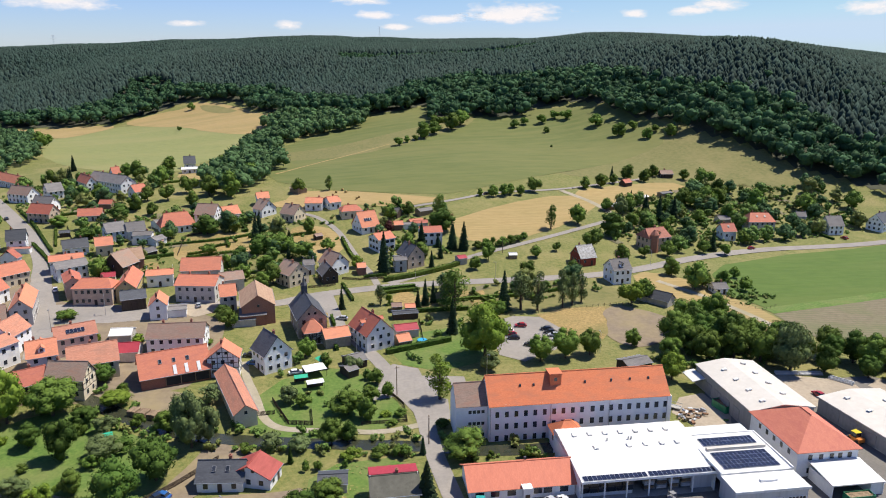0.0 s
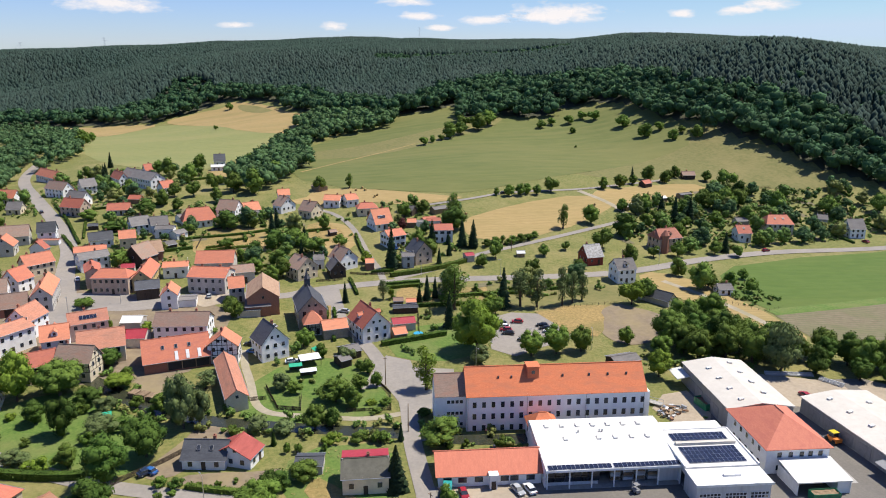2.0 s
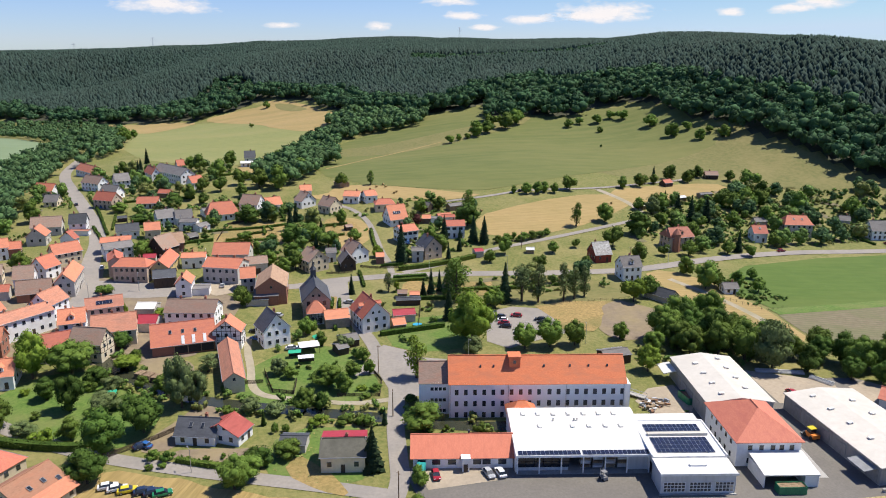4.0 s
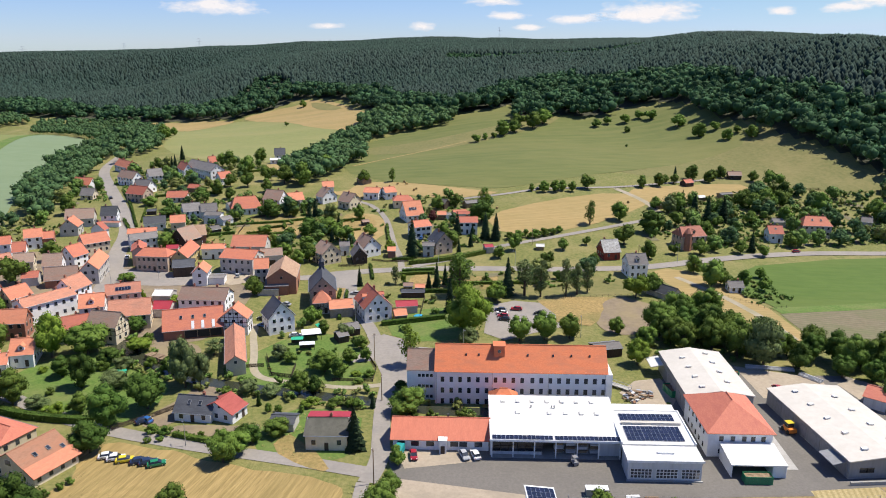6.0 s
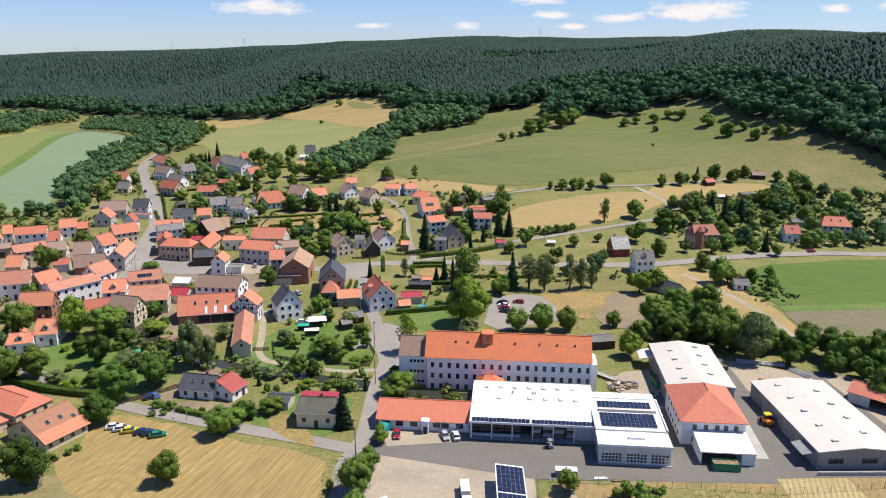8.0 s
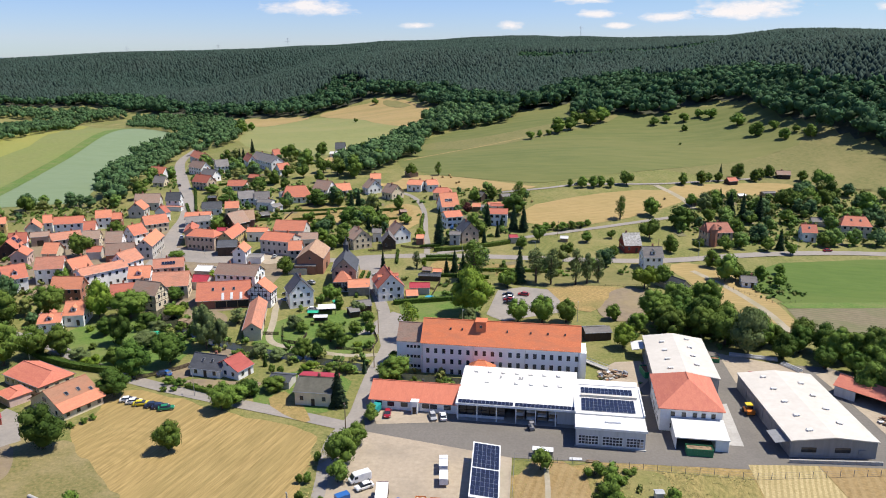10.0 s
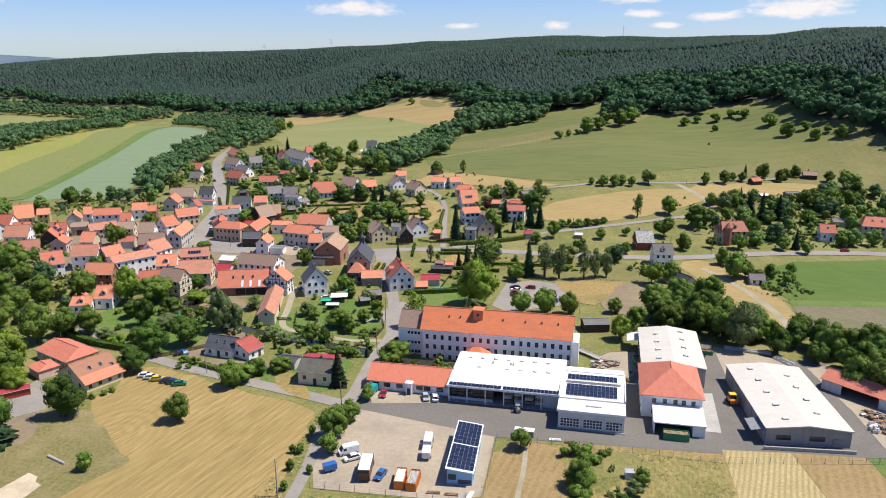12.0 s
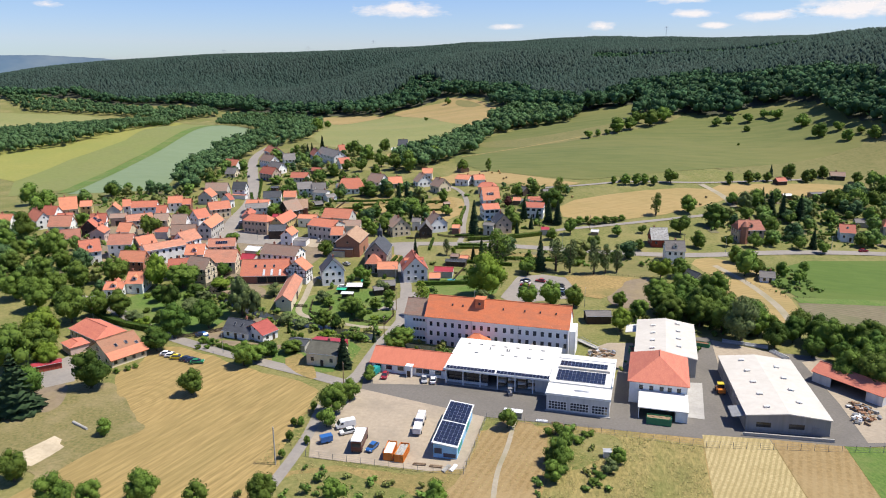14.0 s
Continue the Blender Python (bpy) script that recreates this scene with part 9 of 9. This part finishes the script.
# covered garden shelters
for x, y, L, W, H, turn, mat, words in ((-8.4, 206.0, 6.5, 4.5, 2.5, 18, "white_membrane", "pale sheet roof of a garden shelter"), (-6.4, 211.5, 5.0, 2.2, 2.3, -60, "tarp_green", "green tarpaulin over a garden shelter"), (-12.2, 201.5, 4.0, 2.0, 2.0, 10, "tarp_green", "green tarpaulin over a garden shelter"), (-8.0, 197.5, 5.0, 2.2, 2.2, 12, "paint_white", "white sheet roof of a garden shelter"), (-58.5, 173.5, 3.0, 2.2, 2.2, 20, "tarp_green", "green tarpaulin over a garden shelter")):
    ob = thing("garden_shelter", upright(x, y, turn), words, "shelter")
    part("shelter_roof", solid(((-W / 2, H - 0.2), (-W / 2, H - 0.12), (W / 2, H + 0.2), (W / 2, H + 0.12)), -L / 2, L / 2), mat, ob)
    for s in (-1, 1):
        for k in (-1, 1):
            part("post", boxes((s * (L / 2 - 0.15) - 0.05, s * (L / 2 - 0.15) + 0.05, k * (W / 2 - 0.15) - 0.05, k * (W / 2 - 0.15) + 0.05, -0.2, H - 0.15 + 0.14 * k)), "dark_wood", ob)
    part("back_panel", boxes((-L / 2 + 0.1, L / 2 - 0.1, W / 2 - 0.2, W / 2 - 0.14, 0, H)), "dark_wood", ob)
pool = thing("paddling_pool", upright(26.5, 226.6), "round blue garden pool on the lawn", "pool")
part("rim", tube(bmesh.new(), (0, 0, 0), (0, 0, 0.75), 1.7, 1.7, 20), "pool_blue", pool)
part("pool_water", tube(bmesh.new(), (0, 0, 0.75), (0, 0, 0.77), 1.55, 1.55, 20), "pool_blue", pool)
hut = thing("site_hut", upright(98.6, 105.4, 10), "small white box hut in the dry grass", "hut")
part("body", boxes((-0.9, 0.9, -0.8, 0.8, 0, 1.7)), "paint_white", hut)
part("hut_roof", solid(((-0.95, 1.7), (0.95, 1.7), (0.95, 1.78), (0, 2.0), (-0.95, 1.78)), -1.05, 1.05), "paint_silver", hut)
log = thing("tree_trunk_log", upright(-34.3, 83.8, -19, 0.28), "bleached felled log lying on the meadow", "log")
part("log", tube(bmesh.new(), (-3.3, 0, 0), (3.3, 0, 0.05), 0.42, 0.34, 10), "paving", log)
drape("sand_patch", [(-38.5, 69), (-37, 77.5), (-33.6, 76.5), (-32.3, 74.7), (-30, 73.9), (-30.2, 70), (-31.5, 64.5), (-36, 62)], 0.17, "sand", "bare pale sand patch in the meadow", "sand", 4, 0, 0.8)
stall = thing("storage_box", upright(73.2, 119.3, 0, 0.1), "white roofed steel storage box at the fence", "box")
part("body", boxes((-2.4, 2.4, -0.9, 0.9, 0, 1.6)), "grey_panel", stall)
part("lid", boxes((-2.5, 2.5, -1.0, 1.0, 1.6, 1.72)), "paint_white", stall)
for k, (x, y, turn, mat) in enumerate(((81, 118.6, 5, "paint_white"), (85, 118.2, 0, "wood"), (60.5, 90.2, 5, "wood"), (56.5, 90.0, 8, "wood"), (64.6, 90.6, 80, "paint_white"), (63.0, 89.9, 75, "concrete"))):
    ob = thing("plank_pile", upright(x, y, turn, 0.1), "low pile of planks and sheets by the fence", "plank pile", "piles by the fence")
    for j in range(3):
        part("plank", boxes((-1.6 + 0.1 * j, 1.5, -0.5 + 0.33 * j, -0.2 + 0.33 * j, 0, 0.25 + 0.1 * (j % 2))), mat, ob)
foot = thing("foot_bridge", pose(87.8, 173.8, 0.6, 0, 0, -41), "pale concrete footbridge over the stream", "bridge")
part("deck", boxes((-4.5, 4.5, -1.0, 1.0, 0, 0.25)), "paving", foot)
for s in (-1, 1):
    part("railing", boxes((-4.5, 4.5, s * 0.95 - 0.03, s * 0.95 + 0.03, 0.95, 1.05)), "steel", foot)
    for k in range(5):
        part("railing_post", boxes((-4.4 + 2.2 * k - 0.03, -4.4 + 2.2 * k + 0.03, s * 0.95 - 0.03, s * 0.95 + 0.03, 0.25, 0.95)), "steel", foot)

# ---- undergrowth in the gardens and along the stream ----
def shrub_shape(seed):
    rng = np.random.RandomState(seed)
    n = 3
    c = rng.normal(size=(n, 3)) * np.array([0.3, 0.3, 0.15]) + np.array([0, 0, 0.45])
    r = rng.uniform(0.25, 0.4, n)
    v, f = leaf_quads(rng, c, r, 66, 0.14)
    bm = bmesh.new()
    for k in range(n):
        made = bmesh.ops.create_icosphere(bm, subdivisions=0, radius=r[k] * 0.86)["verts"]
        for w in made:
            w.co = w.co + Vector(c[k])
    bm.verts.index_update()
    v2, f2 = np.array([w.co[:] for w in bm.verts]), np.array([[w.index for w in t.verts] for t in bm.faces])
    bm.free()
    return np.concatenate([v, v2]), np.concatenate([f, f2 + len(v)])


shrubs = [shrub_shape(k) for k in range(6)]
for key in ("hill_shrub", "pale_shrub"):
    M[key] = surface(key, *(((0.08, 0.145, 0.024), (0.155, 0.235, 0.044)) if key == "hill_shrub" else ((0.12, 0.15, 0.03), (0.2, 0.21, 0.06))), 0.8, 0.1, rough=0.8, island=0.35, bump=0)
GARDENS = [
    ([(-26, 174), (-28, 200), (-8, 222), (6, 216), (14, 176)], 4.2, 0.07),
    ([(-112, 300), (-60, 296), (-2, 296), (0, 380), (-60, 402), (-132, 402)], 4.6, 0.42),
    ([(18, 298), (55, 320), (46, 345), (62, 395), (15, 402)], 4.2, 0.5),
    ([(132, 332), (165, 322), (235, 345), (310, 365), (310, 430), (225, 440), (150, 392)], 4.6, 0.6),
    ([(-68, 176), (-62, 192), (-50, 184), (-58, 172)], 4.0, 0.3),
    ([(-250, 190), (-150, 165), (-104, 156), (-98, 185), (-160, 240), (-250, 300)], 5.0, 0.55),
    ([(25, 258), (102, 264), (112, 284), (30, 278)], 4.5, 0.35),
    ([(-210, 385), (-112, 402), (-100, 500), (-190, 500)], 5.0, 0.55),
    ([(-235, 290), (-160, 300), (-150, 340), (-230, 350)], 5.0, 0.45),
    ([(10, 210), (44, 212), (46, 262), (4, 262)], 4.2, 0.12),
    ([(84, 75), (100, 75), (102, 116), (84, 116)], 3.0, 0.1),
    ([(20, 60), (62, 60), (62, 84), (30, 84)], 4.0, 0.5),
    ([(155, 250), (176, 255), (170, 285), (148, 290)], 3.6, 0.7),
    ([(85, 195), (135, 192), (150, 205), (135, 225), (100, 210)], 4.0, 0.6),
]
px, py = [], []
for poly, step, share_of in GARDENS:
    X, Y, r = scatter(poly, step, int(poly[0][0]) % 97)
    k = r.uniform(0, 1, len(X)) < share_of * 1.6
    px.append(X[k]), py.append(Y[k])
# both banks of the stream
bank = rounded([(119, 180), (110, 163), (90, 158), (54, 156.5), (34, 157), (20, 161.5), (9, 163.5), (-7, 166.5), (-21, 169.5), (-38, 174), (-55, 184), (-75, 200), (-95, 212)], 3, closed=False)
r = np.random.RandomState(4)
for a, b in zip(bank, bank[1:]):
    for k in range(int((b - a).length / 1.2) + 1):
        p, s = a.lerp(b, r.uniform()), r.choice((-1, 1)) * r.uniform(2.6, 5.2)
        d = (b - a).normalized()
        px.append(np.array([p.x - d.y * s])), py.append(np.array([p.y + d.x * s]))
X, Y = np.concatenate(px), np.concatenate(py)
ok = np.ones(len(X), bool)
for hx, hy, hr in HOUSES:
    ok &= np.hypot(X - hx, Y - hy) > hr * 0.85
for line, w in ROADS:
    ok &= away(X, Y, line) > (w / 2 + 0.9 if w != 5.0 else 0.0)
ok &= ~inside(X, Y, [(26, 135), (84, 122), (100, 124), (120, 124), (120, 188), (84, 174), (27, 174), (27, 160)]) | (away(X, Y, [(119, 180), (110, 163), (90, 158), (54, 156.5), (34, 157), (20, 161.5), (9, 163.5)]) < 3.5)
for q in ([(-71, 318), (-75, 342), (-68, 358), (-46, 364), (-35, 349), (-38, 324), (-51, 312)], [(-20, 342), (-24, 358), (-13, 370), (0, 358), (2, 334), (-3, 314), (-13, 318)]):
    ok &= ~inside(X, Y, q) | (np.random.RandomState(3).uniform(0, 1, len(X)) < 0.12)
X, Y = X[ok], Y[ok]
pale = r.uniform(0, 1, len(X)) < 0.25
for k, mat, words in ((~pale, "hill_shrub", "green shrubs and undergrowth in gardens and along the stream"), (pale, "pale_shrub", "pale yellowish shrubs and flower beds in gardens")):
    ob = wood("undergrowth", X[k], Y[k], np.random.RandomState(7).uniform(0.9, 2.6, int(k.sum())), shrubs, mat, words)
    ob["category"] = "undergrowth"

# fruit trees and taller trees standing close together in the gardens
r = np.random.RandomState(12)
spots = []
PLOTS = ([(10, 210), (44, 212), (46, 262), (4, 262)], [(-28, 168), (-30, 205), (-8, 206), (20, 196), (18, 165)], [(-71, 318), (-75, 342), (-68, 358), (-46, 364), (-35, 349), (-38, 324), (-51, 312)], [(-20, 342), (-24, 358), (-13, 370), (0, 358), (2, 334), (-3, 314), (-13, 318)])
for poly, step, share_of in GARDENS[:10]:
    GX, GY, _ = scatter(poly, 8.2, int(poly[0][1]) % 89)
    for x, y in zip(GX, GY):
        clear = all(math.hypot(x - h[0], y - h[1]) > h[2] + 1.0 for h in HOUSES) and all(away(np.array([x]), np.array([y]), line)[0] > w / 2 + 2.5 for line, w in ROADS)
        if clear and r.uniform() < (0.6 if x > 130 else 0.42) and not any(inside(np.array([x]), np.array([y]), q)[0] for q in PLOTS):
            spots.append((x, y, r.choice((3.6, 4.4, 5.2, 6.0, 7.0, 8.5, 10.0)) * r.uniform(0.9, 1.1)))


def garden_tree(seed):
    """A light crown with its stem, 1 high."""
    v, f, (c, q) = crown_mesh(seed, "broad", True)
    bm = trunk_mesh(seed, "broad", True)
    for k in range(len(q)):
        for w in bmesh.ops.create_icosphere(bm, subdivisions=0, radius=q[k] * 0.86)["verts"]:
            w.co = w.co * (1 + 0.3 * noise.noise(w.co * 18 + Vector((seed, k, 1)))) + Vector(c[k])
    bmesh.ops.triangulate(bm, faces=bm.faces[:])
    bm.verts.index_update()
    f = np.concatenate([f, np.array([[w.index for w in t.verts] for t in bm.faces]) + len(v)])
    v = np.concatenate([v, np.array([w.co[:] for w in bm.verts])])
    bm.free()
    return v, f


spots = np.array(spots)
for k, mat, words in ((0, "hill_shrub", "green fruit trees standing close in the gardens"), (1, "hill_leaf", "darker green broadleaf trees in the gardens"), (2, "pale_shrub", "pale yellowish green trees in the gardens")):
    sel = np.arange(len(spots)) % 5
    sel = (sel < 2) if k == 0 else (sel < 4) & (sel > 1) if k == 1 else sel == 4
    wood("garden_trees", spots[sel, 0], spots[sel, 1], spots[sel, 2], [garden_tree(q + 4 * k) for q in range(4)], mat, words)

# the dense belt along the stream behind the metal halls
for k, (x, y) in enumerate(((112, 207), (119, 212), (126, 210), (133, 208), (140, 203), (147, 199), (153, 195), (160, 194), (167, 192), (174, 186), (180, 187), (184, 178), (178, 174), (171, 183), (186, 168), (126, 218), (118, 218))):
    high = (11.5 if x < 142 else 8.6) + 3.0 * ((k * 7) % 5) / 4
    tree(x, y, high * 0.88, high, "broad", ("leaf", "leaf_dark", "leaf_dark", "leaf", "leaf_dark")[k % 5])

# hedges and beds between the garden plots
r = np.random.RandomState(31)
made = 0
for poly in (GARDENS[1][0], GARDENS[2][0], GARDENS[3][0], GARDENS[7][0], GARDENS[8][0], GARDENS[5][0], GARDENS[6][0]):
    GX, GY, _ = scatter(poly, 17.0, 5)
    for x, y in zip(GX, GY):
        a = radians(18 + 90 * r.randint(0, 2) + r.uniform(-6, 6))
        half = r.uniform(4, 8)
        line = [(x - half * math.cos(a), y - half * math.sin(a)), (x, y), (x + half * math.cos(a), y + half * math.sin(a))]
        if any(math.hypot(p[0] - h[0], p[1] - h[1]) < h[2] + 0.8 for p in line for h in HOUSES):
            continue
        if any(away(np.array([p[0]]), np.array([p[1]]), road)[0] < w / 2 + 1.5 for p in line for road, w in ROADS):
            continue
        if made % 3 == 2:
            c, d = math.cos(a), math.sin(a)
            w = r.uniform(1.8, 3.2)
            drape("garden_bed", [(x + u * half * 0.6 * c - v * w * d, y + u * half * 0.6 * d + v * w * c) for u, v in ((-1, -1), (1, -1), (1, 1), (-1, 1))], 0.2, "soil", "dug vegetable bed with rows in a garden", "garden bed", 4, 0)
        else:
            leafy_bar("hedge", line, r.uniform(0.8, 1.3), r.uniform(1.0, 1.7), ("leaf_dark", "leaf")[made % 2], "clipped green hedge between garden plots")
        made += 1

# tall dry and green grass standing in tufts
M["tuft"] = surface("tuft", (0.19, 0.19, 0.058), (0.38, 0.30, 0.12), 0.9, 0.1, rough=0.85, island=0.3, bump=0)


def tall_grass(poly, step, low, high, label):
    X, Y, r = scatter(poly, step, int(abs(poly[0][0] * 7)))
    k = r.uniform(0, 1, len(X)) < 0.2 + 0.8 * np.array([noise.noise(Vector((x * 0.14, y * 0.14, 5))) > -0.05 for x, y in zip(X, Y)])
    X, Y = X[k], Y[k]
    blades = []
    for q in range(6):
        rr, v, f = np.random.RandomState(q), [], []
        for b in range(5):
            a, w, t = rr.uniform(0, 6.28), rr.uniform(0.12, 0.3), rr.uniform(0.7, 1.3)
            c, d = math.cos(a), math.sin(a)
            v += [(-d * w, c * w, 0.25), (d * w, -c * w, 0.25), (c * t + rr.uniform(-0.2, 0.2), d * t, rr.uniform(0.5, 0.9))]
            f.append((3 * b, 3 * b + 1, 3 * b + 2))
        blades.append((np.array(v), np.array(f)))
    tagged(wood("tall_grass", X, Y, r.uniform(low, high, len(X)), blades, "tuft", label), category="grass")


tall_grass([(83.5, 116), (120.5, 116.5), (121.5, 95), (121.5, 72), (87, 72), (86, 90)], 0.7, 0.2, 0.5, "tall dry and green weeds in tufts")
tall_grass([(29, 85.5), (66, 88), (64, 70), (30, 66)], 0.8, 0.18, 0.42, "rough grass outside the parking ground fence")
tall_grass([(-70, 104), (-58, 102), (-46, 108), (-34, 100), (-22, 90), (-26, 72), (-40, 66), (-60, 78)], 1.1, 0.12, 0.28, "short worn grass tufts beside the sand")
tall_grass([(21.5, 120), (24, 97), (24.5, 80), (19, 80), (18.5, 100), (17, 118)], 0.8, 0.2, 0.5, "grass verge beside the tarred path")
tall_grass([(-50, 126), (-47, 118), (-36, 108), (-30, 112), (-40, 122)], 1.0, 0.12, 0.3, "rough grass at the meadow corner")
tall_grass([(68, 116), (82, 116.5), (85, 98), (86, 76), (70, 72), (66, 86)], 1.0, 0.12, 0.3, "short dry tufts by the fence")
tall_grass([(-10, 155), (16, 157), (18, 134), (6, 130), (-10, 137)], 1.5, 0.2, 0.5, "uneven garden grass")


# pylons along the ridge of the hill
def pylon(bearing, d, high):
    x, y = d * math.sin(radians(bearing)), d * math.cos(radians(bearing))
    ob = thing("power_pylon", upright(x, y, 30), "thin grey lattice power pylon above the forest", "pylon", "pylons on the ridge")
    bm = bmesh.new()
    for sx, sy in ((-1, -1), (1, -1), (1, 1), (-1, 1)):
        tube(bm, (sx * 2.2, sy * 2.2, -1), (sx * 0.35, sy * 0.35, high), 0.1, 0.06, 4)
    for k in range(6):
        z0, z1 = high * k / 6, high * (k + 1) / 6
        w0, w1 = 2.2 - 1.85 * k / 6, 2.2 - 1.85 * (k + 1) / 6
        for s in (-1, 1):
            tube(bm, (-w0, s * w0, z0), (w1, s * w1, z1), 0.045, 0.045, 3)
            tube(bm, (s * w0, w0, z0), (s * w1, -w1, z1), 0.045, 0.045, 3)
    part("lattice_mast", bm, "steel", ob)
    for z, w in ((high - 7, 6.5), (high - 3.5, 5.0), (high - 0.5, 3.5)):
        part("crossarm", solid(((-0.2, z), (0.2, z), (0.05, z + 0.4), (-0.05, z + 0.4)), -w, w), "steel", ob)


for bearing, d, high in ((-30.27, 1784, 22), (-23.9, 1769, 25.4), (-18.77, 1754, 30.4), (3.55, 1811, 36.9)):
    pylon(bearing, d, high)

# ---- clouds and the hills beyond ----
def cloud(bearing, up, wide, tall, seed):
    """A thin fair-weather cloud 4.6 km off, as a soft sheet that glows white."""
    d = 4600.0
    bm = bmesh.new()
    bmesh.ops.create_grid(bm, x_segments=6, y_segments=4, size=1.0)
    ob = tagged(part("cloud", bm, "cloud"), "thin white fair-weather cloud near the horizon", "cloud", "clouds", "structure")
    ob.matrix_basis = pose(d * math.sin(radians(bearing)), d * math.cos(radians(bearing)), 94 + d * math.tan(radians(up)), 90, 0, -bearing) @ Matrix.Diagonal((d * math.tan(radians(wide)), d * math.tan(radians(tall)), 1, 1))
    ob.visible_shadow = False


for n, c in enumerate(((-18.3, 3.19, 4.5, 0.92), (-3.1, 1.91, 1.5, 0.45), (2.1, 3.7, 3.0, 0.42), (3.0, 2.67, 2.3, 0.42), (8.5, 2.43, 3.3, 0.5), (13.6, 2.88, 5.1, 1.0), (15.5, 3.12, 2.4, 0.64), (22.1, 2.73, 1.4, 0.45), (26.2, 2.95, 2.0, 0.5), (-10.1, 1.93, 1.9, 0.3), (4.7, 1.86, 1.8, 0.3), (11.7, 2.52, 2.7, 0.5), (28.1, 3.33, 2.4, 0.6), (37.3, 3.0, 2.4, 0.6), (-42.8, 3.36, 1.3, 0.35))):
    cloud(*c, n + 3)


def far_ridge(bearing0, bearing1, d, tops, material, label):
    bm, last = bmesh.new(), None
    for k in range(81):
        b = bearing0 + (bearing1 - bearing0) * k / 80
        e = np.interp(k / 80, np.linspace(0, 1, len(tops)), tops) + 0.03 * noise.noise(Vector((b * 1.7, d, 0))) + 0.012 * noise.noise(Vector((b * 9, d, 0)))
        row = []
        for dd, z in ((-260, -30), (-90, d * math.tan(radians(e)) * 0.55 + 50), (0, 94 + d * math.tan(radians(e))), (200, -30)):
            q = d + dd
            row.append(bm.verts.new((q * math.sin(radians(b)), q * math.cos(radians(b)), z)))
        if last:
            for i in range(3):
                bm.faces.new((last[i], row[i], row[i + 1], last[i + 1]))
        last = row
    bmesh.ops.recalc_face_normals(bm, faces=bm.faces[:])
    for f in bm.faces:
        f.smooth = True
    return tagged(part("backdrop", bm, material), label, "hills", kind="structure")


# blue of the distance haze is put into the ridge's base colour
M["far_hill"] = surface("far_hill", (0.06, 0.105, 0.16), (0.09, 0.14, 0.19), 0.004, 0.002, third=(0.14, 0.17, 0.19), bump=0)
far_ridge(-62, -36, 4300, (-0.2, 0.0, 0.1, 0.05, 0.04, 0.02, -0.22, -0.6), "far_hill", "distant wooded hills down the valley, blue with painted haze")
